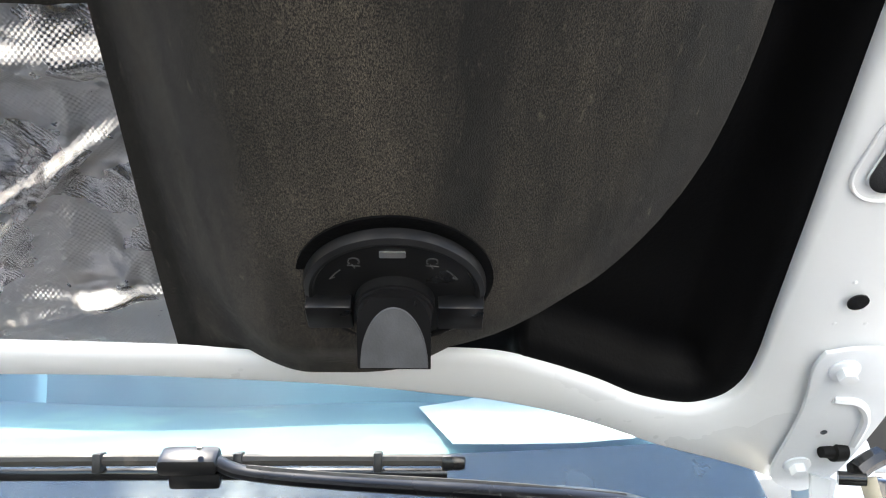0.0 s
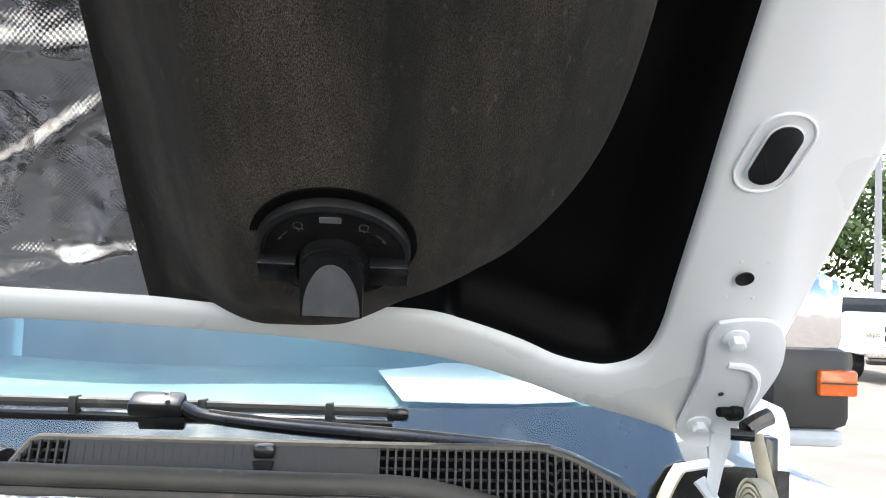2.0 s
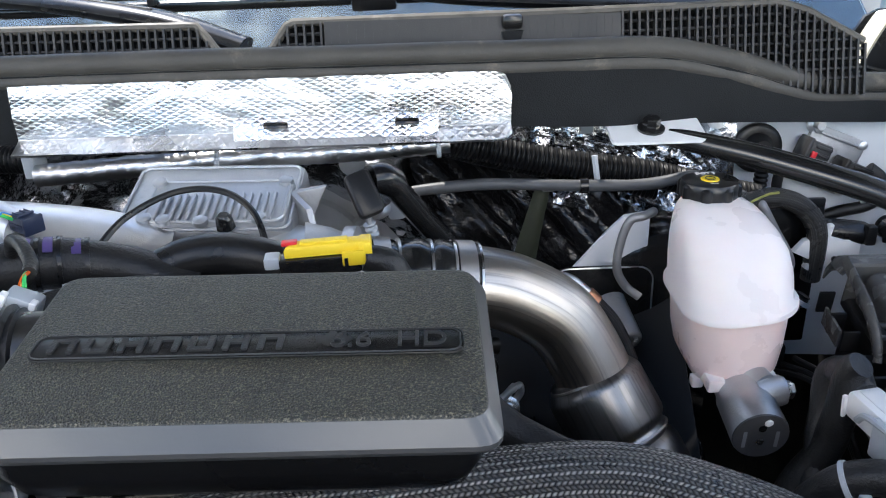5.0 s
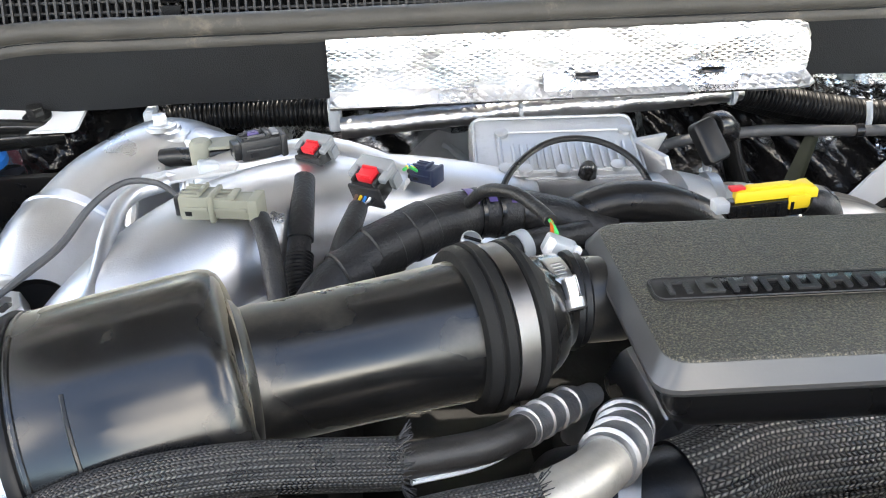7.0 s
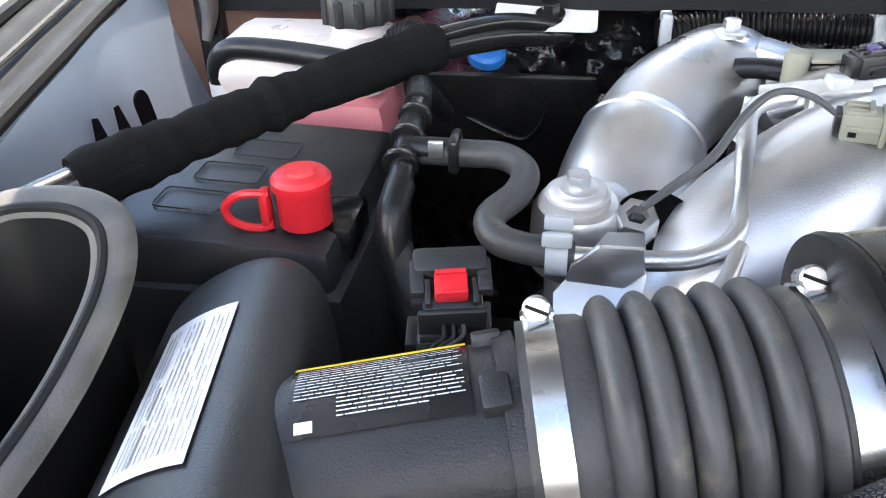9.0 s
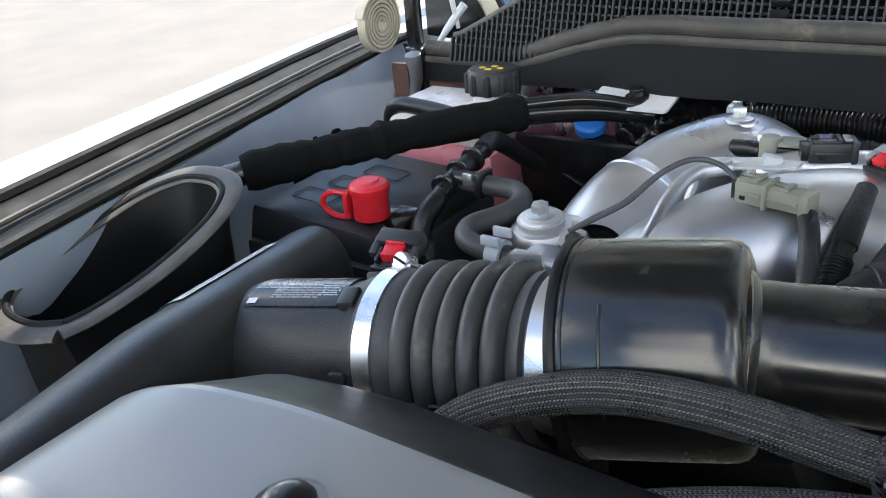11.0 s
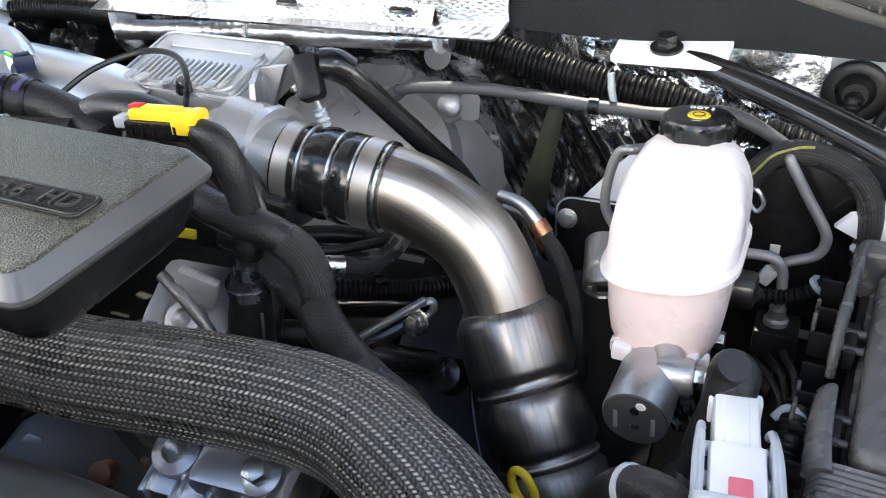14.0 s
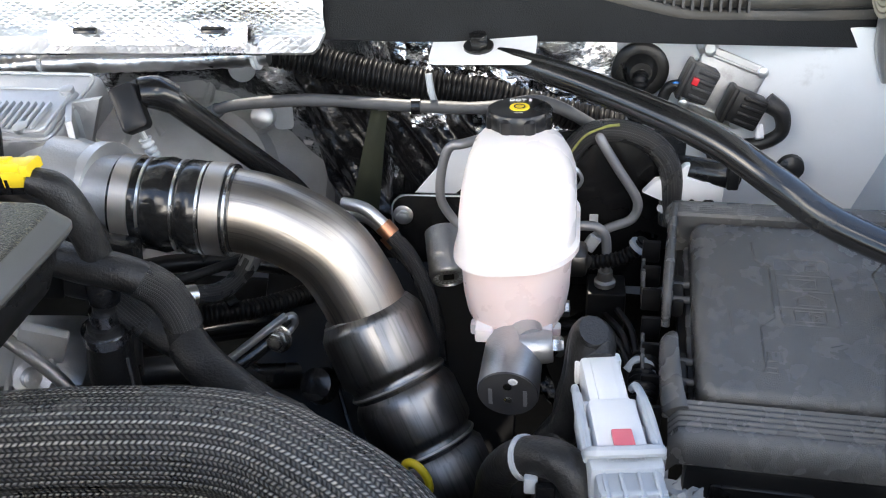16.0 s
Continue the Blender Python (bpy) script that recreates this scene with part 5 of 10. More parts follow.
    star = [((0.5 if i % 2 == 0 else 0.22) * math.sin(i * math.pi / 5), (0.5 if i % 2 == 0 else 0.22) * math.cos(i * math.pi / 5) - 0.15) for i in range(10)]
    outline("star_mark", shape(star, 0.0515, -0.0225, 0.0125, 0.0125))
    # the end of a raised maker's mark: plain blocks
    for i in range(4):
        part("mark_block", prism(rounded(0.026, 0.034, 0.005), 0.0025, pose(-0.235 + 0.042 * i, -0.175, 1.2262, 4, 0, 0), 0.001), SHROUD, p, "raised blank block")


shroud()

# ---- intake duct: filter box, bellows, resonator ----
BARREL_A = Vector((0.966, 0.21, 0.15)).normalized()
BARREL_C = Vector((-0.2302, 0.1752, 1.2112))


def clamp_band(at, axis, r, w, head=None, label="bright steel worm-drive hose clamp", metal=None):
    c = thing("hose_clamp", label, "clamp", at, "hose clamps")
    band = part("band", lathe([(-w / 2, r), (-w / 2, r + 0.0012), (w / 2, r + 0.0012), (w / 2, r)], at, axis, 56), metal or CHROME, c)
    if head is not None:
        a = Vector(axis).normalized()
        d = Vector(head)
        d = (d - a * d.dot(a)).normalized()
        t = a.cross(d)
        if t.y > 0:
            t = -t
        p = Vector(at) + d * (r + 0.0045)
        m = Matrix((a, t, d)).transposed().to_4x4()
        m.translation = p
        base = box((0, 0, 0), (w * 1.15, 0.018, 0.003), 0.001)
        base.transform(m @ Matrix.Translation((0, 0, -0.003)))
        part("saddle", base, CHROME, c)
        part("housing", lathe([(-0.007, 0.003), (-0.007, 0.0042), (0.004, 0.0042), (0.004, 0.003)], p, t, 12), CHROME, c)
        screw = part("screw_head", lathe([(0.004, 0.0058), (0.009, 0.006), (0.010, 0.005), (0.010, 0)], p, t, 18), ZINC, c)
        slot = box((0, 0, 0), (0.010, 0.0012, 0.0016), 0)
        slot.transform(m @ Matrix.Translation((0, 0.0102, 0)) @ Euler((0, 0.5, 0)).to_matrix().to_4x4())
        part("slot", slot, DARK, screw)
        for k in range(5):
            notch = box((0, 0, 0), (w * 0.6, 0.001, 0.0006), 0)
            q = -0.35 - 0.09 * k
            dd = d * math.cos(q) + t * math.sin(q)
            mm = Matrix((a, (t * math.cos(q) - d * math.sin(q)), dd)).transposed().to_4x4()
            mm.translation = Vector(at) + dd * (r + 0.0013)
            notch.transform(mm)
            part("notch", notch, DULLCAST, band)
    return c


def intake():
    d = thing("intake_resonator", "smooth black plastic intake resonator barrel and tapering duct", "duct", BARREL_C)
    a = BARREL_A
    barrel = part("barrel", lathe([(-0.046, 0.045), (-0.046, 0.0600), (-0.0435, 0.0632), (-0.040, 0.0640), (0.0, 0.0628), (0.036, 0.0613), (0.0425, 0.0607), (0.047, 0.0590), (0.0500, 0.0560), (0.0512, 0.0520), (0.0518, 0.036)], BARREL_C, a, 72), DUCT, d)
    part("rim_bead", lathe([(-0.048, 0.058), (-0.047, 0.0655), (-0.0435, 0.0662), (-0.0415, 0.0655), (-0.040, 0.062)], BARREL_C, a, 72), CAPBLACK, barrel, "black rolled rim")
    part("rim_groove", lathe([(-0.040, 0.0630), (-0.0392, 0.0648), (-0.0378, 0.0648), (-0.037, 0.0630)], BARREL_C, a, 72), DUCT, barrel)
    m = basis(a, BARREL_C, (0, 0, 1))
    front = m.to_3x3() @ Vector((1, 0, 0))
    if front.y > 0:
        front = -front
    up = a.cross(front)
    up = up if up.z > 0 else -up
    rib = bmesh.new()
    tube([BARREL_C + a * -0.018 + (front * math.cos(t) + up * math.sin(t)) * 0.0632 for t in (radians(52), radians(38), radians(24), radians(10), radians(-4))], 0.0011, 6, 3, bm=rib)
    part("seam_rib", rib, GLOSSY, barrel)
    c2, a2 = Vector((-0.1072, 0.2026, 1.2234)), Vector((0.9521, 0.3042, -0.031)).normalized()
    part("tapered_duct", lathe([(-0.083, 0.0325), (-0.0755, 0.0345), (-0.070, 0.0350), (-0.060, 0.0346), (-0.03, 0.0353), (0.0, 0.0362), (0.02, 0.0370), (0.042, 0.0382)], c2, a2, 64), DUCT, d)
    part("duct_root", lathe([(-0.0805, 0.0400), (-0.0785, 0.0385), (-0.0765, 0.0358), (-0.0755, 0.0340)], c2, a2, 64), DUCT, d)
    part("cuff", lathe([(h, r) for h, r in ((0.0335, 0.0385), (0.0340, 0.0435), (0.0360, 0.0452), (0.0395, 0.0456), (0.0405, 0.0440), (0.0415, 0.0440), (0.0425, 0.0462), (0.0470, 0.0464), (0.0480, 0.0440), (0.0495, 0.0420), (0.0620, 0.0420), (0.0630, 0.0440), (0.0660, 0.0444), (0.0685, 0.0425), (0.072, 0.0390), (0.077, 0.0330), (0.082, 0.028))], c2, a2, 64), GASKET, d, "ribbed black rubber cuff")
    # bright clamp in darker metal: the dark surroundings it mirrors are in its colour
    clamp_band(c2 + a2 * 0.0556, a2, 0.0422, 0.0105, (-0.1, 0.75, 0.55), "steel worm-drive hose clamp darkened for its dim reflection", GREYSTEEL)
    mouth = thing("turbo_mouthpiece", "black rubber elbow joining the duct to the resonator cover", "hose", (-0.03, 0.218, 1.23))
    part("elbow", tube([(-0.043, 0.2235, 1.2215), (-0.037, 0.226, 1.2215), (-0.031, 0.230, 1.2220), (-0.022, 0.236, 1.2225), (0.02, 0.240, 1.220)], [0.0400, 0.0350, 0.0290, 0.0250, 0.024], 32, 8), DUCT, mouth)
    part("flange", lathe([(0, 0.021), (0, 0.0275), (0.003, 0.0285), (0.005, 0.0255), (0.008, 0.0265), (0.012, 0.022)], (-0.013, 0.2375, 1.2220), (1, 0.1, -0.05), 40), RUBBER, mouth)
    clamp_band((-0.021, 0.2365, 1.2225), (1, 0.3, 0.0), 0.0256, 0.011, (0, -0.75, 0.6))
    b = thing("intake_bellows", "grey black ribbed rubber intake bellows", "hose", (-0.335, 0.15, 1.19))
    k1, k2 = Vector((-0.3904, 0.1418, 1.1828)), Vector((-0.2812, 0.1602, 1.1975))
    axb = (k2 - k1).normalized()
    o, e = k1 - axb * 0.010, k2 + axb * 0.012
    span = (e - o).length
    part("core", lathe([(0.012, 0.040), (0.012, 0.0500), (span - 0.012, 0.0485), (span - 0.012, 0.040)], o, axb, 48), BELLOWS, b)
    part("cuff", lathe([(0, 0.046), (0.0, 0.0520), (0.018, 0.0528), (0.026, 0.0522), (0.030, 0.0500)], o, axb, 64), BELLOWS, b)
    part("cuff", lathe([(span - 0.032, 0.048), (span - 0.028, 0.0520), (span - 0.022, 0.0530), (span - 0.020, 0.0498), (span, 0.0498), (span, 0.044)], o, axb, 64), BELLOWS, b)
    pitch = (span - 0.030 - 0.030) / 5
    for i in range(5):
        part("rib", lathe([(0.029 + pitch * (i + t / 10), 0.0498 + 0.0090 * math.sin(math.pi * t / 10) ** 0.6) for t in range(11)], o, axb, 64), BELLOWS, b, sharp=70)
    low = (Vector((0, -1, 0)) - axb * axb.dot(Vector((0, -1, 0)))).normalized()
    part("mould_seam", tube([o + axb * (0.014 + (span - 0.028) * t / 20) + low * (0.0500 + (0.0055 if 3 < t < 17 else 0.002)) + Vector((0, 0, -0.004)) for t in range(21)], 0.0012, 5, 2), BELLOWS, b)
    clamp_band(k1, axb, 0.0530, 0.0125, (0, 0.55, 1))
    clamp_band(k2, axb, 0.0502, 0.0125, (0, 0.62, 1))

    f = thing("air_filter_box", "black plastic air filter box with warning labels", "filter box", (-0.56, 0.15, 1.05))
    # snorkel out of the box
    oc, od = Vector((-0.45, 0.1265, 1.1715)), Vector((0.964, 0.237, 0.119)).normalized()
    at = lambda h: oc + od * h
    part("outlet", lathe([(-0.085, 0.046), (-0.075, 0.0470), (-0.062, 0.0485), (-0.040, 0.0490), (0.040, 0.0490), (0.052, 0.0485)], oc, od, 64), PLASTIC, f)
    part("outlet_rim", lathe([(0.043, 0.048), (0.043, 0.0520), (0.052, 0.0525), (0.053, 0.048)], oc, od, 64), PLASTIC, f)
    side = (Vector((0, -1, 0)) - od * od.dot(Vector((0, -1, 0)))).normalized()
    rise = od.cross(side)
    rise = rise if rise.z > 0 else -rise
    for th, size in ((118, (0.013, 0.010, 0.008)), (72, (0.012, 0.016, 0.010)), (10, (0.012, 0.014, 0.009))):
        dd = side * math.cos(radians(th)) + rise * math.sin(radians(th))
        lug = box((0, 0, 0), size, 0.0018)
        mm = Matrix((od, dd.cross(od), dd)).transposed().to_4x4()
        mm.translation = at(0.041) + dd * 0.0505
        lug.transform(mm)
        part("rim_lug", lug, PLASTIC, f)

    section = [(-0.508, 1.05), (-0.512, 1.13), (-0.517, 1.178), (-0.530, 1.197), (-0.552, 1.198), (-0.585, 1.180), (-0.612, 1.15), (-0.628, 1.10), (-0.630, 1.04)]
    curve, _ = spline([(x, 0, z) for x, z in section], 6)

    def lid(a, b):
        y = -0.10 + 0.345 * a
        k = b * (len(curve) - 1)
        i = min(int(k), len(curve) - 2)
        p = curve[i].lerp(curve[i + 1], k - i)
        shrink = 0.0 if a < 0.94 else (1 - math.sqrt(max(0, 1 - ((a - 0.94) / 0.06) ** 2)))
        c = Vector((-0.565, y, 1.08))
        fore = 0.233 - y
        return Vector((c.x + (p.x - c.x) * (1 - 0.25 * shrink) + 0.22 * fore, y, c.z + (p.z - c.z) * (1 - 0.30 * shrink) - 0.10 * max(0, shrink - 0.9) + 0.008 + 0.10 * min(fore, 0.2)))
    part("lid", sheet(lid, 60, 48, 0.004), PLASTIC, f, sharp=60)
    part("lower_box", box((-0.565, 0.10, 1.02), (0.15, 0.33, 0.18), 0.02), PLASTIC, f)
    # labels follow their surfaces
    lab = part("paper_label", sheet(lambda a, b: lid(0.50 + 0.32 * a, 0.505 + 0.15 * b) + Vector((-0.0008, 0, 0.0012)), 14, 12), LABELWHITE, f, "white paper label with dark print")
    for i in range(13):
        w = 0.29 if i % 5 < 4 else 0.16
        part("print_line", print_words(lambda a, b: lid(a, b) + Vector((-0.001, 0, 0.0016)), 0.52, w * 0.95, 0.515 + 0.0100 * i, 0.0021 if i != 9 else 0.0048, i), INK, lab)

    def wrap(a, b, lift):
        th = radians(119 - 53 * b)
        return at(-0.0405 + 0.0725 * a) + (side * math.cos(th) + rise * math.sin(th)) * (0.0490 + lift)
    wl2 = part("warning_label", sheet(lambda a, b: wrap(a, b, 0.0012), 10, 12), LABELBLACK, f, "black warning label with white print")
    part("yellow_bar", sheet(lambda a, b: wrap(a, 0.0 + 0.10 * b, 0.0016), 10, 2), YELLOW, wl2)
    for i in range(16):
        w = (0.94, 0.90, 0.93, 0.60, 0.94, 0.92, 0.88, 0.94, 0.70, 0.94, 0.9, 0.72, 0.70, 0.68, 0.7, 0.5)[i]
        x0 = 0.03 if i < 11 else 0.27
        part("print_line", print_words(lambda a, b: wrap(a, b, 0.0016), x0, w if x0 < 0.1 else min(w, 0.7), 0.14 + 0.046 * i, 0.013, 40 + i), INKWHITE, wl2)
    part("book_mark", sheet(lambda a, b: wrap(0.04 + 0.10 * a, 0.85 + 0.11 * b, 0.0016), 3, 3), INKWHITE, wl2)


intake()


def snorkel_lip():
    d = thing("fresh_air_duct", "open black fresh air duct with worn rubber lip", "duct", (-0.64, 0.1, 1.15))
    loop = [(-0.604, 0.026), (-0.598, 0.05), (-0.593, 0.09), (-0.592, 0.13), (-0.597, 0.176), (-0.612, 0.209), (-0.632, 0.223), (-0.656, 0.226), (-0.684, 0.219), (-0.708, 0.19), (-0.718, 0.15), (-0.718, 0.10), (-0.708, 0.047), (-0.674, 0.017), (-0.63, 0.012)]
    mx, my = -0.655, 0.12
    pts = [(x + (mx - x) * 0.06, y + (my - y) * 0.05, 1.195 + 0.041 * (max(0, y - 0.03) / 0.19) ** 1.3) for x, y in loop]
    part("lip", tube(pts + [pts[0]], 0.0115, 12, 6, flat=0.3), DUSTRUBBER, d, "worn grey rubber lip")
    mid = sum((Vector(p) for p in pts), Vector()) / len(pts)
    inner = [mid + (Vector(p) - mid) * 0.93 + Vector((0, 0, 0.002)) for p in pts]
    part("lip_bead", tube(inner + inner[:1], 0.003, 8, 6), GASKET, d, "black inner bead")
    fresh = bmesh.new()
    rings = []
    line, _ = spline(pts + [pts[0]], 4)
    line = line[:-1]
    c = sum(line, Vector()) / len(line)
    for k, dz in ((1.0, 0.0), (0.93, -0.03), (0.9, -0.09), (0.85, -0.14)):
        rings.append([fresh.verts.new(c + (p - c) * k + Vector((0, 0, dz))) for p in line])
    n = len(line)
    for a, b in zip(rings, rings[1:]):
        for i in range(n):
            fresh.faces.new((a[i], a[(i + 1) % n], b[(i + 1) % n], b[i]))
    fresh.faces.new(rings[-1])
    bmesh.ops.recalc_face_normals(fresh, faces=fresh.faces)
    part("well", fresh, CAPBLACK, d)


snorkel_lip()


# ---- resonator cover in the middle ----
def cover():
    c = thing("engine_cover", "black pebbled plastic cover box with embossed lettering panel", "cover", (0.12, 0.2, 1.15))
    corners = [Vector((0.0095, 0.2735, 1.2475)), Vector((0.2385, 0.2690, 1.2460)), Vector((0.2375, 0.1390, 1.2385)), Vector((0.0120, 0.1395, 1.2428))]
    cc = sum(corners, Vector()) / 4

    def ring(k, dz, r=0.012, dy=0.0):
        """The cover's outline with round corners, scaled about its middle."""
        out = []
        o = (k - 1) * 0.1
        q = [p + Vector((o if p.x > cc.x else -o, o if p.y > cc.y else -o, 0)) for p in corners]
        for i in range(4):
            a, p, b = q[i - 1], q[i], q[(i + 1) % 4]
            d1, d2 = (a - p).normalized(), (b - p).normalized()
            for j in range(5):
                t = j / 4
                s0, s1 = p + d1 * r, p + d2 * r
                out.append(s0.lerp(p, t).lerp(p.lerp(s1, t), t) + Vector((0, dy, dz)))
        return out
    def stack(levels, cap_top, cap_low):
        b2 = bmesh.new()
        rows = [[b2.verts.new(p) for p in ring(k, dz)] for k, dz in levels]
        n = len(rows[0])
        for a, b in zip(rows, rows[1:]):
            for i in range(n):
                b2.faces.new((a[i], a[(i + 1) % n], b[(i + 1) % n], b[i]))
        if cap_top:
            b2.faces.new(rows[-1])
        if cap_low:
            b2.faces.new(rows[0][::-1])
        bmesh.ops.recalc_face_normals(b2, faces=b2.faces)
        return b2
    lid = part("lid", stack(((0.97, -0.004), (0.985, 0.0026), (0.975, 0.0038), (0.96, 0.0042)), True, True), PEBBLE, c, sharp=60)
    part("lid_edge", stack(((0.99, -0.0125), (1.03, -0.0125), (1.045, -0.010), (1.045, -0.0075), (0.985, 0.0028), (0.97, 0.0030)), False, True), LIDEDGE, c, "smooth grey bevelled edge", sharp=25)
    part("body", stack(((0.74, -0.050), (0.82, -0.048), (0.90, -0.040), (0.955, -0.026), (0.98, -0.010)), False, True), GLOSSY, c)
    m = pose(0.1245, 0.1975, 1.2475, 2.4, 0.7, -0.6)
    plate = part("name_panel", prism(rounded(0.206, 0.0215, 0.006), 0.0012, m, 0.0006), GLOSSY, lid, "glossy recessed name panel")
    bm = bmesh.new()
    for a, b in zip(rounded(0.203, 0.0185, 0.005), rounded(0.203, 0.0185, 0.005)[1:] + rounded(0.203, 0.0185, 0.005)[:1]):
        tube([m @ Vector((*a, 0.0012)), m @ Vector((*b, 0.0012))], 0.0005, 5, 1, bm=bm)
    part("panel_rim", bm, PLASTIC, plate)
    # a word mark drawn as seven plain blocks, then the displacement
    for i in range(7):
        x = -0.088 + i * 0.0165
        for dx, w in ((-0.0045, 0.003), (0.0045, 0.003)):
            part("mark_block", prism(rounded(w, 0.012, 0.0008, 2), 0.0014, m @ Matrix.Translation((x + dx, 0, 0.001))), PLASTIC, plate)
        part("mark_block", prism(rounded(0.010, 0.003, 0.0008, 2), 0.0014, m @ Matrix.Translation((x, (0.0045, -0.0045, 0.001)[i % 3], 0.001))), PLASTIC, plate)
    lettering("lettering", "6.6", 0.017, m @ Matrix.Translation((0.049, 0, 0.0018)), PLASTIC, plate, 0.0007)
    lettering("lettering", "HD", 0.017, m @ Matrix.Translation((0.083, 0, 0.0018)), PLASTIC, plate, 0.0007)


cover()


# ---- turbo side: charge pipe and hoses ----
def charge_pipe():
    p = thing("charge_pipe", "bare steel charge pipe bending down into a stepped sleeve", "pipe", (0.3, 0.44, 1.1))
    part("pipe", tube([(0.20, 0.447, 1.152), (0.235, 0.452, 1.146), (0.275, 0.455, 1.136), (0.315, 0.453, 1.113), (0.338, 0.447, 1.08), (0.35, 0.44, 1.05), (0.357, 0.435, 1.02)], 0.0325, 40, 8), DRAWN, p, "heat tinted steel tube")
    a = Vector((0.060, -0.055, -0.108)).normalized()
    o = Vector((0.351, 0.440, 1.045)) - a * 0.019
    steps = [(-0.002, 0.033), (0.0, 0.0345), (0.003, 0.0350), (0.004, 0.0372), (0.011, 0.0418), (0.014, 0.0425), (0.050, 0.0425), (0.054, 0.0415), (0.058, 0.0385), (0.061, 0.0375), (0.063, 0.0392), (0.066, 0.0392), (0.069, 0.0375),
             (0.073, 0.0405), (0.079, 0.0425), (0.108, 0.0425), (0.112, 0.0410), (0.115, 0.0380), (0.118, 0.0375), (0.120, 0.0392), (0.123, 0.0392), (0.126, 0.0375), (0.132, 0.0420), (0.16, 0.0420), (0.165, 0.035), (0.25, 0.035)]
    sleeve = part("sleeve", lathe(steps, o, a, 56), SLEEVE, p, "stepped dark steel sleeve", sharp=60)
    # beads in paler steel paint the ring highlights at the shoulders
    for h, r in ((0.0035, 0.0362), (0.0645, 0.0396), (0.1215, 0.0396)):
        part("sleeve_bead", lathe([(h - 0.0016, r - 0.002), (h - 0.0014, r), (h, r + 0.0008), (h + 0.0014, r), (h + 0.0016, r - 0.002)], o, a, 56), STEEL, sleeve, "bead coloured bright for its ring highlight")
    b = thing("coupler", "black shiny rubber coupler with steel rings", "coupler", (0.2, 0.44, 1.15))
    ax = Vector((0.075, 0.008, -0.010)).normalized()
    o2 = Vector((0.163, 0.440, 1.157))
    part("hose", lathe([(-0.004, 0.030), (0, 0.034), (0.018, 0.0345), (0.022, 0.033), (0.026, 0.0355), (0.038, 0.037), (0.046, 0.0345), (0.049, 0.034), (0.053, 0.0365), (0.062, 0.036), (0.067, 0.034), (0.083, 0.0345), (0.088, 0.032)], o2, ax, 48), BLACKPAINT, b)
    for h, w, m in ((0.009, 0.013, STEEL), (0.0755, 0.014, STEEL)):
        part("ring", lathe([(h - w / 2, 0.0345), (h - w / 2, 0.0362), (h + w / 2, 0.0362), (h + w / 2, 0.0345)], o2, ax, 48), m, b, "steel band")
    for h, r in ((0.0225, 0.0345), (0.0475, 0.0352), (0.066, 0.0352), (0.086, 0.0348)):
        part("wire_ring", lathe([(h - 0.001, r - 0.002), (h - 0.001, r + 0.001), (h + 0.001, r + 0.001), (h + 0.001, r - 0.002)], o2, ax, 48), CHROME, b)
    part("housing_neck", lathe([(-0.05, 0.045), (-0.03, 0.042), (-0.008, 0.034), (0.0, 0.034)], o2, ax, 32), DULLCAST, b, "cast compressor outlet")


charge_pipe()


def braided_hose():
    h = thing("radiator_hose", "large radiator hose in a black braided sleeve", "hose", (0.2, 0.22, 1.05))
    part("sleeve", tube([(0.048, 0.190, 1.117), (0.065, 0.195, 1.117), (0.10, 0.21, 1.116), (0.165, 0.220, 1.112), (0.24, 0.234, 1.110), (0.31, 0.243, 1.105), (0.36, 0.232, 1.099), (0.42, 0.195, 1.09), (0.46, 0.12, 1.08), (0.47, 0.04, 1.04), (0.47, -0.04, 0.98)],
                          [0.0305, 0.031, 0.032, 0.033, 0.0335, 0.0335, 0.0335, 0.0335, 0.0335, 0.033, 0.03], 40, 8), BRAID, h)
    part("elbow", tube([(0.11, 0.212, 1.116), (0.065, 0.195, 1.117), (0.03, 0.187, 1.117), (0.004, 0.205, 1.107), (-0.005, 0.235, 1.08)], [0.029, 0.0285, 0.028, 0.028, 0.028], 32, 8), RUBBER, h, "bare rubber elbow")
    c = thing("spring_clamp", "bright spring clamp round the radiator hose elbow", "clamp", (0.02, 0.18, 1.1), "hose clamps")
    part("band", lathe([(-0.006, 0.0285), (-0.006, 0.0302), (0.006, 0.0302), (0.006, 0.0285)], (0.022, 0.189, 1.116), (1, -0.35, 0.12), 40), CHROME, c)
    part("ear", box((0.006, 0.163, 1.135), (0.014, 0.006, 0.010), 0.001, (20, 0, 0)), CHROME, c)
    part("ear", box((0.004, 0.168, 1.104), (0.014, 0.006, 0.010), 0.001, (20, 0, 0)), CHROME, c)


braided_hose()


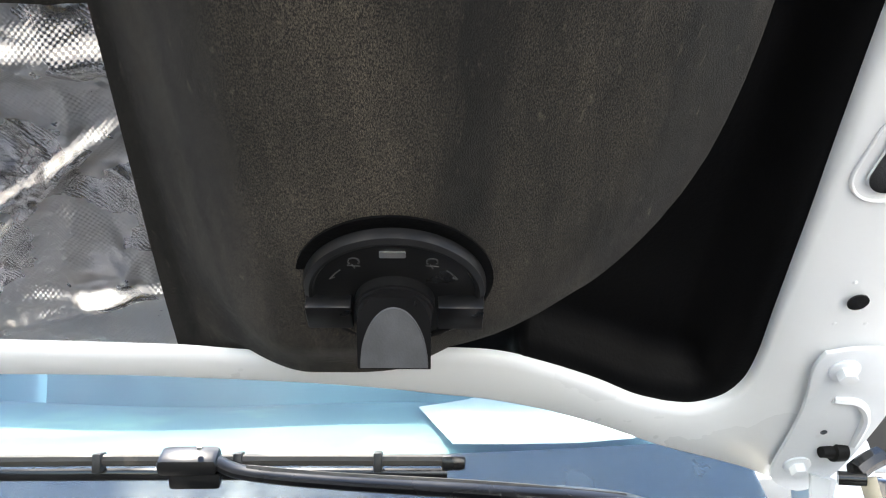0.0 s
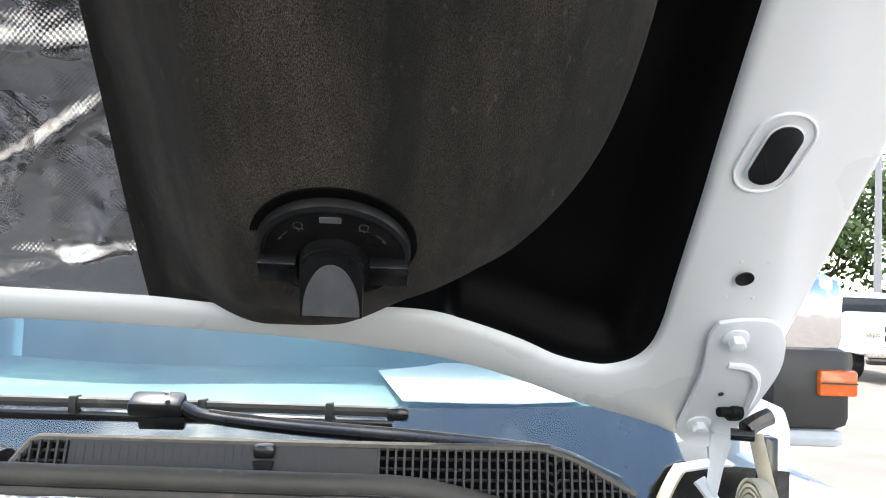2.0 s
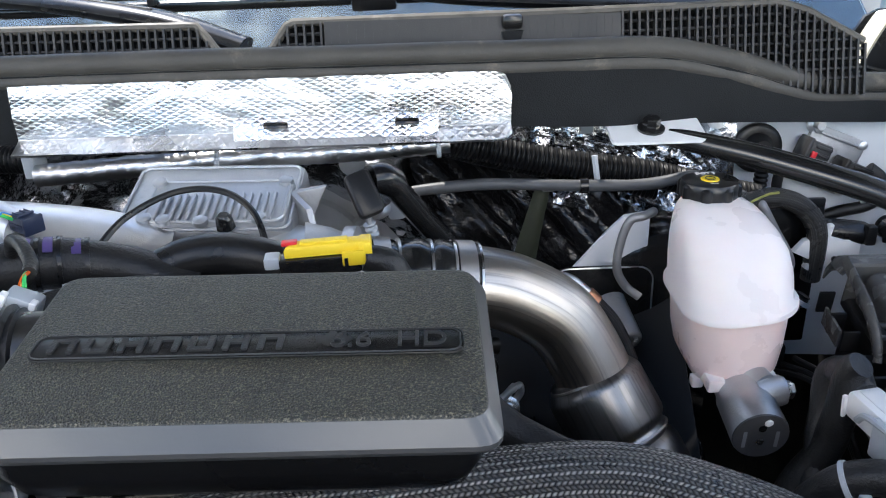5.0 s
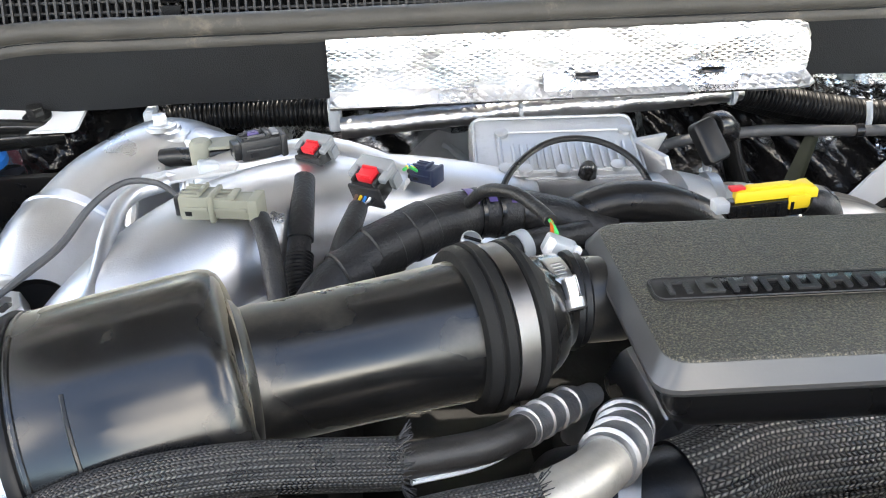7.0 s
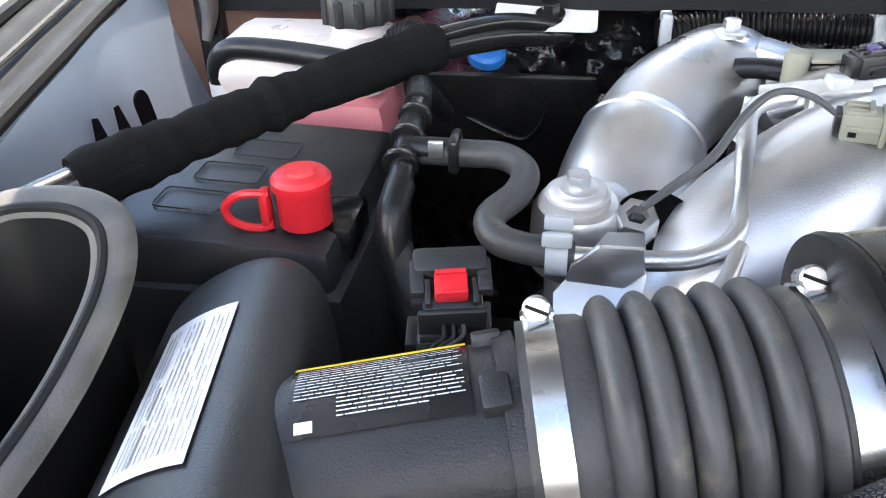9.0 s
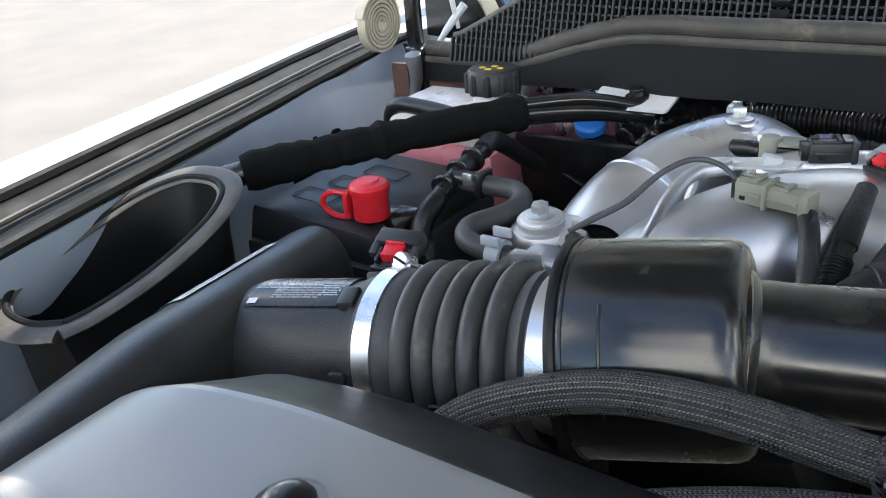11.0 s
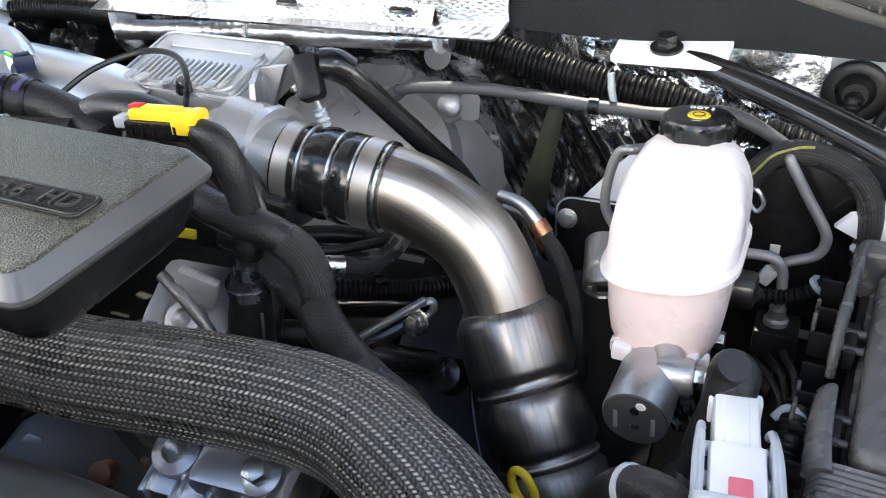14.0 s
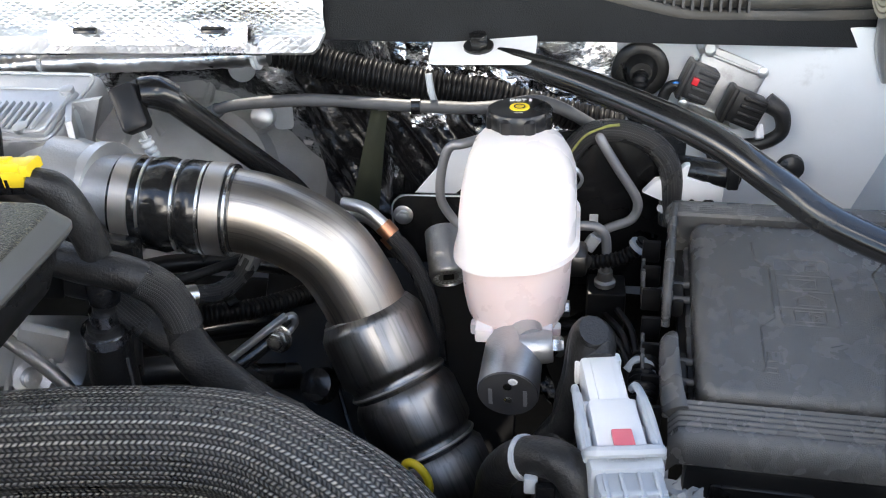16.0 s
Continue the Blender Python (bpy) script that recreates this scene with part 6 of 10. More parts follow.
def refrigerant_lines():
    a = thing("braided_line", "slim hose in frayed black braid with metal ferrule", "hose", (-0.1, 0.1, 1.2), "refrigerant lines")
    pts = [(-0.335, 0.06, 1.165), (-0.30, 0.085, 1.20), (-0.24, 0.105, 1.222), (-0.18, 0.112, 1.228), (-0.108, 0.117, 1.221)]
    part("sleeve", tube(pts, 0.0115, 20, 8), BRAIDOPEN, a, "open black braid over the hose")
    part("tube", tube([(-0.112, 0.117, 1.221), (-0.07, 0.135, 1.211), (-0.045, 0.158, 1.2015)], 0.0080, 16, 6), LINERUBBER, a, "scuffed rubber line")
    part("stripe", tube([(-0.104, 0.1122, 1.2140), (-0.072, 0.1287, 1.2050), (-0.048, 0.150, 1.1975)], 0.0013, 6, 6), WHITEPLASTIC, a, "white painted stripe")
    ferrule = part("ferrule", tube([(-0.050, 0.153, 1.2030), (-0.033, 0.172, 1.196), (-0.016, 0.188, 1.190)], 0.0088, 20, 4), DULLCAST, a, "crimped bright ferrule")
    for k in (0.1, 0.35, 0.6, 0.85):
        c = Vector((-0.050, 0.153, 1.2030)).lerp(Vector((-0.016, 0.188, 1.190)), k) + Vector((0.0, 0.0015, -0.0005))
        part("bead", lathe([(-0.0022, 0.0088), (-0.0014, 0.0102), (0.0014, 0.0102), (0.0022, 0.0088)], c, (0.034, 0.035, -0.013), 24), DULLCAST, ferrule)
    part("end_pipe", tube([(-0.018, 0.188, 1.190), (-0.004, 0.198, 1.186), (-0.004, 0.215, 1.165), (-0.006, 0.23, 1.13)], 0.0065, 12, 6), DULLCAST, a)
    b = thing("braided_line", "thicker hose in black braid with pale aluminium end", "hose", (-0.05, 0.08, 1.2), "refrigerant lines")
    part("sleeve", tube([(-0.24, 0.03, 1.19), (-0.17, 0.065, 1.202), (-0.11, 0.085, 1.209), (-0.052, 0.095, 1.211)], 0.0145, 24, 8), BRAIDOPEN, b, "open black braid over the hose")
    part("tube", tube([(-0.056, 0.095, 1.211), (-0.03, 0.110, 1.209), (-0.012, 0.130, 1.2025)], 0.0122, 24, 6), PALEPIPE, b, "matt pale aluminium tube")
    ferrule = part("ferrule", tube([(-0.016, 0.126, 1.204), (0.0, 0.15, 1.197), (0.006, 0.17, 1.188)], 0.0134, 24, 4), DULLCAST, b, "crimped aluminium ferrule")
    for k in (0.12, 0.38, 0.64, 0.9):
        c = Vector((-0.016, 0.126, 1.204)).lerp(Vector((0.006, 0.17, 1.188)), k) + Vector((0.0025 * math.sin(3.1 * k), 0.0, 0.001 * math.sin(3.1 * k)))
        part("bead", lathe([(-0.0030, 0.0134), (-0.0018, 0.0152), (0.0018, 0.0152), (0.0030, 0.0134)], c, (0.022 + 0.012 * (0.5 - k), 0.044, -0.016), 28), DULLCAST, ferrule)
    for t, base in ((a, Vector((-0.108, 0.117, 1.221))), (b, Vector((-0.052, 0.095, 1.211)))):
        bm = bmesh.new()
        for i in range(70):
            th = 2 * math.pi * i / 70
            o = base + Vector((-0.003, math.cos(th), math.sin(th))) * 0.0118
            k = random.uniform(0.3, 1.0)
            tube([o, o + Vector((0.0065 * k, 0.0035 * random.uniform(-1, 1) + 0.002 * math.cos(th), 0.003 * math.sin(th) + 0.0025 * random.uniform(-1, 1)))], 0.00028, 3, 1, bm=bm)
        part("frayed_end", bm, TAPE, t, kind="stuff")


refrigerant_lines()


# ---- brake reservoir and master cylinder ----
def brake():
    r = thing("brake_reservoir", "milky brake fluid reservoir with black screw cap", "reservoir", (0.465, 0.46, 1.05))

    def shell(rows, name, material, label=""):
        bm = bmesh.new()
        rings = []
        for z, cx, cy, w, d, rr in rows:
            tilt = 0.11 * max(0.0, 1 - abs(z - 1.122) / 0.055)
            rings.append([bm.verts.new((cx + x, cy + y, z + tilt * x)) for x, y in rounded(w, d, min(rr, w * 0.49, d * 0.49), 7)])
        n = len(rings[0])
        for a, b in zip(rings, rings[1:]):
            for i in range(n):
                bm.faces.new((a[i], a[(i + 1) % n], b[(i + 1) % n], b[i]))
        bm.faces.new(rings[0][::-1])
        bm.faces.new(rings[-1])
        bmesh.ops.recalc_face_normals(bm, faces=bm.faces)
        return part(name, bm, material, r, label, sharp=50)
    shell([(1.052, 0.464, 0.462, 0.050, 0.060, 0.02), (1.057, 0.464, 0.465, 0.066, 0.085, 0.028), (1.067, 0.464, 0.467, 0.076, 0.098, 0.034), (1.085, 0.464, 0.470, 0.081, 0.108, 0.036), (1.12, 0.464, 0.473, 0.084, 0.114, 0.036)], "lower_shell", MILKYPINK, "pinkish translucent lower half")
    shell([(1.119, 0.464, 0.473, 0.088, 0.118, 0.036), (1.120, 0.464, 0.473, 0.094, 0.124, 0.038), (1.124, 0.464, 0.474, 0.094, 0.124, 0.038), (1.1265, 0.464, 0.475, 0.088, 0.117, 0.036), (1.145, 0.464, 0.481, 0.0875, 0.112, 0.034),
           (1.159, 0.464, 0.488, 0.085, 0.106, 0.034), (1.170, 0.463, 0.496, 0.079, 0.094, 0.033), (1.178, 0.462, 0.507, 0.069, 0.078, 0.030), (1.182, 0.461, 0.518, 0.056, 0.062, 0.027), (1.184, 0.461, 0.530, 0.046, 0.046, 0.022)], "upper_shell", MILKY, "milky white upper half")
    for dx in (-0.030, -0.010, 0.012, 0.030):
        part("foot_tab", box((0.464 + dx, 0.432 + 0.3 * abs(dx), 1.052), (0.010, 0.010, 0.010), 0.002), MILKY, r)
    cap = part("cap", lathe([(0, 0.0), (0.0, 0.0235)] + [(0.003, 0.0255), (0.014, 0.0255), (0.0165, 0.0240), (0.017, 0.021), (0.0165, 0.0)], (0.461, 0.536, 1.180), (0, 0.03, 1), 40), GLOSSY, r, "black ribbed screw cap")
    for i in range(8):
        th = 2 * math.pi * (i + 0.5) / 8
        part("grip_lobe", lathe([(0.001, 0.006), (0.0135, 0.006), (0.0155, 0.004), (0.0158, 0)], (0.461 + 0.0215 * math.cos(th), 0.536 + 0.0215 * math.sin(th), 1.180), (0, 0, 1), 12), GLOSSY, cap)
    part("symbol", lathe([(0, 0), (0, 0.0082), (0.0008, 0.0078), (0.0008, 0)], (0.461, 0.536, 1.1968), (0, 0, 1), 24), YELLOW, cap, "yellow brake symbol")
    part("symbol_ring", lathe([(0, 0.0045), (0.0013, 0.0045), (0.0013, 0.0038), (0, 0.0038)], (0.461, 0.536, 1.1968), (0, 0, 1), 24), PLASTIC, cap)
    lettering("lettering", "DOT 3", 0.0062, pose(0.461, 0.5505, 1.1972), INKWHITE, cap, 0.0003)
    part("book_mark", prism(rounded(0.007, 0.003, 0.0006, 2), 0.0006, pose(0.461, 0.5235, 1.1966)), INKWHITE, cap)

    m = thing("master_cylinder", "cast aluminium brake master cylinder", "cylinder", (0.465, 0.46, 1.0))
    ax = Vector((-0.03, -1, -0.12)).normalized()
    body = part("body", lathe([(0, 0.022), (0.06, 0.022), (0.062, 0.0195), (0.100, 0.0200), (0.108, 0.0220), (0.150, 0.0224), (0.1515, 0.0220), (0.1515, 0)], (0.468, 0.522, 1.064), ax, 40), CASTMATT, m)
    face = (0.468, 0.522, 1.064)
    part("end_cap", lathe([(0.1515, 0), (0.1515, 0.0220), (0.1528, 0.0215), (0.1528, 0)], face, ax, 40), DARKGREY, body, "dark grey stamped end face")
    fm = basis(ax, Vector(face) + ax * 0.1529, (0, 0, 1))
    part("end_hole", lathe([(0, 0), (0, 0.0032), (0.0004, 0.0032), (0.0004, 0)], fm @ Vector((0.0, 0.008, 0)), ax, 12), BLACKPAINT, body)
    part("end_dimple", lathe([(0, 0), (0, 0.0034), (0.0012, 0.0018), (0.0012, 0)], fm @ Vector((0.0, -0.006, 0)), ax, 12), CHROME, body)
    part("paint_dab", lathe([(0, 0), (0, 0.0035), (0.0008, 0.0025), (0.0008, 0)], fm @ Vector((0.004, 0.0135, 0)), ax, 10), WHITEPLASTIC, body, "dab of white paint")
    for k in (-1, 1):
        part("stamp_bar", prism(rounded(0.0028, 0.016, 0.0005, 1), 0.0003, fm @ Matrix.Translation((k * 0.0125, -0.003, 0))), INK, body)
    part("side_port", lathe([(0, 0.0135), (0.020, 0.0125), (0.024, 0.0115), (0.025, 0)], (0.470, 0.408, 1.060), (1, 0.03, 0.05), 28), CASTMATT, m)
    part("port_boss", tube([(0.462, 0.45, 1.058), (0.470, 0.43, 1.066), (0.478, 0.408, 1.066)], [0.014, 0.013, 0.011], 16, 5), CASTMATT, m)
    part("port_nut", lathe([(0, 0.0078), (0.006, 0.0078), (0.008, 0.006), (0.008, 0)], (0.494, 0.409, 1.0610), (1, 0.03, 0.05), 6), CHROME, m, "bright hex port plug")
    part("rear_boss", lathe([(0, 0.012), (0.026, 0.011), (0.028, 0)], (0.470, 0.470, 1.050), (1, 0, 0.05), 20), CASTMATT, m)
    part("rear_nut", lathe([(0, 0.0068), (0.008, 0.0068), (0.009, 0)], (0.497, 0.470, 1.052), (1, 0, 0.05), 6), CHROME, m)
    for dx in (-0.022, 0.022):
        part("saddle", box((0.464 + dx, 0.43, 1.062), (0.014, 0.03, 0.012), 0.002), MILKY, m)
    part("web", box((0.464, 0.445, 1.058), (0.04, 0.05, 0.014), 0.004), DULLCAST, m)

    b = thing("brake_booster", "black round brake booster with steel mounting plate", "booster", (0.46, 0.62, 1.03))
    part("drum", lathe([(-0.06, 0.05), (-0.05, 0.085), (0.0, 0.095), (0.015, 0.093), (0.022, 0.08), (0.026, 0.05), (0.03, 0)], (0.455, 0.625, 1.02), (0, -1, 0), 56), BLACKPAINT, b)
    part("mount_plate", prism([(-0.052, -0.006), (0.03, -0.006), (0.03, 0.062), (0.004, 0.058), (-0.012, 0.042)], 0.004, pose(0.401, 0.610, 1.077, 90, 0, 0), 0.001), PRIMER, b, "pale painted steel bracket")
    part("back_plate", prism(rounded(0.10, 0.11, 0.016), 0.006, pose(0.386, 0.604, 1.028, 90, 0, 0), 0.002), BLACKPAINT, b, "black bracket plate with a pale edge")
    q = [Vector((0.386 + x, 0.5975, 1.028 + y)) for x, y in rounded(0.101, 0.111, 0.016)]
    part("plate_edge", tube(q + q[:1], 0.0009, 6, 1), ZINC, b)
    bolt("bolt", (0.346, 0.598, 1.062), (0, -1, 0.1), 0.006, b, ZINC)
    can = part("solenoid", lathe([(0, 0.0175), (0.046, 0.0175), (0.048, 0.0165), (0.049, 0.0145), (0.047, 0.0135), (0.047, 0)], (0.387, 0.578, 1.055), (0.2, -0.82, -0.45), 32), DULLCAST, b, "bare metal solenoid can")
    cm = basis((0.2, -0.82, -0.45), Vector((0.387, 0.578, 1.055)) + Vector((0.2, -0.82, -0.45)).normalized() * 0.0472, (0, 0, 1))
    for i in range(18):
        th = 2 * math.pi * i / 18
        part("crimp", box((0, 0, 0), (0.0018, 0.0038, 0.0012), 0.0003), ZINC, can).matrix_basis = cm @ Matrix.Rotation(th, 4, "Z") @ Matrix.Translation((0, 0.0112, 0))
    part("label_patch", box((0, 0, 0), (0.010, 0.010, 0.0006), 0.0002), BLACKPAINT, can).matrix_basis = cm
    for pts in ([(0.425, 0.575, 1.152), (0.4117, 0.56, 1.1538), (0.3995, 0.56, 1.1499), (0.3921, 0.56, 1.1295), (0.3897, 0.56, 1.1018), (0.3989, 0.56, 1.0821), (0.412, 0.555, 1.072)],
                [(0.5255, 0.575, 1.158), (0.527, 0.57, 1.1538), (0.5424, 0.57, 1.128), (0.558, 0.57, 1.103), (0.5605, 0.57, 1.090), (0.5545, 0.57, 1.0785), (0.536, 0.57, 1.0696), (0.5217, 0.57, 1.0573)],
                [(0.492, 0.552, 1.081), (0.5086, 0.55, 1.083), (0.5254, 0.55, 1.0825), (0.5335, 0.55, 1.0740), (0.5355, 0.55, 1.0597), (0.536, 0.55, 1.0437), (0.5355, 0.55, 1.0257)]):
        part("brake_line", tube(pts, 0.0042, 12, 8), POLE, b, "bare grey steel brake line")
    part("line_clip", box((0.5225, 0.566, 1.0565), (0.012, 0.006, 0.016), 0.002, (0, 30, 0)), GREYPLASTIC, b)
    part("line_collar", lathe([(0, 0.0095), (0.004, 0.0095), (0.006, 0.007), (0.014, 0.0065), (0.014, 0.0042)], (0.5355, 0.55, 1.024), (0, 0, 1), 20), DULLCAST, b, "collar at the foot of the line")
    block = part("modulator", box((0.537, 0.552, 1.002), (0.034, 0.034, 0.042), 0.003), CAPBLACK, b, "black valve block")
    for dx, dz in ((-0.010, -0.010), (0.008, -0.014)):
        part("block_boss", lathe([(0, 0.006), (0.010, 0.005), (0.011, 0)], (0.537 + dx, 0.536, 1.002 + dz), (0, -1, 0), 12), GLOSSY, block)
    part("link_arm", box((0.515, 0.52, 0.998), (0.05, 0.012, 0.006), 0.002, (0, 8, 10)), GLOSSY, b)
    part("valve_body", box((0.505, 0.53, 1.062), (0.028, 0.03, 0.022), 0.005), GREYSTEEL, b)
    part("hose_stub", tube([(0.520, 0.545, 1.049), (0.5292, 0.545, 1.0503), (0.5483, 0.545, 1.0552), (0.562, 0.545, 1.0653), (0.5668, 0.545, 1.0730)], 0.0068, 14, 8, wave=(0.0014, 0.0042)), CONDUIT, b, "black corrugated stub hose")
    part("hose_clip", lathe([(-0.002, 0.0078), (-0.002, 0.0102), (0.002, 0.0102), (0.002, 0.0078)], (0.5635, 0.545, 1.0672), (0.5, 0.0, 0.8), 18), GREYPLASTIC, b)
    part("clear_elbow", tube([(0.500, 0.538, 1.062), (0.510, 0.540, 1.056), (0.519, 0.543, 1.050)], [0.007, 0.0085, 0.007], 12, 5), GREYSTEEL, b)
    part("dark_panel", box((0.545, 0.600, 1.07), (0.11, 0.006, 0.16), 0.003), GLOSSY, b)
    part("label_plate", box((0.5245, 0.5965, 1.062), (0.008, 0.0012, 0.014), 0.0004), INKWHITE, b, "pale sticker on the black panel")
    part("vacuum_hose", tube([(0.496, 0.578, 1.128), (0.5039, 0.58, 1.141), (0.5176, 0.58, 1.1555), (0.5385, 0.58, 1.1595), (0.5622, 0.58, 1.1525), (0.5797, 0.58, 1.1372), (0.5878, 0.58, 1.115), (0.59, 0.585, 1.07)], 0.0098, 16, 8), BRAIDFINE, b, "braided vacuum hose")
    part("hose_stripe", tube([(0.5005, 0.5715, 1.140), (0.513, 0.5718, 1.1575), (0.530, 0.573, 1.1655), (0.541, 0.574, 1.1668)], 0.0022, 6, 6, flat=0.5), mat("faded_yellow_green", (0.36, 0.36, 0.10), 0.6, var=0.3, scale=200, bump=0.1), b, "faded yellow green stripe")
    part("spring_clip", tube([(0.498, 0.569, 1.128), (0.506, 0.566, 1.130), (0.512, 0.566, 1.120), (0.508, 0.566, 1.112), (0.502, 0.566, 1.118), (0.500, 0.568, 1.126)], 0.0018, 6, 5), ZINC, b, "wire spring clip")


brake()


def fuse_box():
    f = thing("fuse_box", "large black plastic fuse box with moulded lid", "fuse box", (0.67, 0.43, 1.0))
    m = pose(0.687, 0.413, 1.1052, 9.1, 0, -3)

    def put(name, bm, material, parent=None, label="", sharp=38):
        bm.transform(m)
        return part(name, bm, material, parent or f, label, sharp=sharp)
    put("base", box((0.0, 0.0, -0.085), (0.185, 0.215, 0.10), 0.010), CAPBLACK)
    # rim is black rather than lid grey, to paint the trough's shade
    put("rim", prism(rounded(0.212, 0.205, 0.010), 0.010, pose(0.002, 0.0, -0.044), 0.003), CAPBLACK)
    lid = put("lid", prism(rounded(0.196, 0.176, 0.013), 0.032, pose(0.002, 0, -0.032), 0.009, seg=4), FUSE)
    put("lid_lip", prism(rounded(0.202, 0.184, 0.014), 0.004, pose(0.002, 0, -0.030), 0.0015), FUSE, lid)

    def ledge(a, b, y0, sgn, z0):
        """A rounded shelf with fine grooves along it."""
        x = -0.114 + 0.222 * a
        groove = 0.0011 * (0.5 - 0.5 * math.cos(b * 2 * math.pi * 8)) if b < 0.62 else 0.0
        th = radians(95 * max(0, b - 0.62) / 0.38)
        y = y0 + sgn * (0.018 * min(b, 0.62) / 0.62 + 0.012 * math.sin(th))
        z = z0 - 0.004 * min(b, 0.62) / 0.62 - 0.020 * (1 - math.cos(th)) - groove
        end = 0.010 * (1 - math.sqrt(max(0, 1 - max(0, (0.04 - a) / 0.04) ** 2)))
        return Vector((x, y, z - end))
    put("front_ledge", sheet(lambda a, b: ledge(a, b, -0.0935, -1, -0.001), 40, 66, 0.003), FUSE, None, "grooved front ledge", 50)
    put("rear_ledge", sheet(lambda a, b: ledge(a, b, 0.0895, 1, 0.004), 40, 66, 0.003), FUSE, None, "grooved rear ledge", 50)
    put("ledge_wall", box((0, 0.0905, -0.017), (0.212, 0.003, 0.040), 0.001), FUSE)
    put("ledge_wall", box((0, -0.0945, -0.020), (0.212, 0.003, 0.034), 0.001), FUSE)
    put("front_skirt", box((0.0, -0.118, -0.060), (0.205, 0.010, 0.060), 0.004), CAPBLACK)
    for x in (-0.055, 0.03):
        put("skirt_window", box((x, -0.1235, -0.058), (0.062, 0.004, 0.028), 0.003), GLOSSY)
    for x in (-0.052, 0.0, 0.058):
        put("lid_catch", box((x, -0.0895, -0.020), (0.014, 0.006, 0.006), 0.001), CAPBLACK)
    # rails, hooks and ladder of tabs along the side of the lid
    put("side_rail", tube([(-0.108, 0.098, 0.001), (-0.110, 0.07, 0.000), (-0.112, 0.035, -0.004), (-0.113, 0.010, -0.014), (-0.113, -0.002, -0.030)], [0.0034, 0.0036, 0.0040, 0.0038, 0.003], 12, 6, flat=1.9), FUSE)
    put("side_rail", tube([(-0.113, -0.030, -0.022), (-0.113, -0.036, -0.008), (-0.113, -0.060, -0.006), (-0.112, -0.085, -0.004), (-0.110, -0.10, -0.006)], [0.003, 0.0038, 0.0042, 0.0046, 0.0050], 12, 6, flat=1.9), FUSE)
    for y in (0.028, 0.012, -0.048, -0.066):
        put("hinge_pin", lathe([(-0.008, 0.0026), (0.006, 0.0026), (0.007, 0)], (-0.103, y, -0.016), (1, 0, 0), 10), CAPMARK)
    for y in (0.022, -0.056):
        put("hook", box((-0.105, y, -0.022), (0.008, 0.030, 0.016), 0.002), CAPBLACK)
    for k in range(7):
        y = 0.085 - 0.028 * k
        put("side_tab", box((-0.123, y, -0.034 - 0.002 * (k % 2)), (0.014, 0.003, 0.022), 0.001), CAPBLACK)
    for y in (0.052, -0.030):
        put("side_strap", box((-0.129, y, -0.036), (0.003, 0.034, 0.018), 0.001), FUSE)
    bm = bmesh.new()

    def scribe(pts, closed=True, r=0.0005):
        q = [m @ Vector((x, y, 0.0)) for x, y in pts]
        for a, b in (zip(q, q[1:] + q[:1]) if closed else zip(q, q[1:])):
            tube([a, b], r, 4, 1, bm=bm)
    px, py = -0.021, 0.012
    scribe([(px + x, py + y) for x, y in rounded(0.037, 0.067, 0.004, 3)])
    for cy in (-0.017, 0.000, 0.016):
        scribe([(px - 0.0185, py + cy), (px + 0.0185, py + cy)], False)
    at = lambda pts: [(px + x, py + y) for x, y in pts]
    scribe(at([(-0.010, -0.030), (0.010, -0.030), (0.010, -0.020), (-0.010, -0.020)]))
    scribe(at([(0.0, -0.030), (0.0, -0.020)]), False)
    scribe(at([(0.003, -0.027), (0.007, -0.025), (0.003, -0.023)]))
    scribe(at([(-0.006, -0.014), (0.008, -0.014), (0.008, -0.008), (0.011, -0.008), (0.001, -0.003), (-0.009, -0.008), (-0.006, -0.008)]))
    scribe(at([(-0.010, 0.003), (0.008, 0.003), (0.008, 0.012), (-0.010, 0.012)]))
    scribe(at([(-0.004, 0.005), (0.003, 0.010)]), False)
    scribe(at([(-0.010, 0.020), (-0.002, 0.030)]), False)
    scribe(at([(-0.010, 0.030), (-0.002, 0.020)]), False)
    scribe(at([(0.002, 0.021), (0.012, 0.022), (0.010, 0.028), (0.003, 0.027)]))
    part("moulded_pictogram", bm, FUSE, lid, "moulded picture panel")
    for cx in (-0.048, 0.032):
        bm = bmesh.new()
        scribe([(cx - 0.004, -0.056), (cx + 0.005, -0.056), (cx + 0.005, -0.048), (cx - 0.004, -0.048)])
        scribe([(cx - 0.006, -0.062), (cx + 0.001, -0.062), (cx + 0.001, -0.066), (cx - 0.009, -0.066)])
        part("moulded_mark", bm, FUSE, lid)
    for pts in ([(-0.053, 0.062), (-0.052, 0.043), (-0.043, 0.036), (-0.044, -0.016), (-0.054, -0.026), (-0.054, -0.066)], [(0.034, 0.074), (0.034, 0.046), (0.026, 0.034), (0.030, -0.022), (0.040, -0.034), (0.044, -0.074)]):
        bm = bmesh.new()
        scribe(pts, False, 0.0008)
        part("lid_crease", bm, FUSE, lid, "moulded crease")
    for pts in ([(-0.073, -0.014), (-0.0715, -0.036)], [(-0.074, 0.058), (-0.070, 0.062)], [(-0.012, -0.040), (-0.004, -0.037)], [(-0.085, 0.0), (-0.083, 0.012)]):
        bm = bmesh.new()
        scribe(pts, False, 0.00035)
        part("scratch", bm, CAPMARK, lid, "pale scratch")
    c = thing("lever_connector", "white and grey lever connector with pink lock tab", "connector", (0.53, 0.28, 1.03))
    M = pose(0.536, 0.272, 1.091, -91, 0, 8) @ Matrix.Diagonal((0.98, 1.0, 1.18, 1))
    P = lambda ctr, size, bev: box(ctr, size, bev)

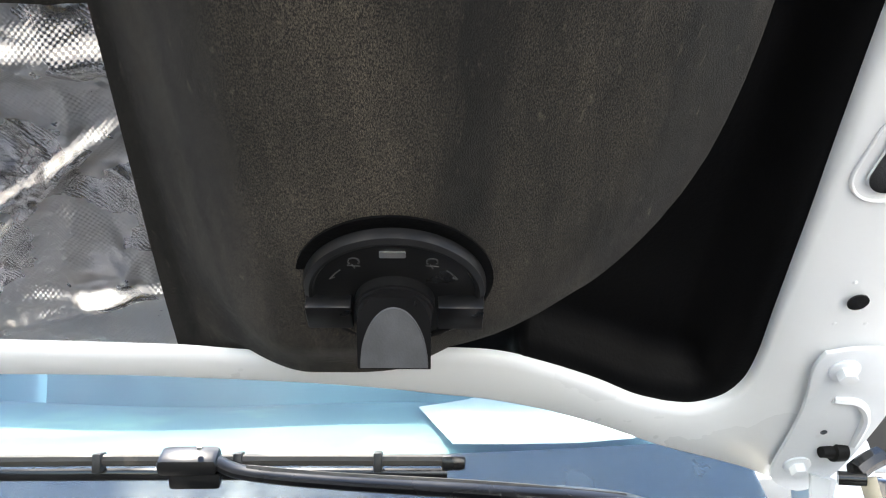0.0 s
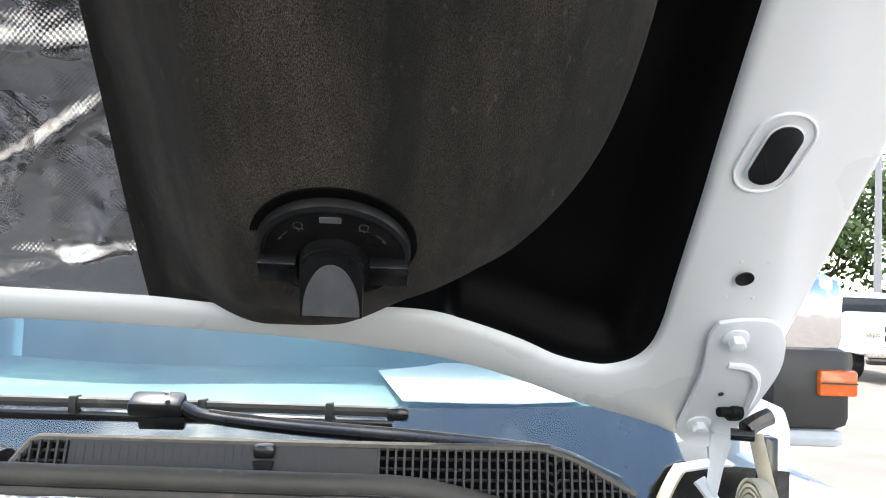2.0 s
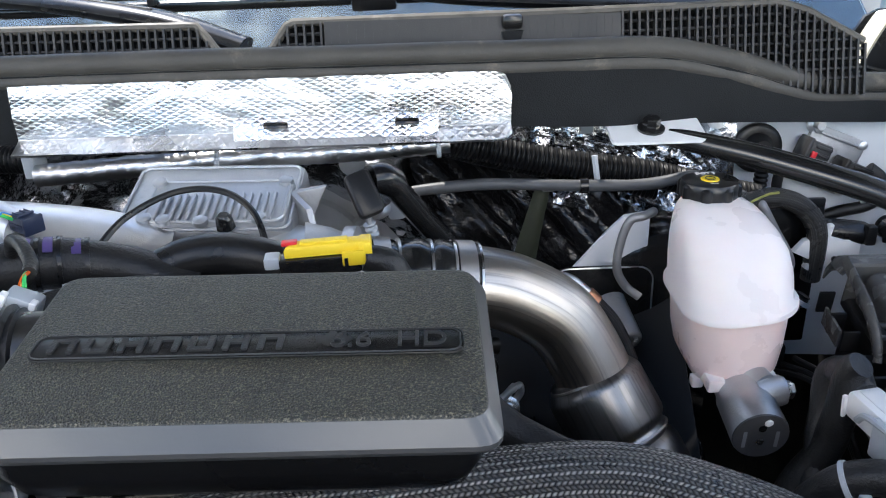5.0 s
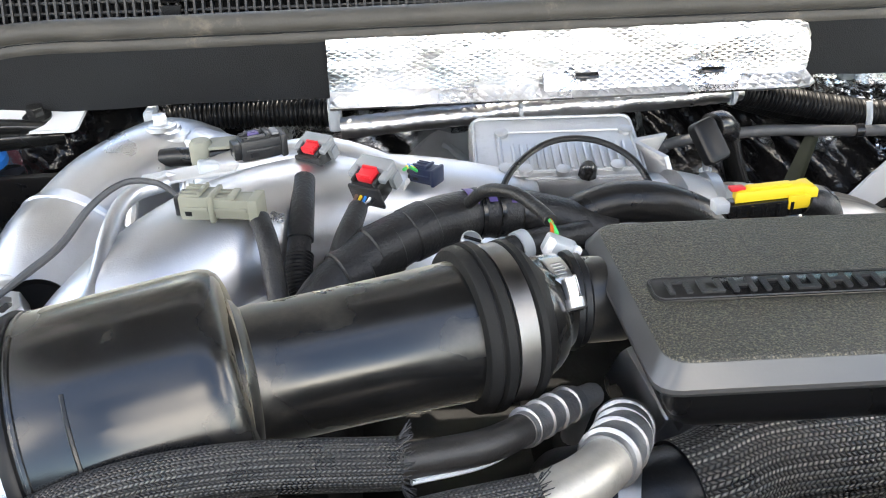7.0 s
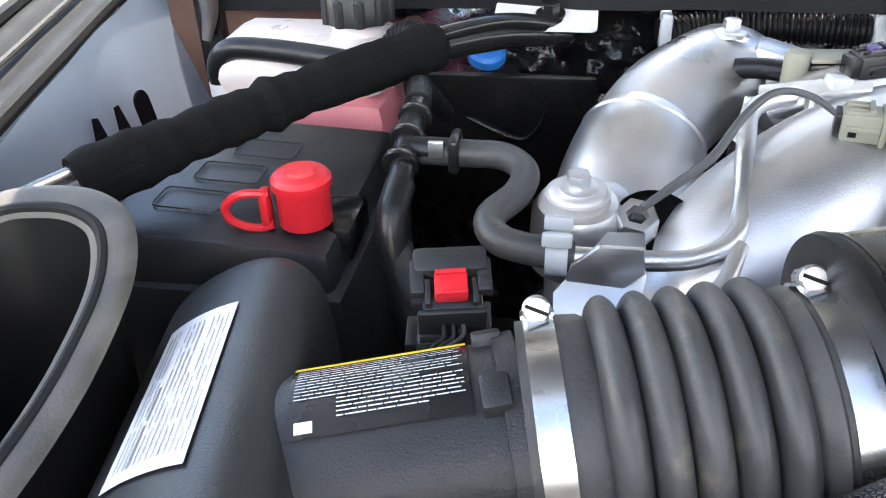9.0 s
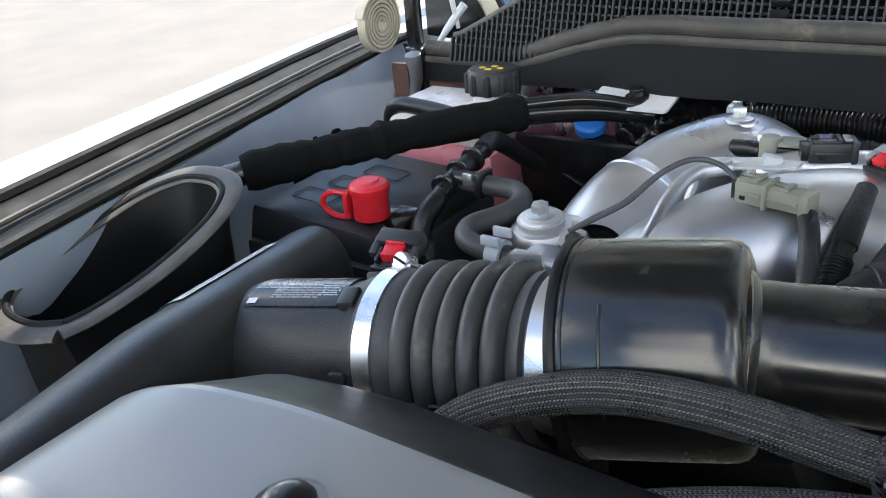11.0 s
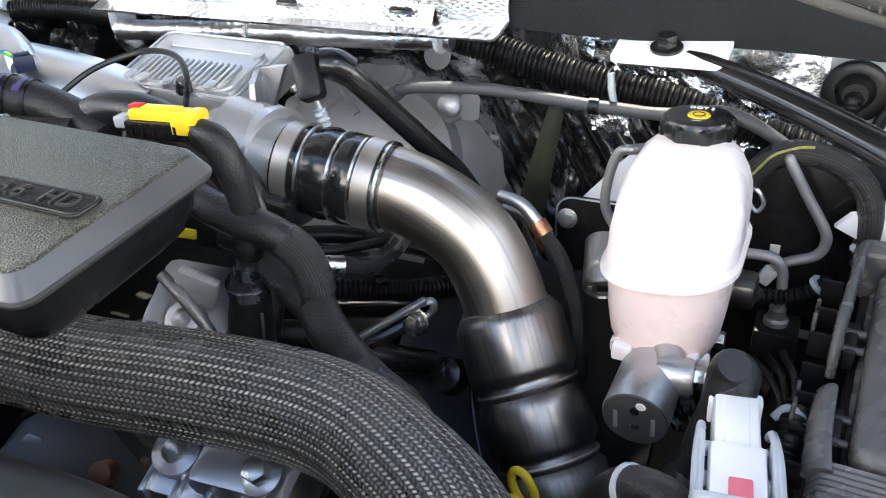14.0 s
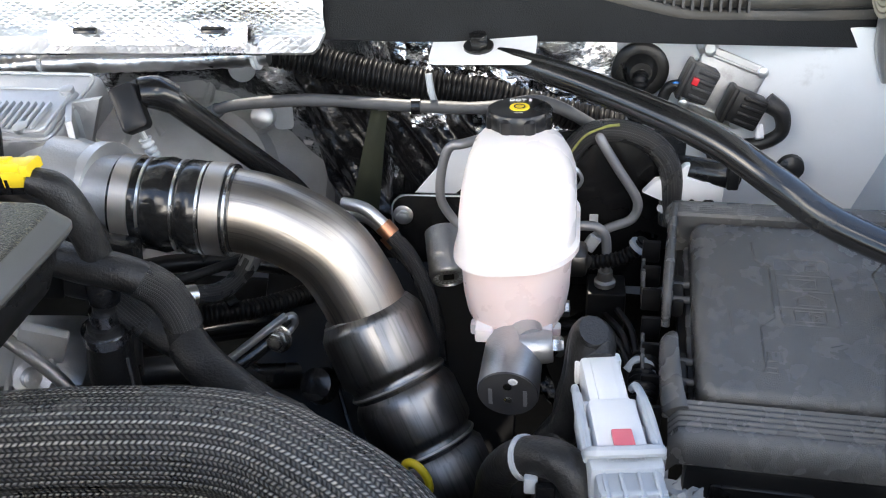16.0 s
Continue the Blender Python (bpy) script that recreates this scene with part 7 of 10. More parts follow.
    def put(name, bm, material, label="", parent=None):
        bm.transform(M)
        return part(name, bm, material, parent or c, label)
    put("cover", P((0, 0.0, 0.045), (0.026, 0.022, 0.05), 0.004), WHITEPLASTIC, "white cover")
    put("cover_ridge", P((0, -0.010, 0.040), (0.014, 0.004, 0.05), 0.0015), WHITEPLASTIC)
    for k in (-1, 1):
        put("hinge_pin", lathe([(-0.002, 0.004), (0.002, 0.004)], (k * 0.0155, -0.004, 0.012), (1, 0, 0), 14), WHITEPLASTIC)
        put("hinge_pin", lathe([(-0.002, 0.004), (0.002, 0.004)], (k * 0.0145, -0.004, 0.032), (1, 0, 0), 14), WHITEPLASTIC)
        put("cage_arm", tube([(k * 0.021, -0.012, -0.012), (k * 0.021, -0.013, 0.02), (k * 0.0195, -0.009, 0.042), (k * 0.0185, 0.0, 0.05)], 0.0026, 8, 5), GREYPLASTIC)
    put("front_band", tube([(-0.021, -0.012, -0.008), (-0.018, -0.019, -0.013), (0, -0.021, -0.015), (0.018, -0.019, -0.013), (0.021, -0.012, -0.008)], 0.0032, 8, 6), GREYPLASTIC)
    put("cover_top", P((0, 0.003, 0.071), (0.031, 0.020, 0.008), 0.002), WHITEPLASTIC)
    put("cover_lower", P((0, -0.002, 0.005), (0.030, 0.026, 0.05), 0.004), WHITEPLASTIC)
    put("lock_tab", P((0.001, -0.0145, -0.004), (0.012, 0.006, 0.016), 0.001), mat("pink_plastic", (0.75, 0.16, 0.2), 0.4, bump=0.05), "pink lock tab")
    put("frame", P((0, 0.002, -0.015), (0.042, 0.034, 0.012), 0.003), GREYPLASTIC)
    put("side_rail", P((-0.019, 0, 0.010), (0.004, 0.03, 0.05), 0.0015), GREYPLASTIC)
    put("side_rail", P((0.019, 0, 0.010), (0.004, 0.03, 0.05), 0.0015), GREYPLASTIC)
    put("shell", P((0, 0.004, -0.05), (0.038, 0.034, 0.06), 0.003), GREYPLASTIC, "grey ribbed shell")
    for dz in (-0.035, -0.05, -0.065):
        put("cross_rib", P((0, -0.0135, dz), (0.036, 0.003, 0.003), 0.0008), GREYPLASTIC)
    for dx in (-0.014, -0.005, 0.005, 0.014):
        put("rib", P((dx, -0.014, -0.05), (0.0025, 0.003, 0.055), 0.0008), GREYPLASTIC)
    part("boot", tube([(0.525, 0.352, 1.095), (0.522, 0.368, 1.100), (0.517, 0.384, 1.088), (0.505, 0.365, 1.04), (0.49, 0.32, 0.97)], [0.011, 0.0140, 0.0125, 0.010, 0.010], 16, 8, lumps=0.22), TAPE, c, "black cloth taped cable")


fuse_box()


def braces():
    b = thing("brace_bar", "glossy black tubular brace from cowl to fender", "brace", (0.6, 0.5, 1.18), "brace bars")
    part("bar", tube([(0.418, 0.603, 1.219), (0.455, 0.592, 1.215), (0.52, 0.555, 1.206), (0.60, 0.50, 1.190), (0.645, 0.468, 1.170), (0.68, 0.452, 1.150), (0.73, 0.43, 1.135), (0.79, 0.40, 1.12)], [0.006, 0.011, 0.0125, 0.0125, 0.0125, 0.0125, 0.0125, 0.0125], 16, 8, flat=0.9), BLACKPAINT, b)
    part("flat_end", box((0.425, 0.60, 1.218), (0.05, 0.03, 0.004), 0.001, (0, 5, -25)), BLACKPAINT, b)
    s = thing("brace_bar", "brace bar wrapped in a black knitted sleeve", "brace", (-0.6, 0.4, 1.22), "brace bars")
    part("bar", tube([(-0.408, 0.603, 1.206), (-0.47, 0.547, 1.221), (-0.53, 0.47, 1.228), (-0.62, 0.36, 1.222), (-0.69, 0.268, 1.214), (-0.76, 0.18, 1.20)], [0.008, 0.012, 0.012, 0.012, 0.012, 0.012], 14, 8), BLACKPAINT, s)
    part("second_bar", tube([(-0.405, 0.60, 1.214), (-0.46, 0.55, 1.233), (-0.52, 0.48, 1.238)], 0.007, 10, 6), BLACKPAINT, s, "black line alongside")
    knit, _ = spline([(-0.505, 0.502, 1.228), (-0.53, 0.47, 1.228), (-0.575, 0.415, 1.226), (-0.62, 0.36, 1.222), (-0.65, 0.32, 1.219), (-0.682, 0.279, 1.215)], 8)
    folds = [0.0172 + 0.0007 * math.sin(i * 1.7) + (0.0012 * math.sin(i * 2.9) if 16 < i < 26 else 0.0003 * math.sin(i * 2.3)) for i in range(len(knit))]
    part("sleeve", tube(knit, folds, 24, 3, lumps=0.16), KNIT, s, "black knitted sleeve with folds")


braces()


# ---- inlet manifold and its connectors ----
def manifold():
    m = thing("inlet_manifold", "bright cast aluminium inlet manifold with two branches", "manifold", (-0.3, 0.42, 1.1))
    part("front_branch", tube([(-0.265, 0.545, 1.19), (-0.29, 0.515, 1.205), (-0.325, 0.475, 1.198), (-0.345, 0.44, 1.185), (-0.352, 0.415, 1.175)], [0.036, 0.040, 0.041, 0.041, 0.0415], 36, 8), CAST, m)
    part("front_runner", tube([(-0.344, 0.444, 1.187), (-0.3475, 0.434, 1.183), (-0.351, 0.420, 1.177), (-0.357, 0.395, 1.163), (-0.360, 0.37, 1.145), (-0.357, 0.33, 1.10), (-0.352, 0.31, 1.05)], [0.0405, 0.0440, 0.0465, 0.0480, 0.0485, 0.048, 0.047], 40, 8), CAST, m, "wider cast runner below the seam")
    part("collar", lathe([(-0.003, 0.040), (-0.003, 0.0440), (0.0, 0.0452), (0.003, 0.0440), (0.003, 0.040)], (-0.3465, 0.437, 1.1842), (-0.25, -0.85, -0.42), 48), CAST, m, "raised casting seam")
    part("boss", lathe([(0, 0.022), (0.035, 0.020), (0.043, 0.018), (0.045, 0.012), (0.048, 0.011), (0.049, 0)], (-0.285, 0.508, 1.195), (0, -0.05, 1), 28), CAST, m)
    part("lug", box((-0.252, 0.505, 1.203), (0.050, 0.034, 0.062), 0.008, (0, 14, -12)), CAST, m, "squared casting lug")
    part("washer", lathe([(0, 0.0125), (0.003, 0.0125), (0.0035, 0.011), (0.0035, 0)], (-0.288, 0.502, 1.2425), (0, 0, 1), 24), ZINC, m)
    bolt("bolt", (-0.288, 0.502, 1.245), (0, 0, 1), 0.0062, m)
    part("rear_branch", tube([(-0.345, 0.30, 1.06), (-0.315, 0.315, 1.125), (-0.27, 0.345, 1.165), (-0.22, 0.385, 1.185), (-0.16, 0.43, 1.185), (-0.08, 0.46, 1.17), (0.0, 0.47, 1.15)], [0.05, 0.056, 0.058, 0.056, 0.052, 0.05, 0.048], 36, 8), CAST, m)
    part("plenum", box((-0.15, 0.40, 1.13), (0.28, 0.18, 0.10), 0.035, (0, 0, 18)), CAST, m)
    ear = part("ear", lathe([(-0.03, 0.029), (0.006, 0.027), (0.011, 0.024), (0.0125, 0.020), (0.0125, 0)], (-0.388, 0.326, 1.186), (0, -0.1, 1), 32), CAST, m, "bolted mounting ear")
    part("bushing", lathe([(0, 0.0195), (0.005, 0.0195), (0.0055, 0.0175), (0.007, 0.0170), (0.008, 0.0155), (0.008, 0)], (-0.388, 0.3248, 1.1985), (0, -0.1, 1), 32), LIGHTCAST, ear)
    bolt("bolt", (-0.388, 0.324, 1.2062), (0, -0.1, 1), 0.0072, m)
    part("web", tube([(-0.388, 0.338, 1.182), (-0.370, 0.352, 1.178), (-0.352, 0.364, 1.172)], [0.020, 0.018, 0.016], 16, 5), CAST, m)
    hollow = part("recess", lathe([(-0.004, 0.026), (0.0, 0.0265), (0.0015, 0.0255), (-0.002, 0.024), (-0.004, 0)], (-0.342, 0.318, 1.1855), (0.1, -0.5, 0.85), 32), SMOOTHLINER, m, "near-black shallow hollow")
    part("sensor", lathe([(-0.01, 0.0128), (0.010, 0.0128), (0.0115, 0.0118), (0.0115, 0.0068), (0.003, 0.0066), (0.003, 0)], (-0.3535, 0.3165, 1.1880), (0.0, -0.45, 0.9), 6), ZINC, m, "hollow hex sensor body")
    part("sensor_core", lathe([(-0.002, 0.0064), (0.0042, 0.0064), (0.0042, 0)], (-0.3535, 0.3165, 1.1880), (0.0, -0.45, 0.9), 16), BLACKPAINT, m)
    for x, y, z, r in ((-0.2168, 0.3542, 1.2035, 0.0095), (-0.2035, 0.357, 1.204, 0.0095), (-0.1121, 0.3583, 1.177, 0.010)):
        part("pad", lathe([(-0.012, r), (0.0, r), (0.0008, r * 0.92), (0.0008, 0)], (x, y, z), (0.1, -0.72, 0.7), 24), CAST, m, "flat cast disc")
    part("saddle_block", tube([(-0.262, 0.455, 1.205), (-0.235, 0.452, 1.222), (-0.20, 0.455, 1.225), (-0.15, 0.46, 1.225), (-0.09, 0.43, 1.215)], [0.012, 0.016, 0.017, 0.017, 0.014], 16, 6), CAST, m, "raised casting rail under the connectors")
    b = thing("coolant_pipe", "bent aluminium coolant pipe with bracket on manifold", "pipe", (-0.33, 0.33, 1.2))
    part("pipe", tube([(-0.395, 0.272, 1.192), (-0.36, 0.272, 1.192), (-0.325, 0.277, 1.192), (-0.302, 0.295, 1.196), (-0.296, 0.32, 1.206), (-0.293, 0.352, 1.225), (-0.286, 0.385, 1.235), (-0.262, 0.40, 1.238)], 0.0058, 12, 8), CAST, b)
    part("lower_pipe", tube([(-0.36, 0.225, 1.165), (-0.335, 0.24, 1.175), (-0.31, 0.262, 1.186), (-0.299, 0.29, 1.194)], 0.005, 12, 8), CAST, b)
    part("bracket", prism([(-0.03, -0.02), (0.012, -0.022), (0.02, 0.01), (0.02, 0.035), (0.0, 0.035), (-0.03, 0.0)], 0.003, pose(-0.368, 0.258, 1.178, 40, 0, 5), 0.001), ZINC, b, "thin steel bracket")
    part("side_plate", prism([(-0.032, 0.002), (-0.029, 0.014), (-0.015, 0.027), (0.008, 0.027), (0.01, 0.012), (-0.006, -0.004), (-0.029, -0.012)], 0.003, pose(-0.36, 0.262, 1.18, 90, 0, 0), 0.0008), ZINC, b, "flat steel bracket")
    rim = [(-0.024, -0.022), (0.016, -0.028), (0.020, 0.008), (0.006, 0.010), (-0.006, 0.002), (-0.018, 0.004)]
    frame_m = pose(-0.268, 0.40, 1.231, 68, 0, 8)
    part("window_bracket", tube([frame_m @ Vector((x, y, 0)) for x, y in rim + rim[:1]], 0.0042, 8, 1), LIGHTCAST, b, "open pressed steel bracket")
    part("bracket_top", prism([(-0.022, -0.006), (0.046, -0.004), (0.050, 0.004), (0.020, 0.010), (-0.018, 0.008)], 0.0022, pose(-0.262, 0.401, 1.2395, 14, -4, 6), 0.0008), LIGHTCAST, b, "thin bracket flange")
    part("bracket_leg", prism([(-0.005, -0.026), (0.004, -0.026), (0.007, 0.008), (-0.007, 0.008)], 0.0022, pose(-0.222, 0.402, 1.230, 78, 0, 12), 0.0008), LIGHTCAST, b)
    part("bracket_clip", box((-0.235, 0.408, 1.243), (0.014, 0.012, 0.012), 0.002, (0, 10, 20)), GREYPLASTIC, b)
    part("hose", tube([(-0.49, 0.367, 1.205), (-0.462, 0.366, 1.205), (-0.437, 0.368, 1.203), (-0.422, 0.352, 1.201), (-0.424, 0.325, 1.20), (-0.437, 0.296, 1.199), (-0.428, 0.277, 1.196), (-0.40, 0.272, 1.193), (-0.388, 0.272, 1.192)], 0.0090, 18, 8), BELLOWS, b, "dusty grey rubber hose in an S bend")
    cl = thing("spring_clamp", "light steel spring clamp on the hose end", "clamp", (-0.4, 0.272, 1.2), "hose clamps")
    part("band", lathe([(-0.006, 0.0108), (-0.006, 0.0122), (0.006, 0.0122), (0.006, 0.0108)], (-0.397, 0.272, 1.193), (1, 0, 0), 24), GREYPLASTIC, cl)
    part("ear", box((-0.397, 0.262, 1.208), (0.016, 0.004, 0.008), 0.001), GREYPLASTIC, cl)
    part("ear", box((-0.397, 0.280, 1.208), (0.016, 0.004, 0.008), 0.001), GREYPLASTIC, cl)


manifold()


def plug(name, label, at, size, material, rz=0.0, tilt=0.0, tab=None, wires=()):
    """A small electrical connector: shell, collar, ribs, lock tab and its wires."""
    c = thing(name, label, "connector", at, "connectors")
    m = pose(*at, tilt, 0, rz)
    sx, sy, sz = size

    def put(nm, bm, mt, lb="", parent=None):
        bm.transform(m)
        return part(nm, bm, mt, parent or c, lb)
    body = put("shell", box((0, 0, 0), size, min(size) * 0.12), material)
    put("collar", box((sx * 0.52, 0, 0), (sx * 0.16, sy * 1.14, sz * 1.14), 0.0012), material)
    put("rear_seal", box((-sx * 0.56, 0, 0), (sx * 0.2, sy * 0.8, sz * 0.8), 0.0012), RUBBER)
    put("latch_bridge", box((sx * 0.18, 0, sz * 0.6), (sx * 0.12, sy * 0.9, sz * 0.18), 0.0008), material, parent=body)
    for k in (-0.42, -0.2, 0.2, 0.42):
        put("rib", box((-sx * 0.12, sy * k, sz * 0.53), (sx * 0.62, sy * 0.07, sz * 0.14), 0.0005), material, parent=body)
    for k in (-1, 1):
        put("side_rail", box((sx * 0.02, k * sy * 0.53, 0), (sx * 0.8, sy * 0.08, sz * 0.2), 0.0006), material, parent=body)
        put("side_slot", box((-sx * 0.2, k * sy * 0.505, -sz * 0.2), (sx * 0.2, sy * 0.02, sz * 0.2), 0), GLOSSY, parent=body)
    if tab:
        put("lock_tab", box((-sx * 0.12, 0, sz * 0.62), (sx * 0.24, sy * 0.36, sz * 0.26), 0.001), tab, "coloured lock tab")
        for k in (-1, 1):
            put("lock_ear", box((-sx * 0.1, k * sy * 0.34, sz * 0.6), (sx * 0.42, sy * 0.12, sz * 0.2), 0.001), GREYRUBBER)
        put("lock_slide", box((sx * 0.36, 0, sz * 0.6), (sx * 0.18, sy * 0.7, sz * 0.16), 0.001), INK)
    for i, (mt, pts) in enumerate(wires):
        part("wire", tube([m @ Vector((-sx * 0.45, sy * (0.25 * (i - (len(wires) - 1) / 2)), 0)), *pts], 0.0016, 6, 6), mt, c)
    return c


def lock_plug(label, at, rz, k, colours, tail, pale=None):
    """A harness plug: black socket, pale shell with ears, red lock, a fan of wires to its tail."""
    pale = pale or SHELLGREY
    c = thing("connector", label, "connector", at, "connectors")
    m = pose(*at, 24, 0, rz) @ Matrix.Diagonal((k, k, k, 1))

    def put(nm, bm, mt, lb="", parent=None):
        bm.transform(m)
        return part(nm, bm, mt, parent or c, lb)
    body = put("socket", box((0, -0.004, -0.002), (0.025, 0.018, 0.018), 0.0025), GLOSSY)
    put("socket_lip", box((0, -0.0130, -0.004), (0.028, 0.003, 0.020), 0.0012), PLASTIC, parent=body)
    shell = put("shell", box((0, 0.008, 0.002), (0.030, 0.012, 0.021), 0.002), pale, "outer shell")
    for sx in (-1, 1):
        put("ear", box((sx * 0.0135, 0.001, 0.0085), (0.006, 0.016, 0.005), 0.0012), pale, parent=shell)
        put("ear_post", box((sx * 0.0145, 0.008, -0.004), (0.004, 0.010, 0.012), 0.001), pale, parent=shell)
        put("latch_arm", box((sx * 0.0095, -0.006, 0.0085), (0.0025, 0.012, 0.004), 0.0008), PLASTIC, parent=body)
    lock = put("lock", box((0, -0.004, 0.0095), (0.0135, 0.0115, 0.0065), 0.0012), RED, "red lock slide")
    put("lock_ridge", box((0, -0.0085, 0.0132), (0.0125, 0.002, 0.0015), 0.0004), RED, parent=lock)
    put("lock_ridge", box((0, 0.0010, 0.0132), (0.0125, 0.002, 0.0015), 0.0004), RED, parent=lock)
    n = len(colours)
    for i, mt in enumerate(colours):
        x = 0.0042 * (i - (n - 1) / 2)
        a = m @ Vector((x, -0.012, -0.003))
        b = m @ Vector((x * 0.9, -0.019, -0.004))
        e = Vector(tail) + Vector((x * 0.6, 0.0, 0.0))
        part("wire", tube([a, b, b.lerp(e, 0.5) + Vector((0, 0, 0.0010)), e], 0.0011, 8, 5), mt, c)
    return c


def connectors():
    plug("connector", "grey beige sensor connector on the manifold", (-0.215, 0.352, 1.240), (0.042, 0.016, 0.014), BEIGE, -12)
    plug("connector", "grey connector half with seal ring", (-0.232, 0.356, 1.2405), (0.022, 0.019, 0.017), BEIGE, -12)
    lock_plug("black injector connector with grey shell and red lock", (-0.1600, 0.433, 1.242), -32, 0.80, (PURPLE, BLUE, GREEN, INKWHITE, RUBBER), (-0.1675, 0.402, 1.233))
    lock_plug("larger black connector with grey shell and red lock", (-0.1175, 0.382, 1.239), -34, 0.92, (BROWNMETAL, YELLOW, BLUE, INKWHITE, RUBBER), (-0.1290, 0.356, 1.230))
    plug("connector", "black connector with pale shell and purple lock", (-0.203, 0.448, 1.244), (0.032, 0.018, 0.016), PLASTIC, 22, tab=PURPLE)
    q = thing("pressure_sensor", "black pressure sensor block with beige top", "sensor", (-0.2254, 0.4663, 1.22), "connectors")
    part("body", box((-0.226, 0.462, 1.229), (0.036, 0.024, 0.024), 0.004, (0, 0, 6)), GLOSSY, q)
    part("lid", box((-0.226, 0.462, 1.2425), (0.034, 0.022, 0.003), 0.001, (0, 0, 6)), BEIGE, q, "beige lid edge")
    part("boss", lathe([(0, 0.009), (0.024, 0.009), (0.027, 0.007), (0.027, 0)], (-0.249, 0.458, 1.220), (0, 0, 1), 16), BEIGE, q)
    part("lead", tube([(-0.252, 0.470, 1.228), (-0.270, 0.475, 1.228), (-0.285, 0.478, 1.226)], 0.0075, 12, 4), RUBBER, q)
    plug("connector", "small dark blue connector at the harness", (-0.080, 0.420, 1.226), (0.020, 0.014, 0.012), BLUEBLACK, -35)
    q = thing("sensor_plug", "pale grey two way plug above the hose clamp", "connector", (-0.012, 0.262, 1.24), "connectors")
    part("shell", box((-0.011, 0.262, 1.2415), (0.019, 0.014, 0.012), 0.002, (0, 25, 0)), GREYPLASTIC, q)
    for k in (-1, 1):
        part("wing", box((-0.011 + k * 0.0075, 0.2555, 1.2440 - k * 0.003), (0.004, 0.006, 0.010), 0.001, (0, 25, 0)), WHITEPLASTIC, q)
    for k, mt in enumerate((ORANGE, GREEN)):
        part("wire", tube([(-0.0145 + 0.003 * k, 0.268, 1.248), (-0.0135, 0.275, 1.252), (-0.014, 0.285, 1.2505)], 0.0013, 6, 5), mt, q)
    part("lead", tube([(-0.0132, 0.280, 1.251), (-0.0170, 0.292, 1.252), (-0.0295, 0.31, 1.2560), (-0.045, 0.330, 1.250), (-0.055, 0.345, 1.235)], 0.0042, 10, 6), TAPE, q)
    lock_plug("black lever connector with red lock beside battery", (-0.446, 0.214, 1.205), 12, 1.2, (RUBBER, RUBBER, GREYRUBBER), (-0.452, 0.185, 1.185), PLASTIC)
    plug("connector", "black lower connector block", (-0.446, 0.21, 1.172), (0.034, 0.03, 0.03), PLASTIC, 8)
    s = thing("sensor_cable", "thin grey cable looping over manifold", "cable", (-0.3, 0.32, 1.22), "cables")
    part("cable", tube([(-0.352, 0.302, 1.208), (-0.335, 0.312, 1.218), (-0.315, 0.325, 1.230), (-0.298, 0.345, 1.247), (-0.28, 0.362, 1.255), (-0.26, 0.366, 1.252), (-0.243, 0.358, 1.243)], [0.0022, 0.0028, 0.0028, 0.0025, 0.0022, 0.0022, 0.0017], 8, 8), GREYRUBBER, s)
    h = thing("wiring_harness", "thick black taped wiring harness over the engine", "harness", (-0.08, 0.35, 1.2), "harnesses")
    part("trunk", tube([(-0.175, 0.275, 1.165), (-0.15, 0.30, 1.195), (-0.115, 0.328, 1.212), (-0.075, 0.352, 1.218), (-0.035, 0.368, 1.216), (0.01, 0.375, 1.205), (0.05, 0.37, 1.19)], [0.016, 0.018, 0.0185, 0.018, 0.017, 0.016, 0.015], 24, 8, lumps=0.05), TAPE, h)
    part("branch", tube([(-0.167, 0.398, 1.232), (-0.168, 0.37, 1.222), (-0.17, 0.335, 1.20), (-0.165, 0.305, 1.18)], [0.0065, 0.008, 0.0085, 0.009], 12, 8, lumps=0.05), TAPE, h)
    part("branch", tube([(-0.1285, 0.358, 1.230), (-0.136, 0.332, 1.222), (-0.145, 0.31, 1.205), (-0.15, 0.30, 1.195)], [0.0065, 0.008, 0.0085, 0.009], 12, 8, lumps=0.05), TAPE, h)
    part("branch", tube([(-0.193, 0.345, 1.232), (-0.186, 0.325, 1.222), (-0.18, 0.30, 1.195), (-0.172, 0.28, 1.17)], 0.007, 12, 8), TAPE, h)
    part("branch", tube([(-0.10, 0.30, 1.185), (-0.06, 0.315, 1.198), (-0.02, 0.34, 1.203), (0.03, 0.36, 1.2)], 0.0095, 12, 8, lumps=0.05), TAPE, h)
    part("collar", lathe([(-0.004, 0.0095), (-0.004, 0.0112), (0.004, 0.0112), (0.004, 0.0095)], (-0.02, 0.34, 1.203), (0.5, 0.25, 0.05), 16), GREYPLASTIC, h, "pale tape collar")
    for x, y, z in ((-0.053, 0.362, 1.218), (-0.04, 0.366, 1.217), (-0.024, 0.371, 1.213)):
        part("purple_tape", sheet(lambda a, b: Vector((x, y, z)) + Vector((0.9, 0.3, -0.1)).normalized() * (0.006 * a - 0.005) + (Vector((-0.31, 0.95, 0)) * math.cos(1.2 + 1.1 * b) + Vector((0.1, 0.03, 1)) * math.sin(1.2 + 1.1 * b)) * 0.0183, 3, 8, 0.0006), PURPLE, h)
        part("tie", lathe([(0.003, 0.0168), (0.003, 0.0186), (0.006, 0.0186), (0.006, 0.0168)], (x, y, z), (0.9, 0.3, -0.1), 24), GLOSSY, h)
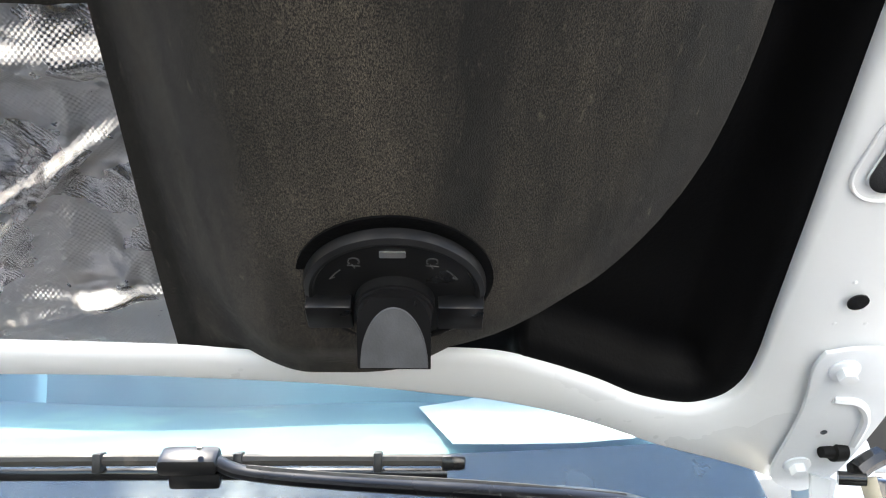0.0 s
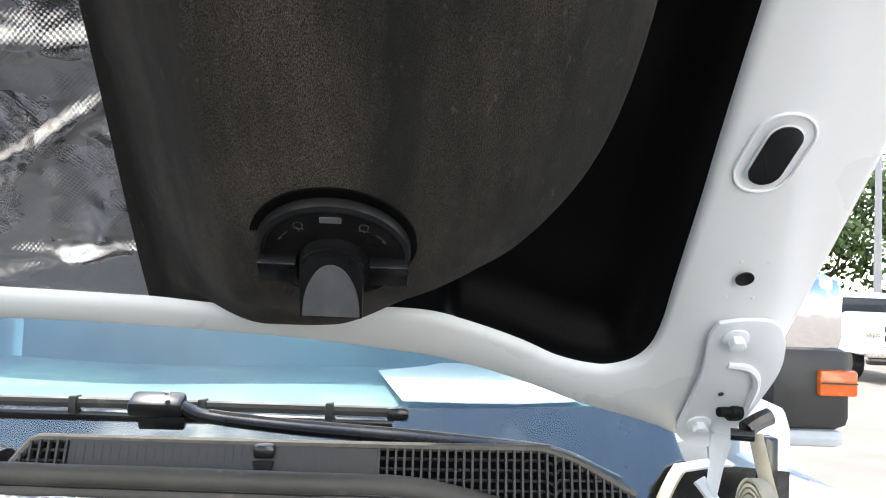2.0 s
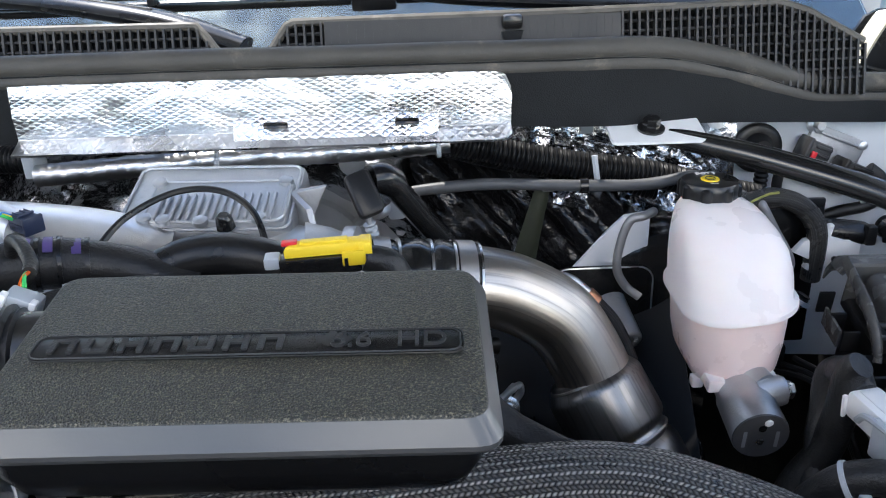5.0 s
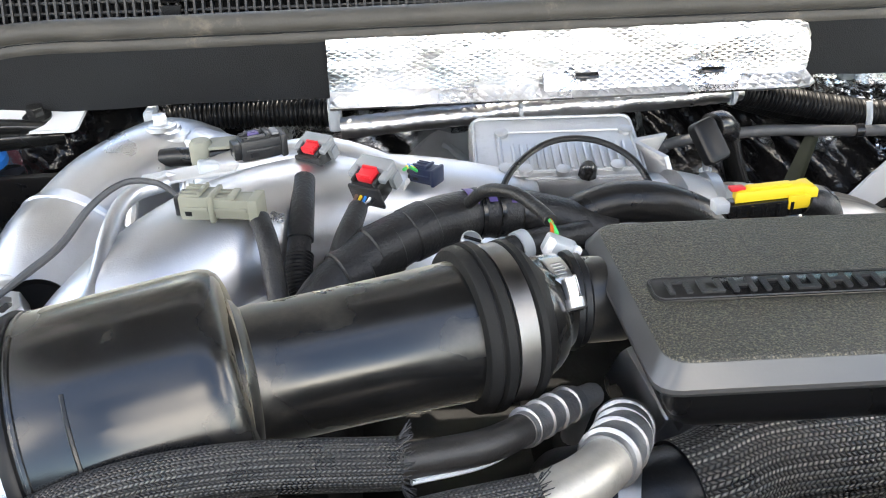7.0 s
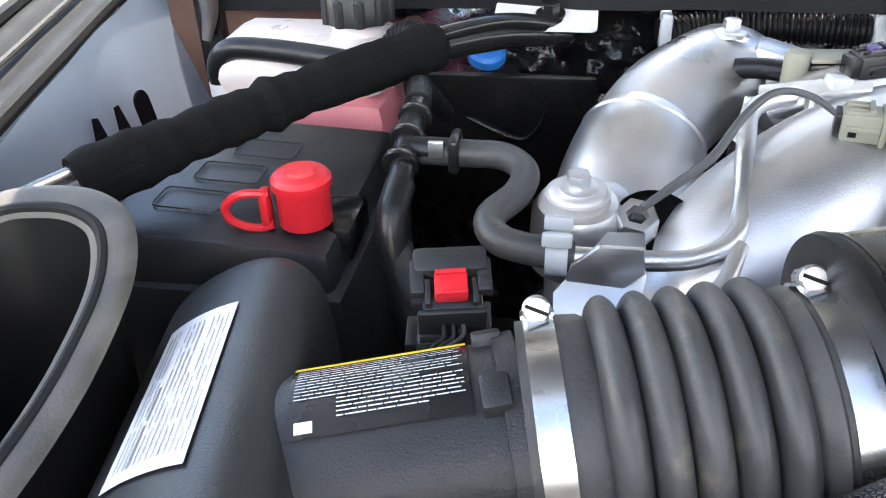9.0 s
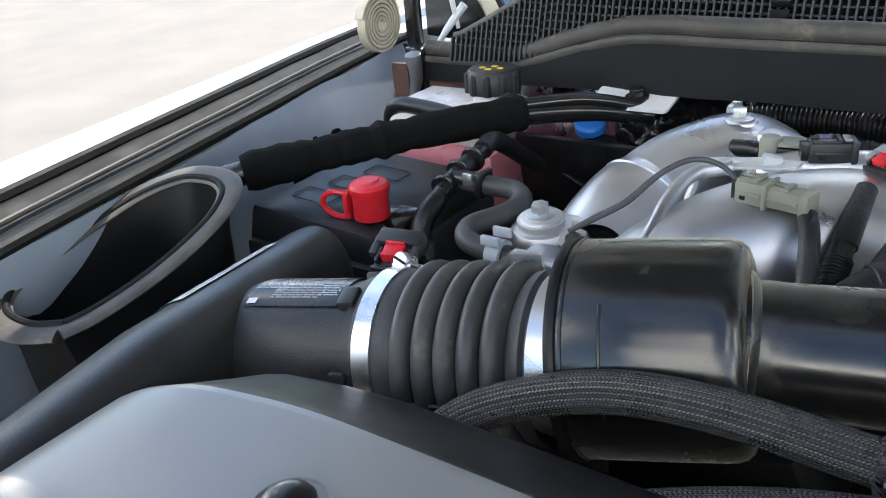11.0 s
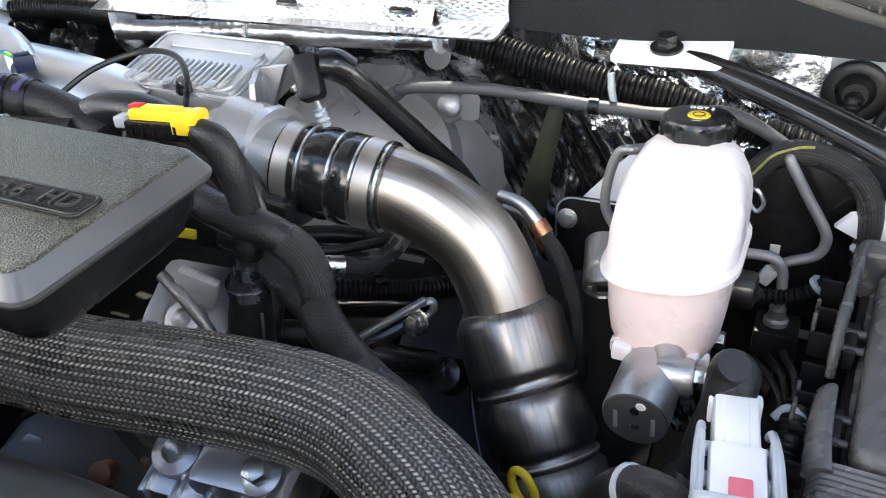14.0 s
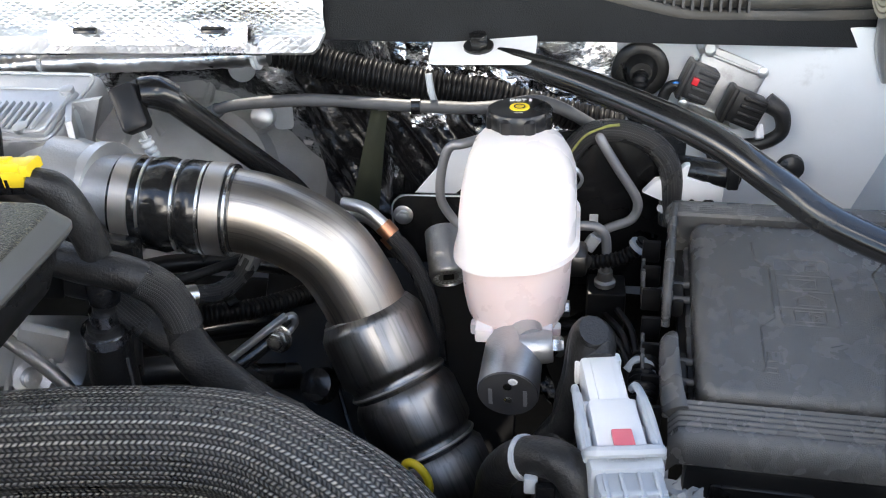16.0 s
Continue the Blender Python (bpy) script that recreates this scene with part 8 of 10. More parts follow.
    for i, mt in enumerate((GREEN, YELLOW, BLUE)):
        part("wire", tube([(-0.096 + 0.002 * i, 0.405 + 0.003 * i, 1.236), (-0.092, 0.412 + 0.002 * i, 1.235), (-0.086, 0.416 + 0.002 * i, 1.230)], 0.0013, 6, 5), mt, h)
    part("tape_sleeve", tube([(-0.1672, 0.402, 1.234), (-0.168, 0.37, 1.2225), (-0.169, 0.352, 1.211)], [0.0078, 0.0088, 0.0092], 14, 5), TAPE, h)
    part("mesh_tail", tube([(-0.1695, 0.342, 1.204), (-0.170, 0.328, 1.196), (-0.168, 0.315, 1.187)], 0.0098, 14, 6, wave=(0.0008, 0.0028)), CONDUIT, h, "corrugated tail")
    for x, y, z in ((-0.115, 0.328, 1.212), (-0.090, 0.344, 1.2165), (-0.135, 0.312, 1.204)):
        part("tape_wrap", lathe([(-0.009, 0.0178), (-0.008, 0.0189), (0.008, 0.0190), (0.009, 0.0178)], (x, y, z), (0.83, 0.52, 0.12), 24), TAPE, h, "tape wrap edge")


connectors()


# ---- control unit, dipstick, hoses behind the cover ----
def control_unit():
    e = thing("control_unit", "finned cast aluminium control unit on a bracket", "control unit", (0.03, 0.5, 1.16))
    m = pose(0.036, 0.508, 1.192, 16, 0, -3)

    def put(nm, bm, mt, lb="", parent=None):
        bm.transform(m)
        return part(nm, bm, mt, parent or e, lb)
    put("case", box((0, 0, 0), (0.145, 0.09, 0.035), 0.006), CASTMATT)
    lid = put("lid", box((0.008, -0.012, 0.017), (0.118, 0.058, 0.012), 0.004), CASTMATT)
    for w0, d0, z0 in ((0.138, 0.084, 0.0180), (0.112, 0.053, 0.0232)):
        q = [Vector((x + (0.008 if w0 < 0.12 else 0), y - (0.012 if w0 < 0.12 else 0), z0)) for x, y in rounded(w0, d0, 0.008)]
        put("rim_bead", tube(q + q[:1], 0.0014, 6, 1), CASTMATT, parent=lid)
    for i in range(15):
        put("fin", box((-0.038 + i * 0.0066, -0.022, 0.0235), (0.0028, 0.034, 0.006), 0.0008), CASTMATT, parent=lid)
    for x, y in ((-0.046, -0.036), (-0.03, -0.038), (0.0, -0.04), (0.045, -0.036), (-0.046, 0.012), (0.06, 0.012)):
        put("screw", lathe([(0, 0.006), (0.004, 0.006), (0.005, 0.004), (0.005, 0)], (x, y, 0.022), (0, 0, 1), 12), CASTMATT, parent=lid)
    put("nut", lathe([(0, 0.008), (0.008, 0.007), (0.012, 0.004), (0.012, 0)], (0.020, -0.042, 0.02), (0, 0, 1), 8), BLACKPAINT)
    part("bracket", prism([(-0.05, -0.07), (0.05, -0.07), (0.045, 0.0), (0.02, 0.045), (-0.05, 0.05)], 0.005, pose(0.112, 0.485, 1.165, 90, 0, -62), 0.001), DULLCAST, e, "cast side bracket")
    part("mount_plate", prism([(-0.044, -0.005), (-0.011, 0.052), (0.032, 0.058), (0.014, 0.02), (0.023, -0.014), (-0.035, -0.034)], 0.006, pose(0.098, 0.505, 1.158, 90, 0, 0), 0.001), DULLCAST, e, "flat cast mounting plate")
    part("cable", tube([(-0.03, 0.40, 1.205), (-0.012, 0.43, 1.222), (0.02, 0.455, 1.232), (0.055, 0.455, 1.232), (0.082, 0.435, 1.222), (0.095, 0.41, 1.20), (0.10, 0.395, 1.18)], 0.0026, 8, 8), RUBBER, e, "thin black cable")


control_unit()


def hoses():
    h = thing("vent_hose", "smooth black vent hose arching behind the cover", "hose", (0.06, 0.37, 1.2))
    part("hose", tube([(-0.01, 0.36, 1.165), (0.008, 0.372, 1.187), (0.03, 0.382, 1.203), (0.06, 0.386, 1.210), (0.095, 0.386, 1.205), (0.13, 0.39, 1.185), (0.155, 0.395, 1.15), (0.17, 0.385, 1.10), (0.175, 0.36, 1.05)], 0.0155, 20, 8), RUBBER, h)
    y = thing("yellow_connector", "yellow and black connector with red lock", "connector", (0.13, 0.34, 1.22))
    m = pose(0.146, 0.338, 1.230, 0, -2, 3) @ Matrix.Diagonal((0.84, 0.84, 0.84, 1))

    def put(nm, bm, mt, lb=""):
        bm.transform(m)
        return part(nm, bm, mt, y, lb)
    put("cover", prism([(-0.030, -0.006), (-0.026, 0.008), (0.026, 0.008), (0.028, 0.010), (0.036, 0.010), (0.036, -0.010), (0.030, -0.010), (0.026, -0.006)], 0.009, pose(0, 0, 0.001), 0.003), YELLOW, "yellow plastic cover")
    put("cover_skirt", box((0.022, -0.0085, -0.002), (0.018, 0.003, 0.012), 0.001), YELLOW)
    put("cover_step", box((0.0, 0.001, 0.0105), (0.036, 0.008, 0.002), 0.0008), YELLOW)
    put("shell", box((-0.004, -0.001, -0.007), (0.062, 0.016, 0.015), 0.002), GLOSSY)
    for k in range(5):
        put("shell_rib", box((-0.028 + 0.011 * k, -0.0095, -0.007), (0.003, 0.002, 0.012), 0.0006), GLOSSY)
    put("lock", box((-0.026, 0.002, 0.0105), (0.012, 0.008, 0.003), 0.001), RED, "red lock")
    put("tip", box((-0.040, -0.001, -0.002), (0.012, 0.014, 0.010), 0.002), GREYPLASTIC)
    part("cable", tube([(0.172, 0.338, 1.226), (0.1865, 0.338, 1.219), (0.1955, 0.339, 1.195), (0.1985, 0.34, 1.163), (0.1945, 0.339, 1.135), (0.1905, 0.338, 1.112)], [0.009, 0.0105, 0.0105, 0.0100, 0.0085, 0.009], 14, 8, lumps=0.1), TAPE, y)
    part("tape_end", tube([(0.1982, 0.339, 1.158), (0.197, 0.339, 1.146), (0.1950, 0.339, 1.136)], 0.0105, 14, 4, lumps=0.12), FILM, y, "glossy plastic tape")
    part("tape_end", tube([(0.1925, 0.338, 1.128), (0.1910, 0.338, 1.118)], 0.0105, 14, 4, lumps=0.2), FOILCRUMPLE, y, "silver tape")
    d = thing("dipstick", "oil dipstick with black handle and yellow oil symbol", "dipstick", (0.155, 0.49, 1.15))
    part("handle", prism(rounded(0.022, 0.038, 0.005), 0.011, pose(0.161, 0.490, 1.211, 58, -16, 18), 0.003), CAPBLACK, d)
    part("oil_symbol", tube([Vector((0.1605, 0.4822, 1.2165)) + Vector((0.0028 * math.cos(a), 0.0030 * math.sin(a), 0.0052 * math.sin(a))) for a in (2 * math.pi * i / 10 for i in range(11))], 0.0007, 6, 2), YELLOW, d, "yellow oil mark")
    part("boot", tube([(0.164, 0.492, 1.185), (0.167, 0.493, 1.172), (0.171, 0.494, 1.155)], 0.0056, 12, 8, wave=(0.0018, 0.005)), GREYPLASTIC, d, "pale grey ribbed boot")
    part("rod", tube([(0.160, 0.490, 1.20), (0.163, 0.491, 1.19), (0.166, 0.493, 1.178)], 0.0025, 8, 3), ZINC, d)
    g = thing("strut_hose", "black rigid tube running down behind the engine", "hose", (0.22, 0.56, 1.15))
    part("end_cap", tube([(0.166, 0.496, 1.222), (0.176, 0.503, 1.220), (0.186, 0.510, 1.212)], [0.012, 0.0135, 0.0125], 14, 4), GLOSSY, g)
    part("hose", tube([(0.176, 0.503, 1.220), (0.186, 0.511, 1.209), (0.207, 0.537, 1.170), (0.229, 0.560, 1.132), (0.25, 0.582, 1.093), (0.272, 0.605, 1.03)], [0.009, 0.0105, 0.0105, 0.0105, 0.0105, 0.0105], 14, 8), BLACKPAINT, g)
    c = thing("cable_conduit", "black corrugated conduit along the firewall", "conduit", (0.35, 0.66, 1.2), "conduits")
    part("conduit", tube([(0.226, 0.625, 1.213), (0.27, 0.63, 1.202), (0.316, 0.63, 1.191), (0.373, 0.63, 1.180), (0.434, 0.63, 1.170), (0.495, 0.63, 1.153), (0.546, 0.63, 1.140)], 0.0138, 18, 8, wave=(0.0022, 0.0046)), CONDUIT, c)
    part("second_conduit", tube([(0.228, 0.635, 1.205), (0.27, 0.648, 1.188), (0.32, 0.66, 1.172), (0.38, 0.665, 1.158), (0.45, 0.66, 1.14)], 0.0105, 16, 8, wave=(0.0018, 0.0042)), CONDUIT, c)
    part("tie", tube([(0.375, 0.617, 1.195), (0.377, 0.614, 1.180), (0.38, 0.618, 1.164)], 0.0032, 6, 4), GREYPLASTIC, c, "grey cable tie")

    part("clip", box((0.377, 0.672, 1.21), (0.014, 0.012, 0.018), 0.003), GREYPLASTIC, c)
    c = thing("cable_conduit", "black corrugated conduit beside the manifold", "conduit", (-0.22, 0.63, 1.2), "conduits")
    part("end_clip", box((-0.155, 0.612, 1.214), (0.012, 0.03, 0.034), 0.003), GREYPLASTIC, c, "grey retaining clip")
    part("end_clip", box((-0.325, 0.612, 1.210), (0.010, 0.026, 0.03), 0.003), GREYPLASTIC, c)
    part("conduit", tube([(-0.33, 0.612, 1.206), (-0.29, 0.622, 1.210), (-0.22, 0.622, 1.211), (-0.16, 0.612, 1.212)], 0.0135, 18, 8, wave=(0.0022, 0.0046)), CONDUIT, c)
    w = thing("grey_cable", "grey taped cable along the firewall", "cable", (0.3, 0.62, 1.19), "cables")
    part("cable", tube([(0.155, 0.625, 1.146), (0.170, 0.618, 1.158), (0.193, 0.615, 1.165), (0.237, 0.612, 1.170), (0.281, 0.610, 1.172), (0.364, 0.608, 1.168), (0.426, 0.608, 1.167), (0.475, 0.605, 1.174), (0.52, 0.605, 1.152), (0.536, 0.61, 1.128)], 0.0056, 10, 8, lumps=0.14), GREYRUBBER, w)
    part("end_boot", tube([(0.148, 0.628, 1.140), (0.158, 0.623, 1.149), (0.172, 0.617, 1.159)], [0.0065, 0.0085, 0.007], 12, 5), GREYRUBBER, w)
    part("tie", lathe([(-0.004, 0.0058), (-0.004, 0.0075), (0.004, 0.0075), (0.004, 0.0058)], (0.364, 0.608, 1.168), (1, 0, 0), 14), GLOSSY, w)
    k = thing("strap", "dark green fabric strap hanging on the firewall", "strap", (0.32, 0.62, 1.1))
    part("web", sheet(lambda a, b: Vector((lerp_table([(0, 0.331), (0.4, 0.320), (0.8, 0.310), (1, 0.304)], b) - 0.004 - (0.006 + 0.008 * b) + 2 * (0.006 + 0.008 * b) * a, 0.625 - 0.004 * math.sin(a * 3.1), 1.162 - 0.115 * b)), 6, 16, 0.002), STRAP, k)
    part("buckle", box((0.331, 0.62, 1.165), (0.012, 0.008, 0.012), 0.002), DULLCAST, k)


hoses()


def heat_shield():
    f = thing("heat_shield", "bright embossed aluminium heat shield on the cowl", "heat shield", (0.07, 0.6, 1.22))

    def plate(a, b):
        x = -0.157 + 0.449 * a
        n1 = 0.002 * noise.noise(Vector((x * 40, b * 5, 3)))
        dx = max(0, x - 0.278)
        nip = 0.014 - math.sqrt(max(0, 0.014 ** 2 - dx * dx))
        y, z = 0.600 - 0.004 * math.sin(b * 3) + n1, 1.284 - nip - (0.058 - 1.4 * nip) * b
        if b > 0.86:
            y -= 0.05 * (b - 0.86) / 0.14 * 0.5
        return Vector((x, y, z))
    part("plate", sheet(plate, 90, 24, 0.002), FOIL, f)

    def flap(a, b):
        x = 0.04 + 0.185 * a
        return Vector((x, 0.594 - 0.014 * b, 1.250 - 0.026 * b + 0.0015 * noise.noise(Vector((x * 60, b * 4, 8)))))
    fl = part("flap", sheet(flap, 40, 8, 0.002), FOIL, f, "folded foil flap")
    for x in (0.079, 0.197):
        part("slot", box((x, 0.5845, 1.2445), (0.022, 0.004, 0.006), 0.0015, (-40, 0, 0)), BLACKPAINT, fl)
    c = thing("foil_conduit", "foil wrapped cable conduit below the heat shield", "conduit", (0.05, 0.6, 1.2), "conduits")
    part("conduit", tube([(-0.15, 0.60, 1.200), (-0.05, 0.604, 1.205), (0.06, 0.600, 1.211), (0.16, 0.600, 1.214), (0.235, 0.605, 1.217)], 0.0105, 16, 10, wave=(0.0006, 0.012), lumps=0.06), FOILTAPE, c)
    for x in (0.02, 0.225):
        part("tie", lathe([(-0.002, 0.0108), (-0.002, 0.0125), (0.002, 0.0125), (0.002, 0.0108)], (x, 0.602, 1.2085 if x < 0.1 else 1.2165), (1, 0, 0.03), 16), GREYPLASTIC, c)


heat_shield()


# ---- battery side ----
def battery_side():
    b = thing("battery", "black plastic covered battery with moulded marks", "battery", (-0.61, 0.39, 1.05))
    part("case", box((-0.605, 0.370, 1.065), (0.165, 0.20, 0.17), 0.006), PLASTIC, b)
    lid = part("lid", box((-0.608, 0.370, 1.160), (0.160, 0.19, 0.04), 0.006, (0, 3, 0), 0.94), PLASTIC, b)
    part("lid_step", box((-0.552, 0.36, 1.148), (0.04, 0.12, 0.03), 0.004), PLASTIC, b)
    bm = bmesh.new()
    for cx, cy in ((-0.636, 0.325), (-0.625, 0.365), (-0.612, 0.405)):
        q = rounded(0.045, 0.026, 0.004, 2)
        for a, c in zip(q, q[1:] + q[:1]):
            tube([(cx + a[0], cy + a[1], 1.1815 - 0.052 * (cx + a[0] + 0.608)), (cx + c[0], cy + c[1], 1.1815 - 0.052 * (cx + c[0] + 0.608))], 0.0007, 5, 1, bm=bm)
    part("moulded_mark", bm, PLASTIC, lid)
    part("cable_lug", box((-0.545, 0.33, 1.165), (0.04, 0.05, 0.025), 0.005), GLOSSY, b)
    c = thing("terminal_cap", "red plastic cap over the battery terminal with loop", "cap", (-0.557, 0.31, 1.17))
    part("cap", lathe([(0, 0.0165), (0.022, 0.0165), (0.025, 0.0185), (0.030, 0.0185), (0.033, 0.016), (0.034, 0.010), (0.036, 0.009), (0.036, 0)], (-0.553, 0.309, 1.182), (0, 0, 1), 40), RED, c)
    part("loop", tube([(-0.573, 0.302, 1.203), (-0.587, 0.296, 1.205), (-0.598, 0.295, 1.197), (-0.596, 0.296, 1.186), (-0.582, 0.299, 1.180), (-0.571, 0.301, 1.182)], 0.0028, 8, 6), RED, c, "red tether loop")
    part("hinge_strip", box((-0.5755, 0.303, 1.193), (0.006, 0.010, 0.026), 0.002), RED, c)

    t = thing("coolant_tank", "milky coolant surge tank half full of pink coolant", "tank", (-0.61, 0.58, 1.1))
    part("lower", box((-0.630, 0.565, 1.125), (0.16, 0.11, 0.10), 0.02), COOLANT, t, "pink coolant showing through")
    part("upper", box((-0.630, 0.57, 1.192), (0.158, 0.105, 0.045), 0.018), MILKY, t, "milky white plastic")
    part("neck", lathe([(0, 0.024), (0.02, 0.022), (0.03, 0.022)], (-0.586, 0.576, 1.21), (0, 0, 1), 28), MILKY, t)
    cap = part("cap", lathe([(0, 0.026), (0.0, 0.029), (0.022, 0.029), (0.026, 0.026), (0.026, 0)], (-0.586, 0.576, 1.225), (0, 0, 1), 36), PLASTIC, t, "black screw cap with yellow marks")
    for i in range(10):
        th = 2 * math.pi * i / 10
        part("lobe", lathe([(0, 0.005), (0.021, 0.005), (0.023, 0.003)], (-0.586 + 0.0275 * math.cos(th), 0.576 + 0.0275 * math.sin(th), 1.225), (0, 0, 1), 8), PLASTIC, cap)
    for dx, dy in ((-0.011, -0.003), (0.0, 0.006), (0.0, -0.008), (0.011, 0.0)):
        part("yellow_mark", box((-0.586 + dx, 0.576 + dy, 1.2512), (0.007, 0.006, 0.0008), 0.0003), YELLOW, cap)
    part("hose", tube([(-0.70, 0.535, 1.165), (-0.70, 0.528, 1.195), (-0.685, 0.525, 1.212), (-0.65, 0.522, 1.214), (-0.59, 0.51, 1.212), (-0.54, 0.50, 1.208)], 0.0095, 14, 8), RUBBER, t, "black vent hose")
    part("hose_clip", lathe([(-0.006, 0.0098), (-0.006, 0.012), (0.006, 0.012), (0.006, 0.0098)], (-0.70, 0.533, 1.175), (0, 0, 1), 16), WHITEPLASTIC, t, "white hose clip")
    part("conduit", tube([(-0.555, 0.525, 1.205), (-0.54, 0.525, 1.228), (-0.52, 0.51, 1.235), (-0.505, 0.49, 1.22)], 0.009, 12, 8, wave=(0.002, 0.005)), CONDUIT, t)

    w = thing("washer_cap", "blue washer fluid cap half hidden behind brace", "cap", (-0.467, 0.57, 1.19))
    part("cap", lathe([(0, 0.017), (0.008, 0.017), (0.011, 0.014), (0.012, 0)], (-0.478, 0.602, 1.184), (0.1, -0.4, 1), 28), BLUE, w)
    part("handle", box((-0.478, 0.600, 1.197), (0.026, 0.007, 0.010), 0.003, (20, 0, 30)), BLUE, w)
    part("neck", tube([(-0.467, 0.602, 1.172), (-0.465, 0.604, 1.13), (-0.46, 0.60, 1.05)], 0.018, 16, 5), GLOSSY, w)

    part("shroud", box((-0.462, 0.565, 1.125), (0.165, 0.008, 0.13), 0.004, (12, 0, 0)), GLOSSY, w, "black moulded panel in front")
    part("shroud_fold", tube([(-0.50, 0.560, 1.150), (-0.465, 0.556, 1.135), (-0.44, 0.556, 1.128), (-0.425, 0.556, 1.145), (-0.422, 0.558, 1.165)], 0.0025, 8, 6), GLOSSY, w)
    f = thing("coolant_tee", "black quick connect tee with clips and braided cable", "hose fitting", (-0.5, 0.36, 1.2))
    part("tee", tube([(-0.503, 0.42, 1.215), (-0.502, 0.39, 1.21), (-0.50, 0.36, 1.205), (-0.498, 0.33, 1.195)], [0.0078, 0.0092, 0.0085, 0.0085], 14, 6), GLOSSY, f)
    for y, z in ((0.40, 1.213), (0.375, 1.209), (0.35, 1.203)):
        part("ring", lathe([(-0.003, 0.008), (-0.003, 0.0115), (-0.001, 0.0120), (0.0, 0.0108), (0.001, 0.0120), (0.003, 0.0115), (0.003, 0.008)], (-0.501, y, z), (0, 1, 0.2), 20), GLOSSY, f)
    part("side_arm", tube([(-0.50, 0.366, 1.207), (-0.47, 0.366, 1.206)], 0.0085, 12, 3), GLOSSY, f)
    part("clip", box((-0.468, 0.366, 1.206), (0.007, 0.024, 0.024), 0.003), GLOSSY, f)
    part("clip_wire", box((-0.479, 0.357, 1.211), (0.010, 0.003, 0.012), 0.001), ZINC, f, "bare wire clip")
    part("drop_hose", tube([(-0.498, 0.335, 1.197), (-0.50, 0.315, 1.185), (-0.498, 0.305, 1.165), (-0.49, 0.295, 1.13), (-0.47, 0.28, 1.08)], 0.0098, 14, 8), RUBBER, f)
    part("riser", tube([(-0.503, 0.42, 1.215), (-0.506, 0.44, 1.217), (-0.509, 0.46, 1.210), (-0.508, 0.49, 1.19), (-0.505, 0.53, 1.16)], 0.0095, 14, 8), TAPE, f)
    part("sheathed_cable", tube([(-0.495, 0.31, 1.165), (-0.482, 0.285, 1.155), (-0.468, 0.255, 1.165), (-0.455, 0.232, 1.185)], 0.0085, 14, 8), BRAIDFINE, f, "braided cable")


battery_side()


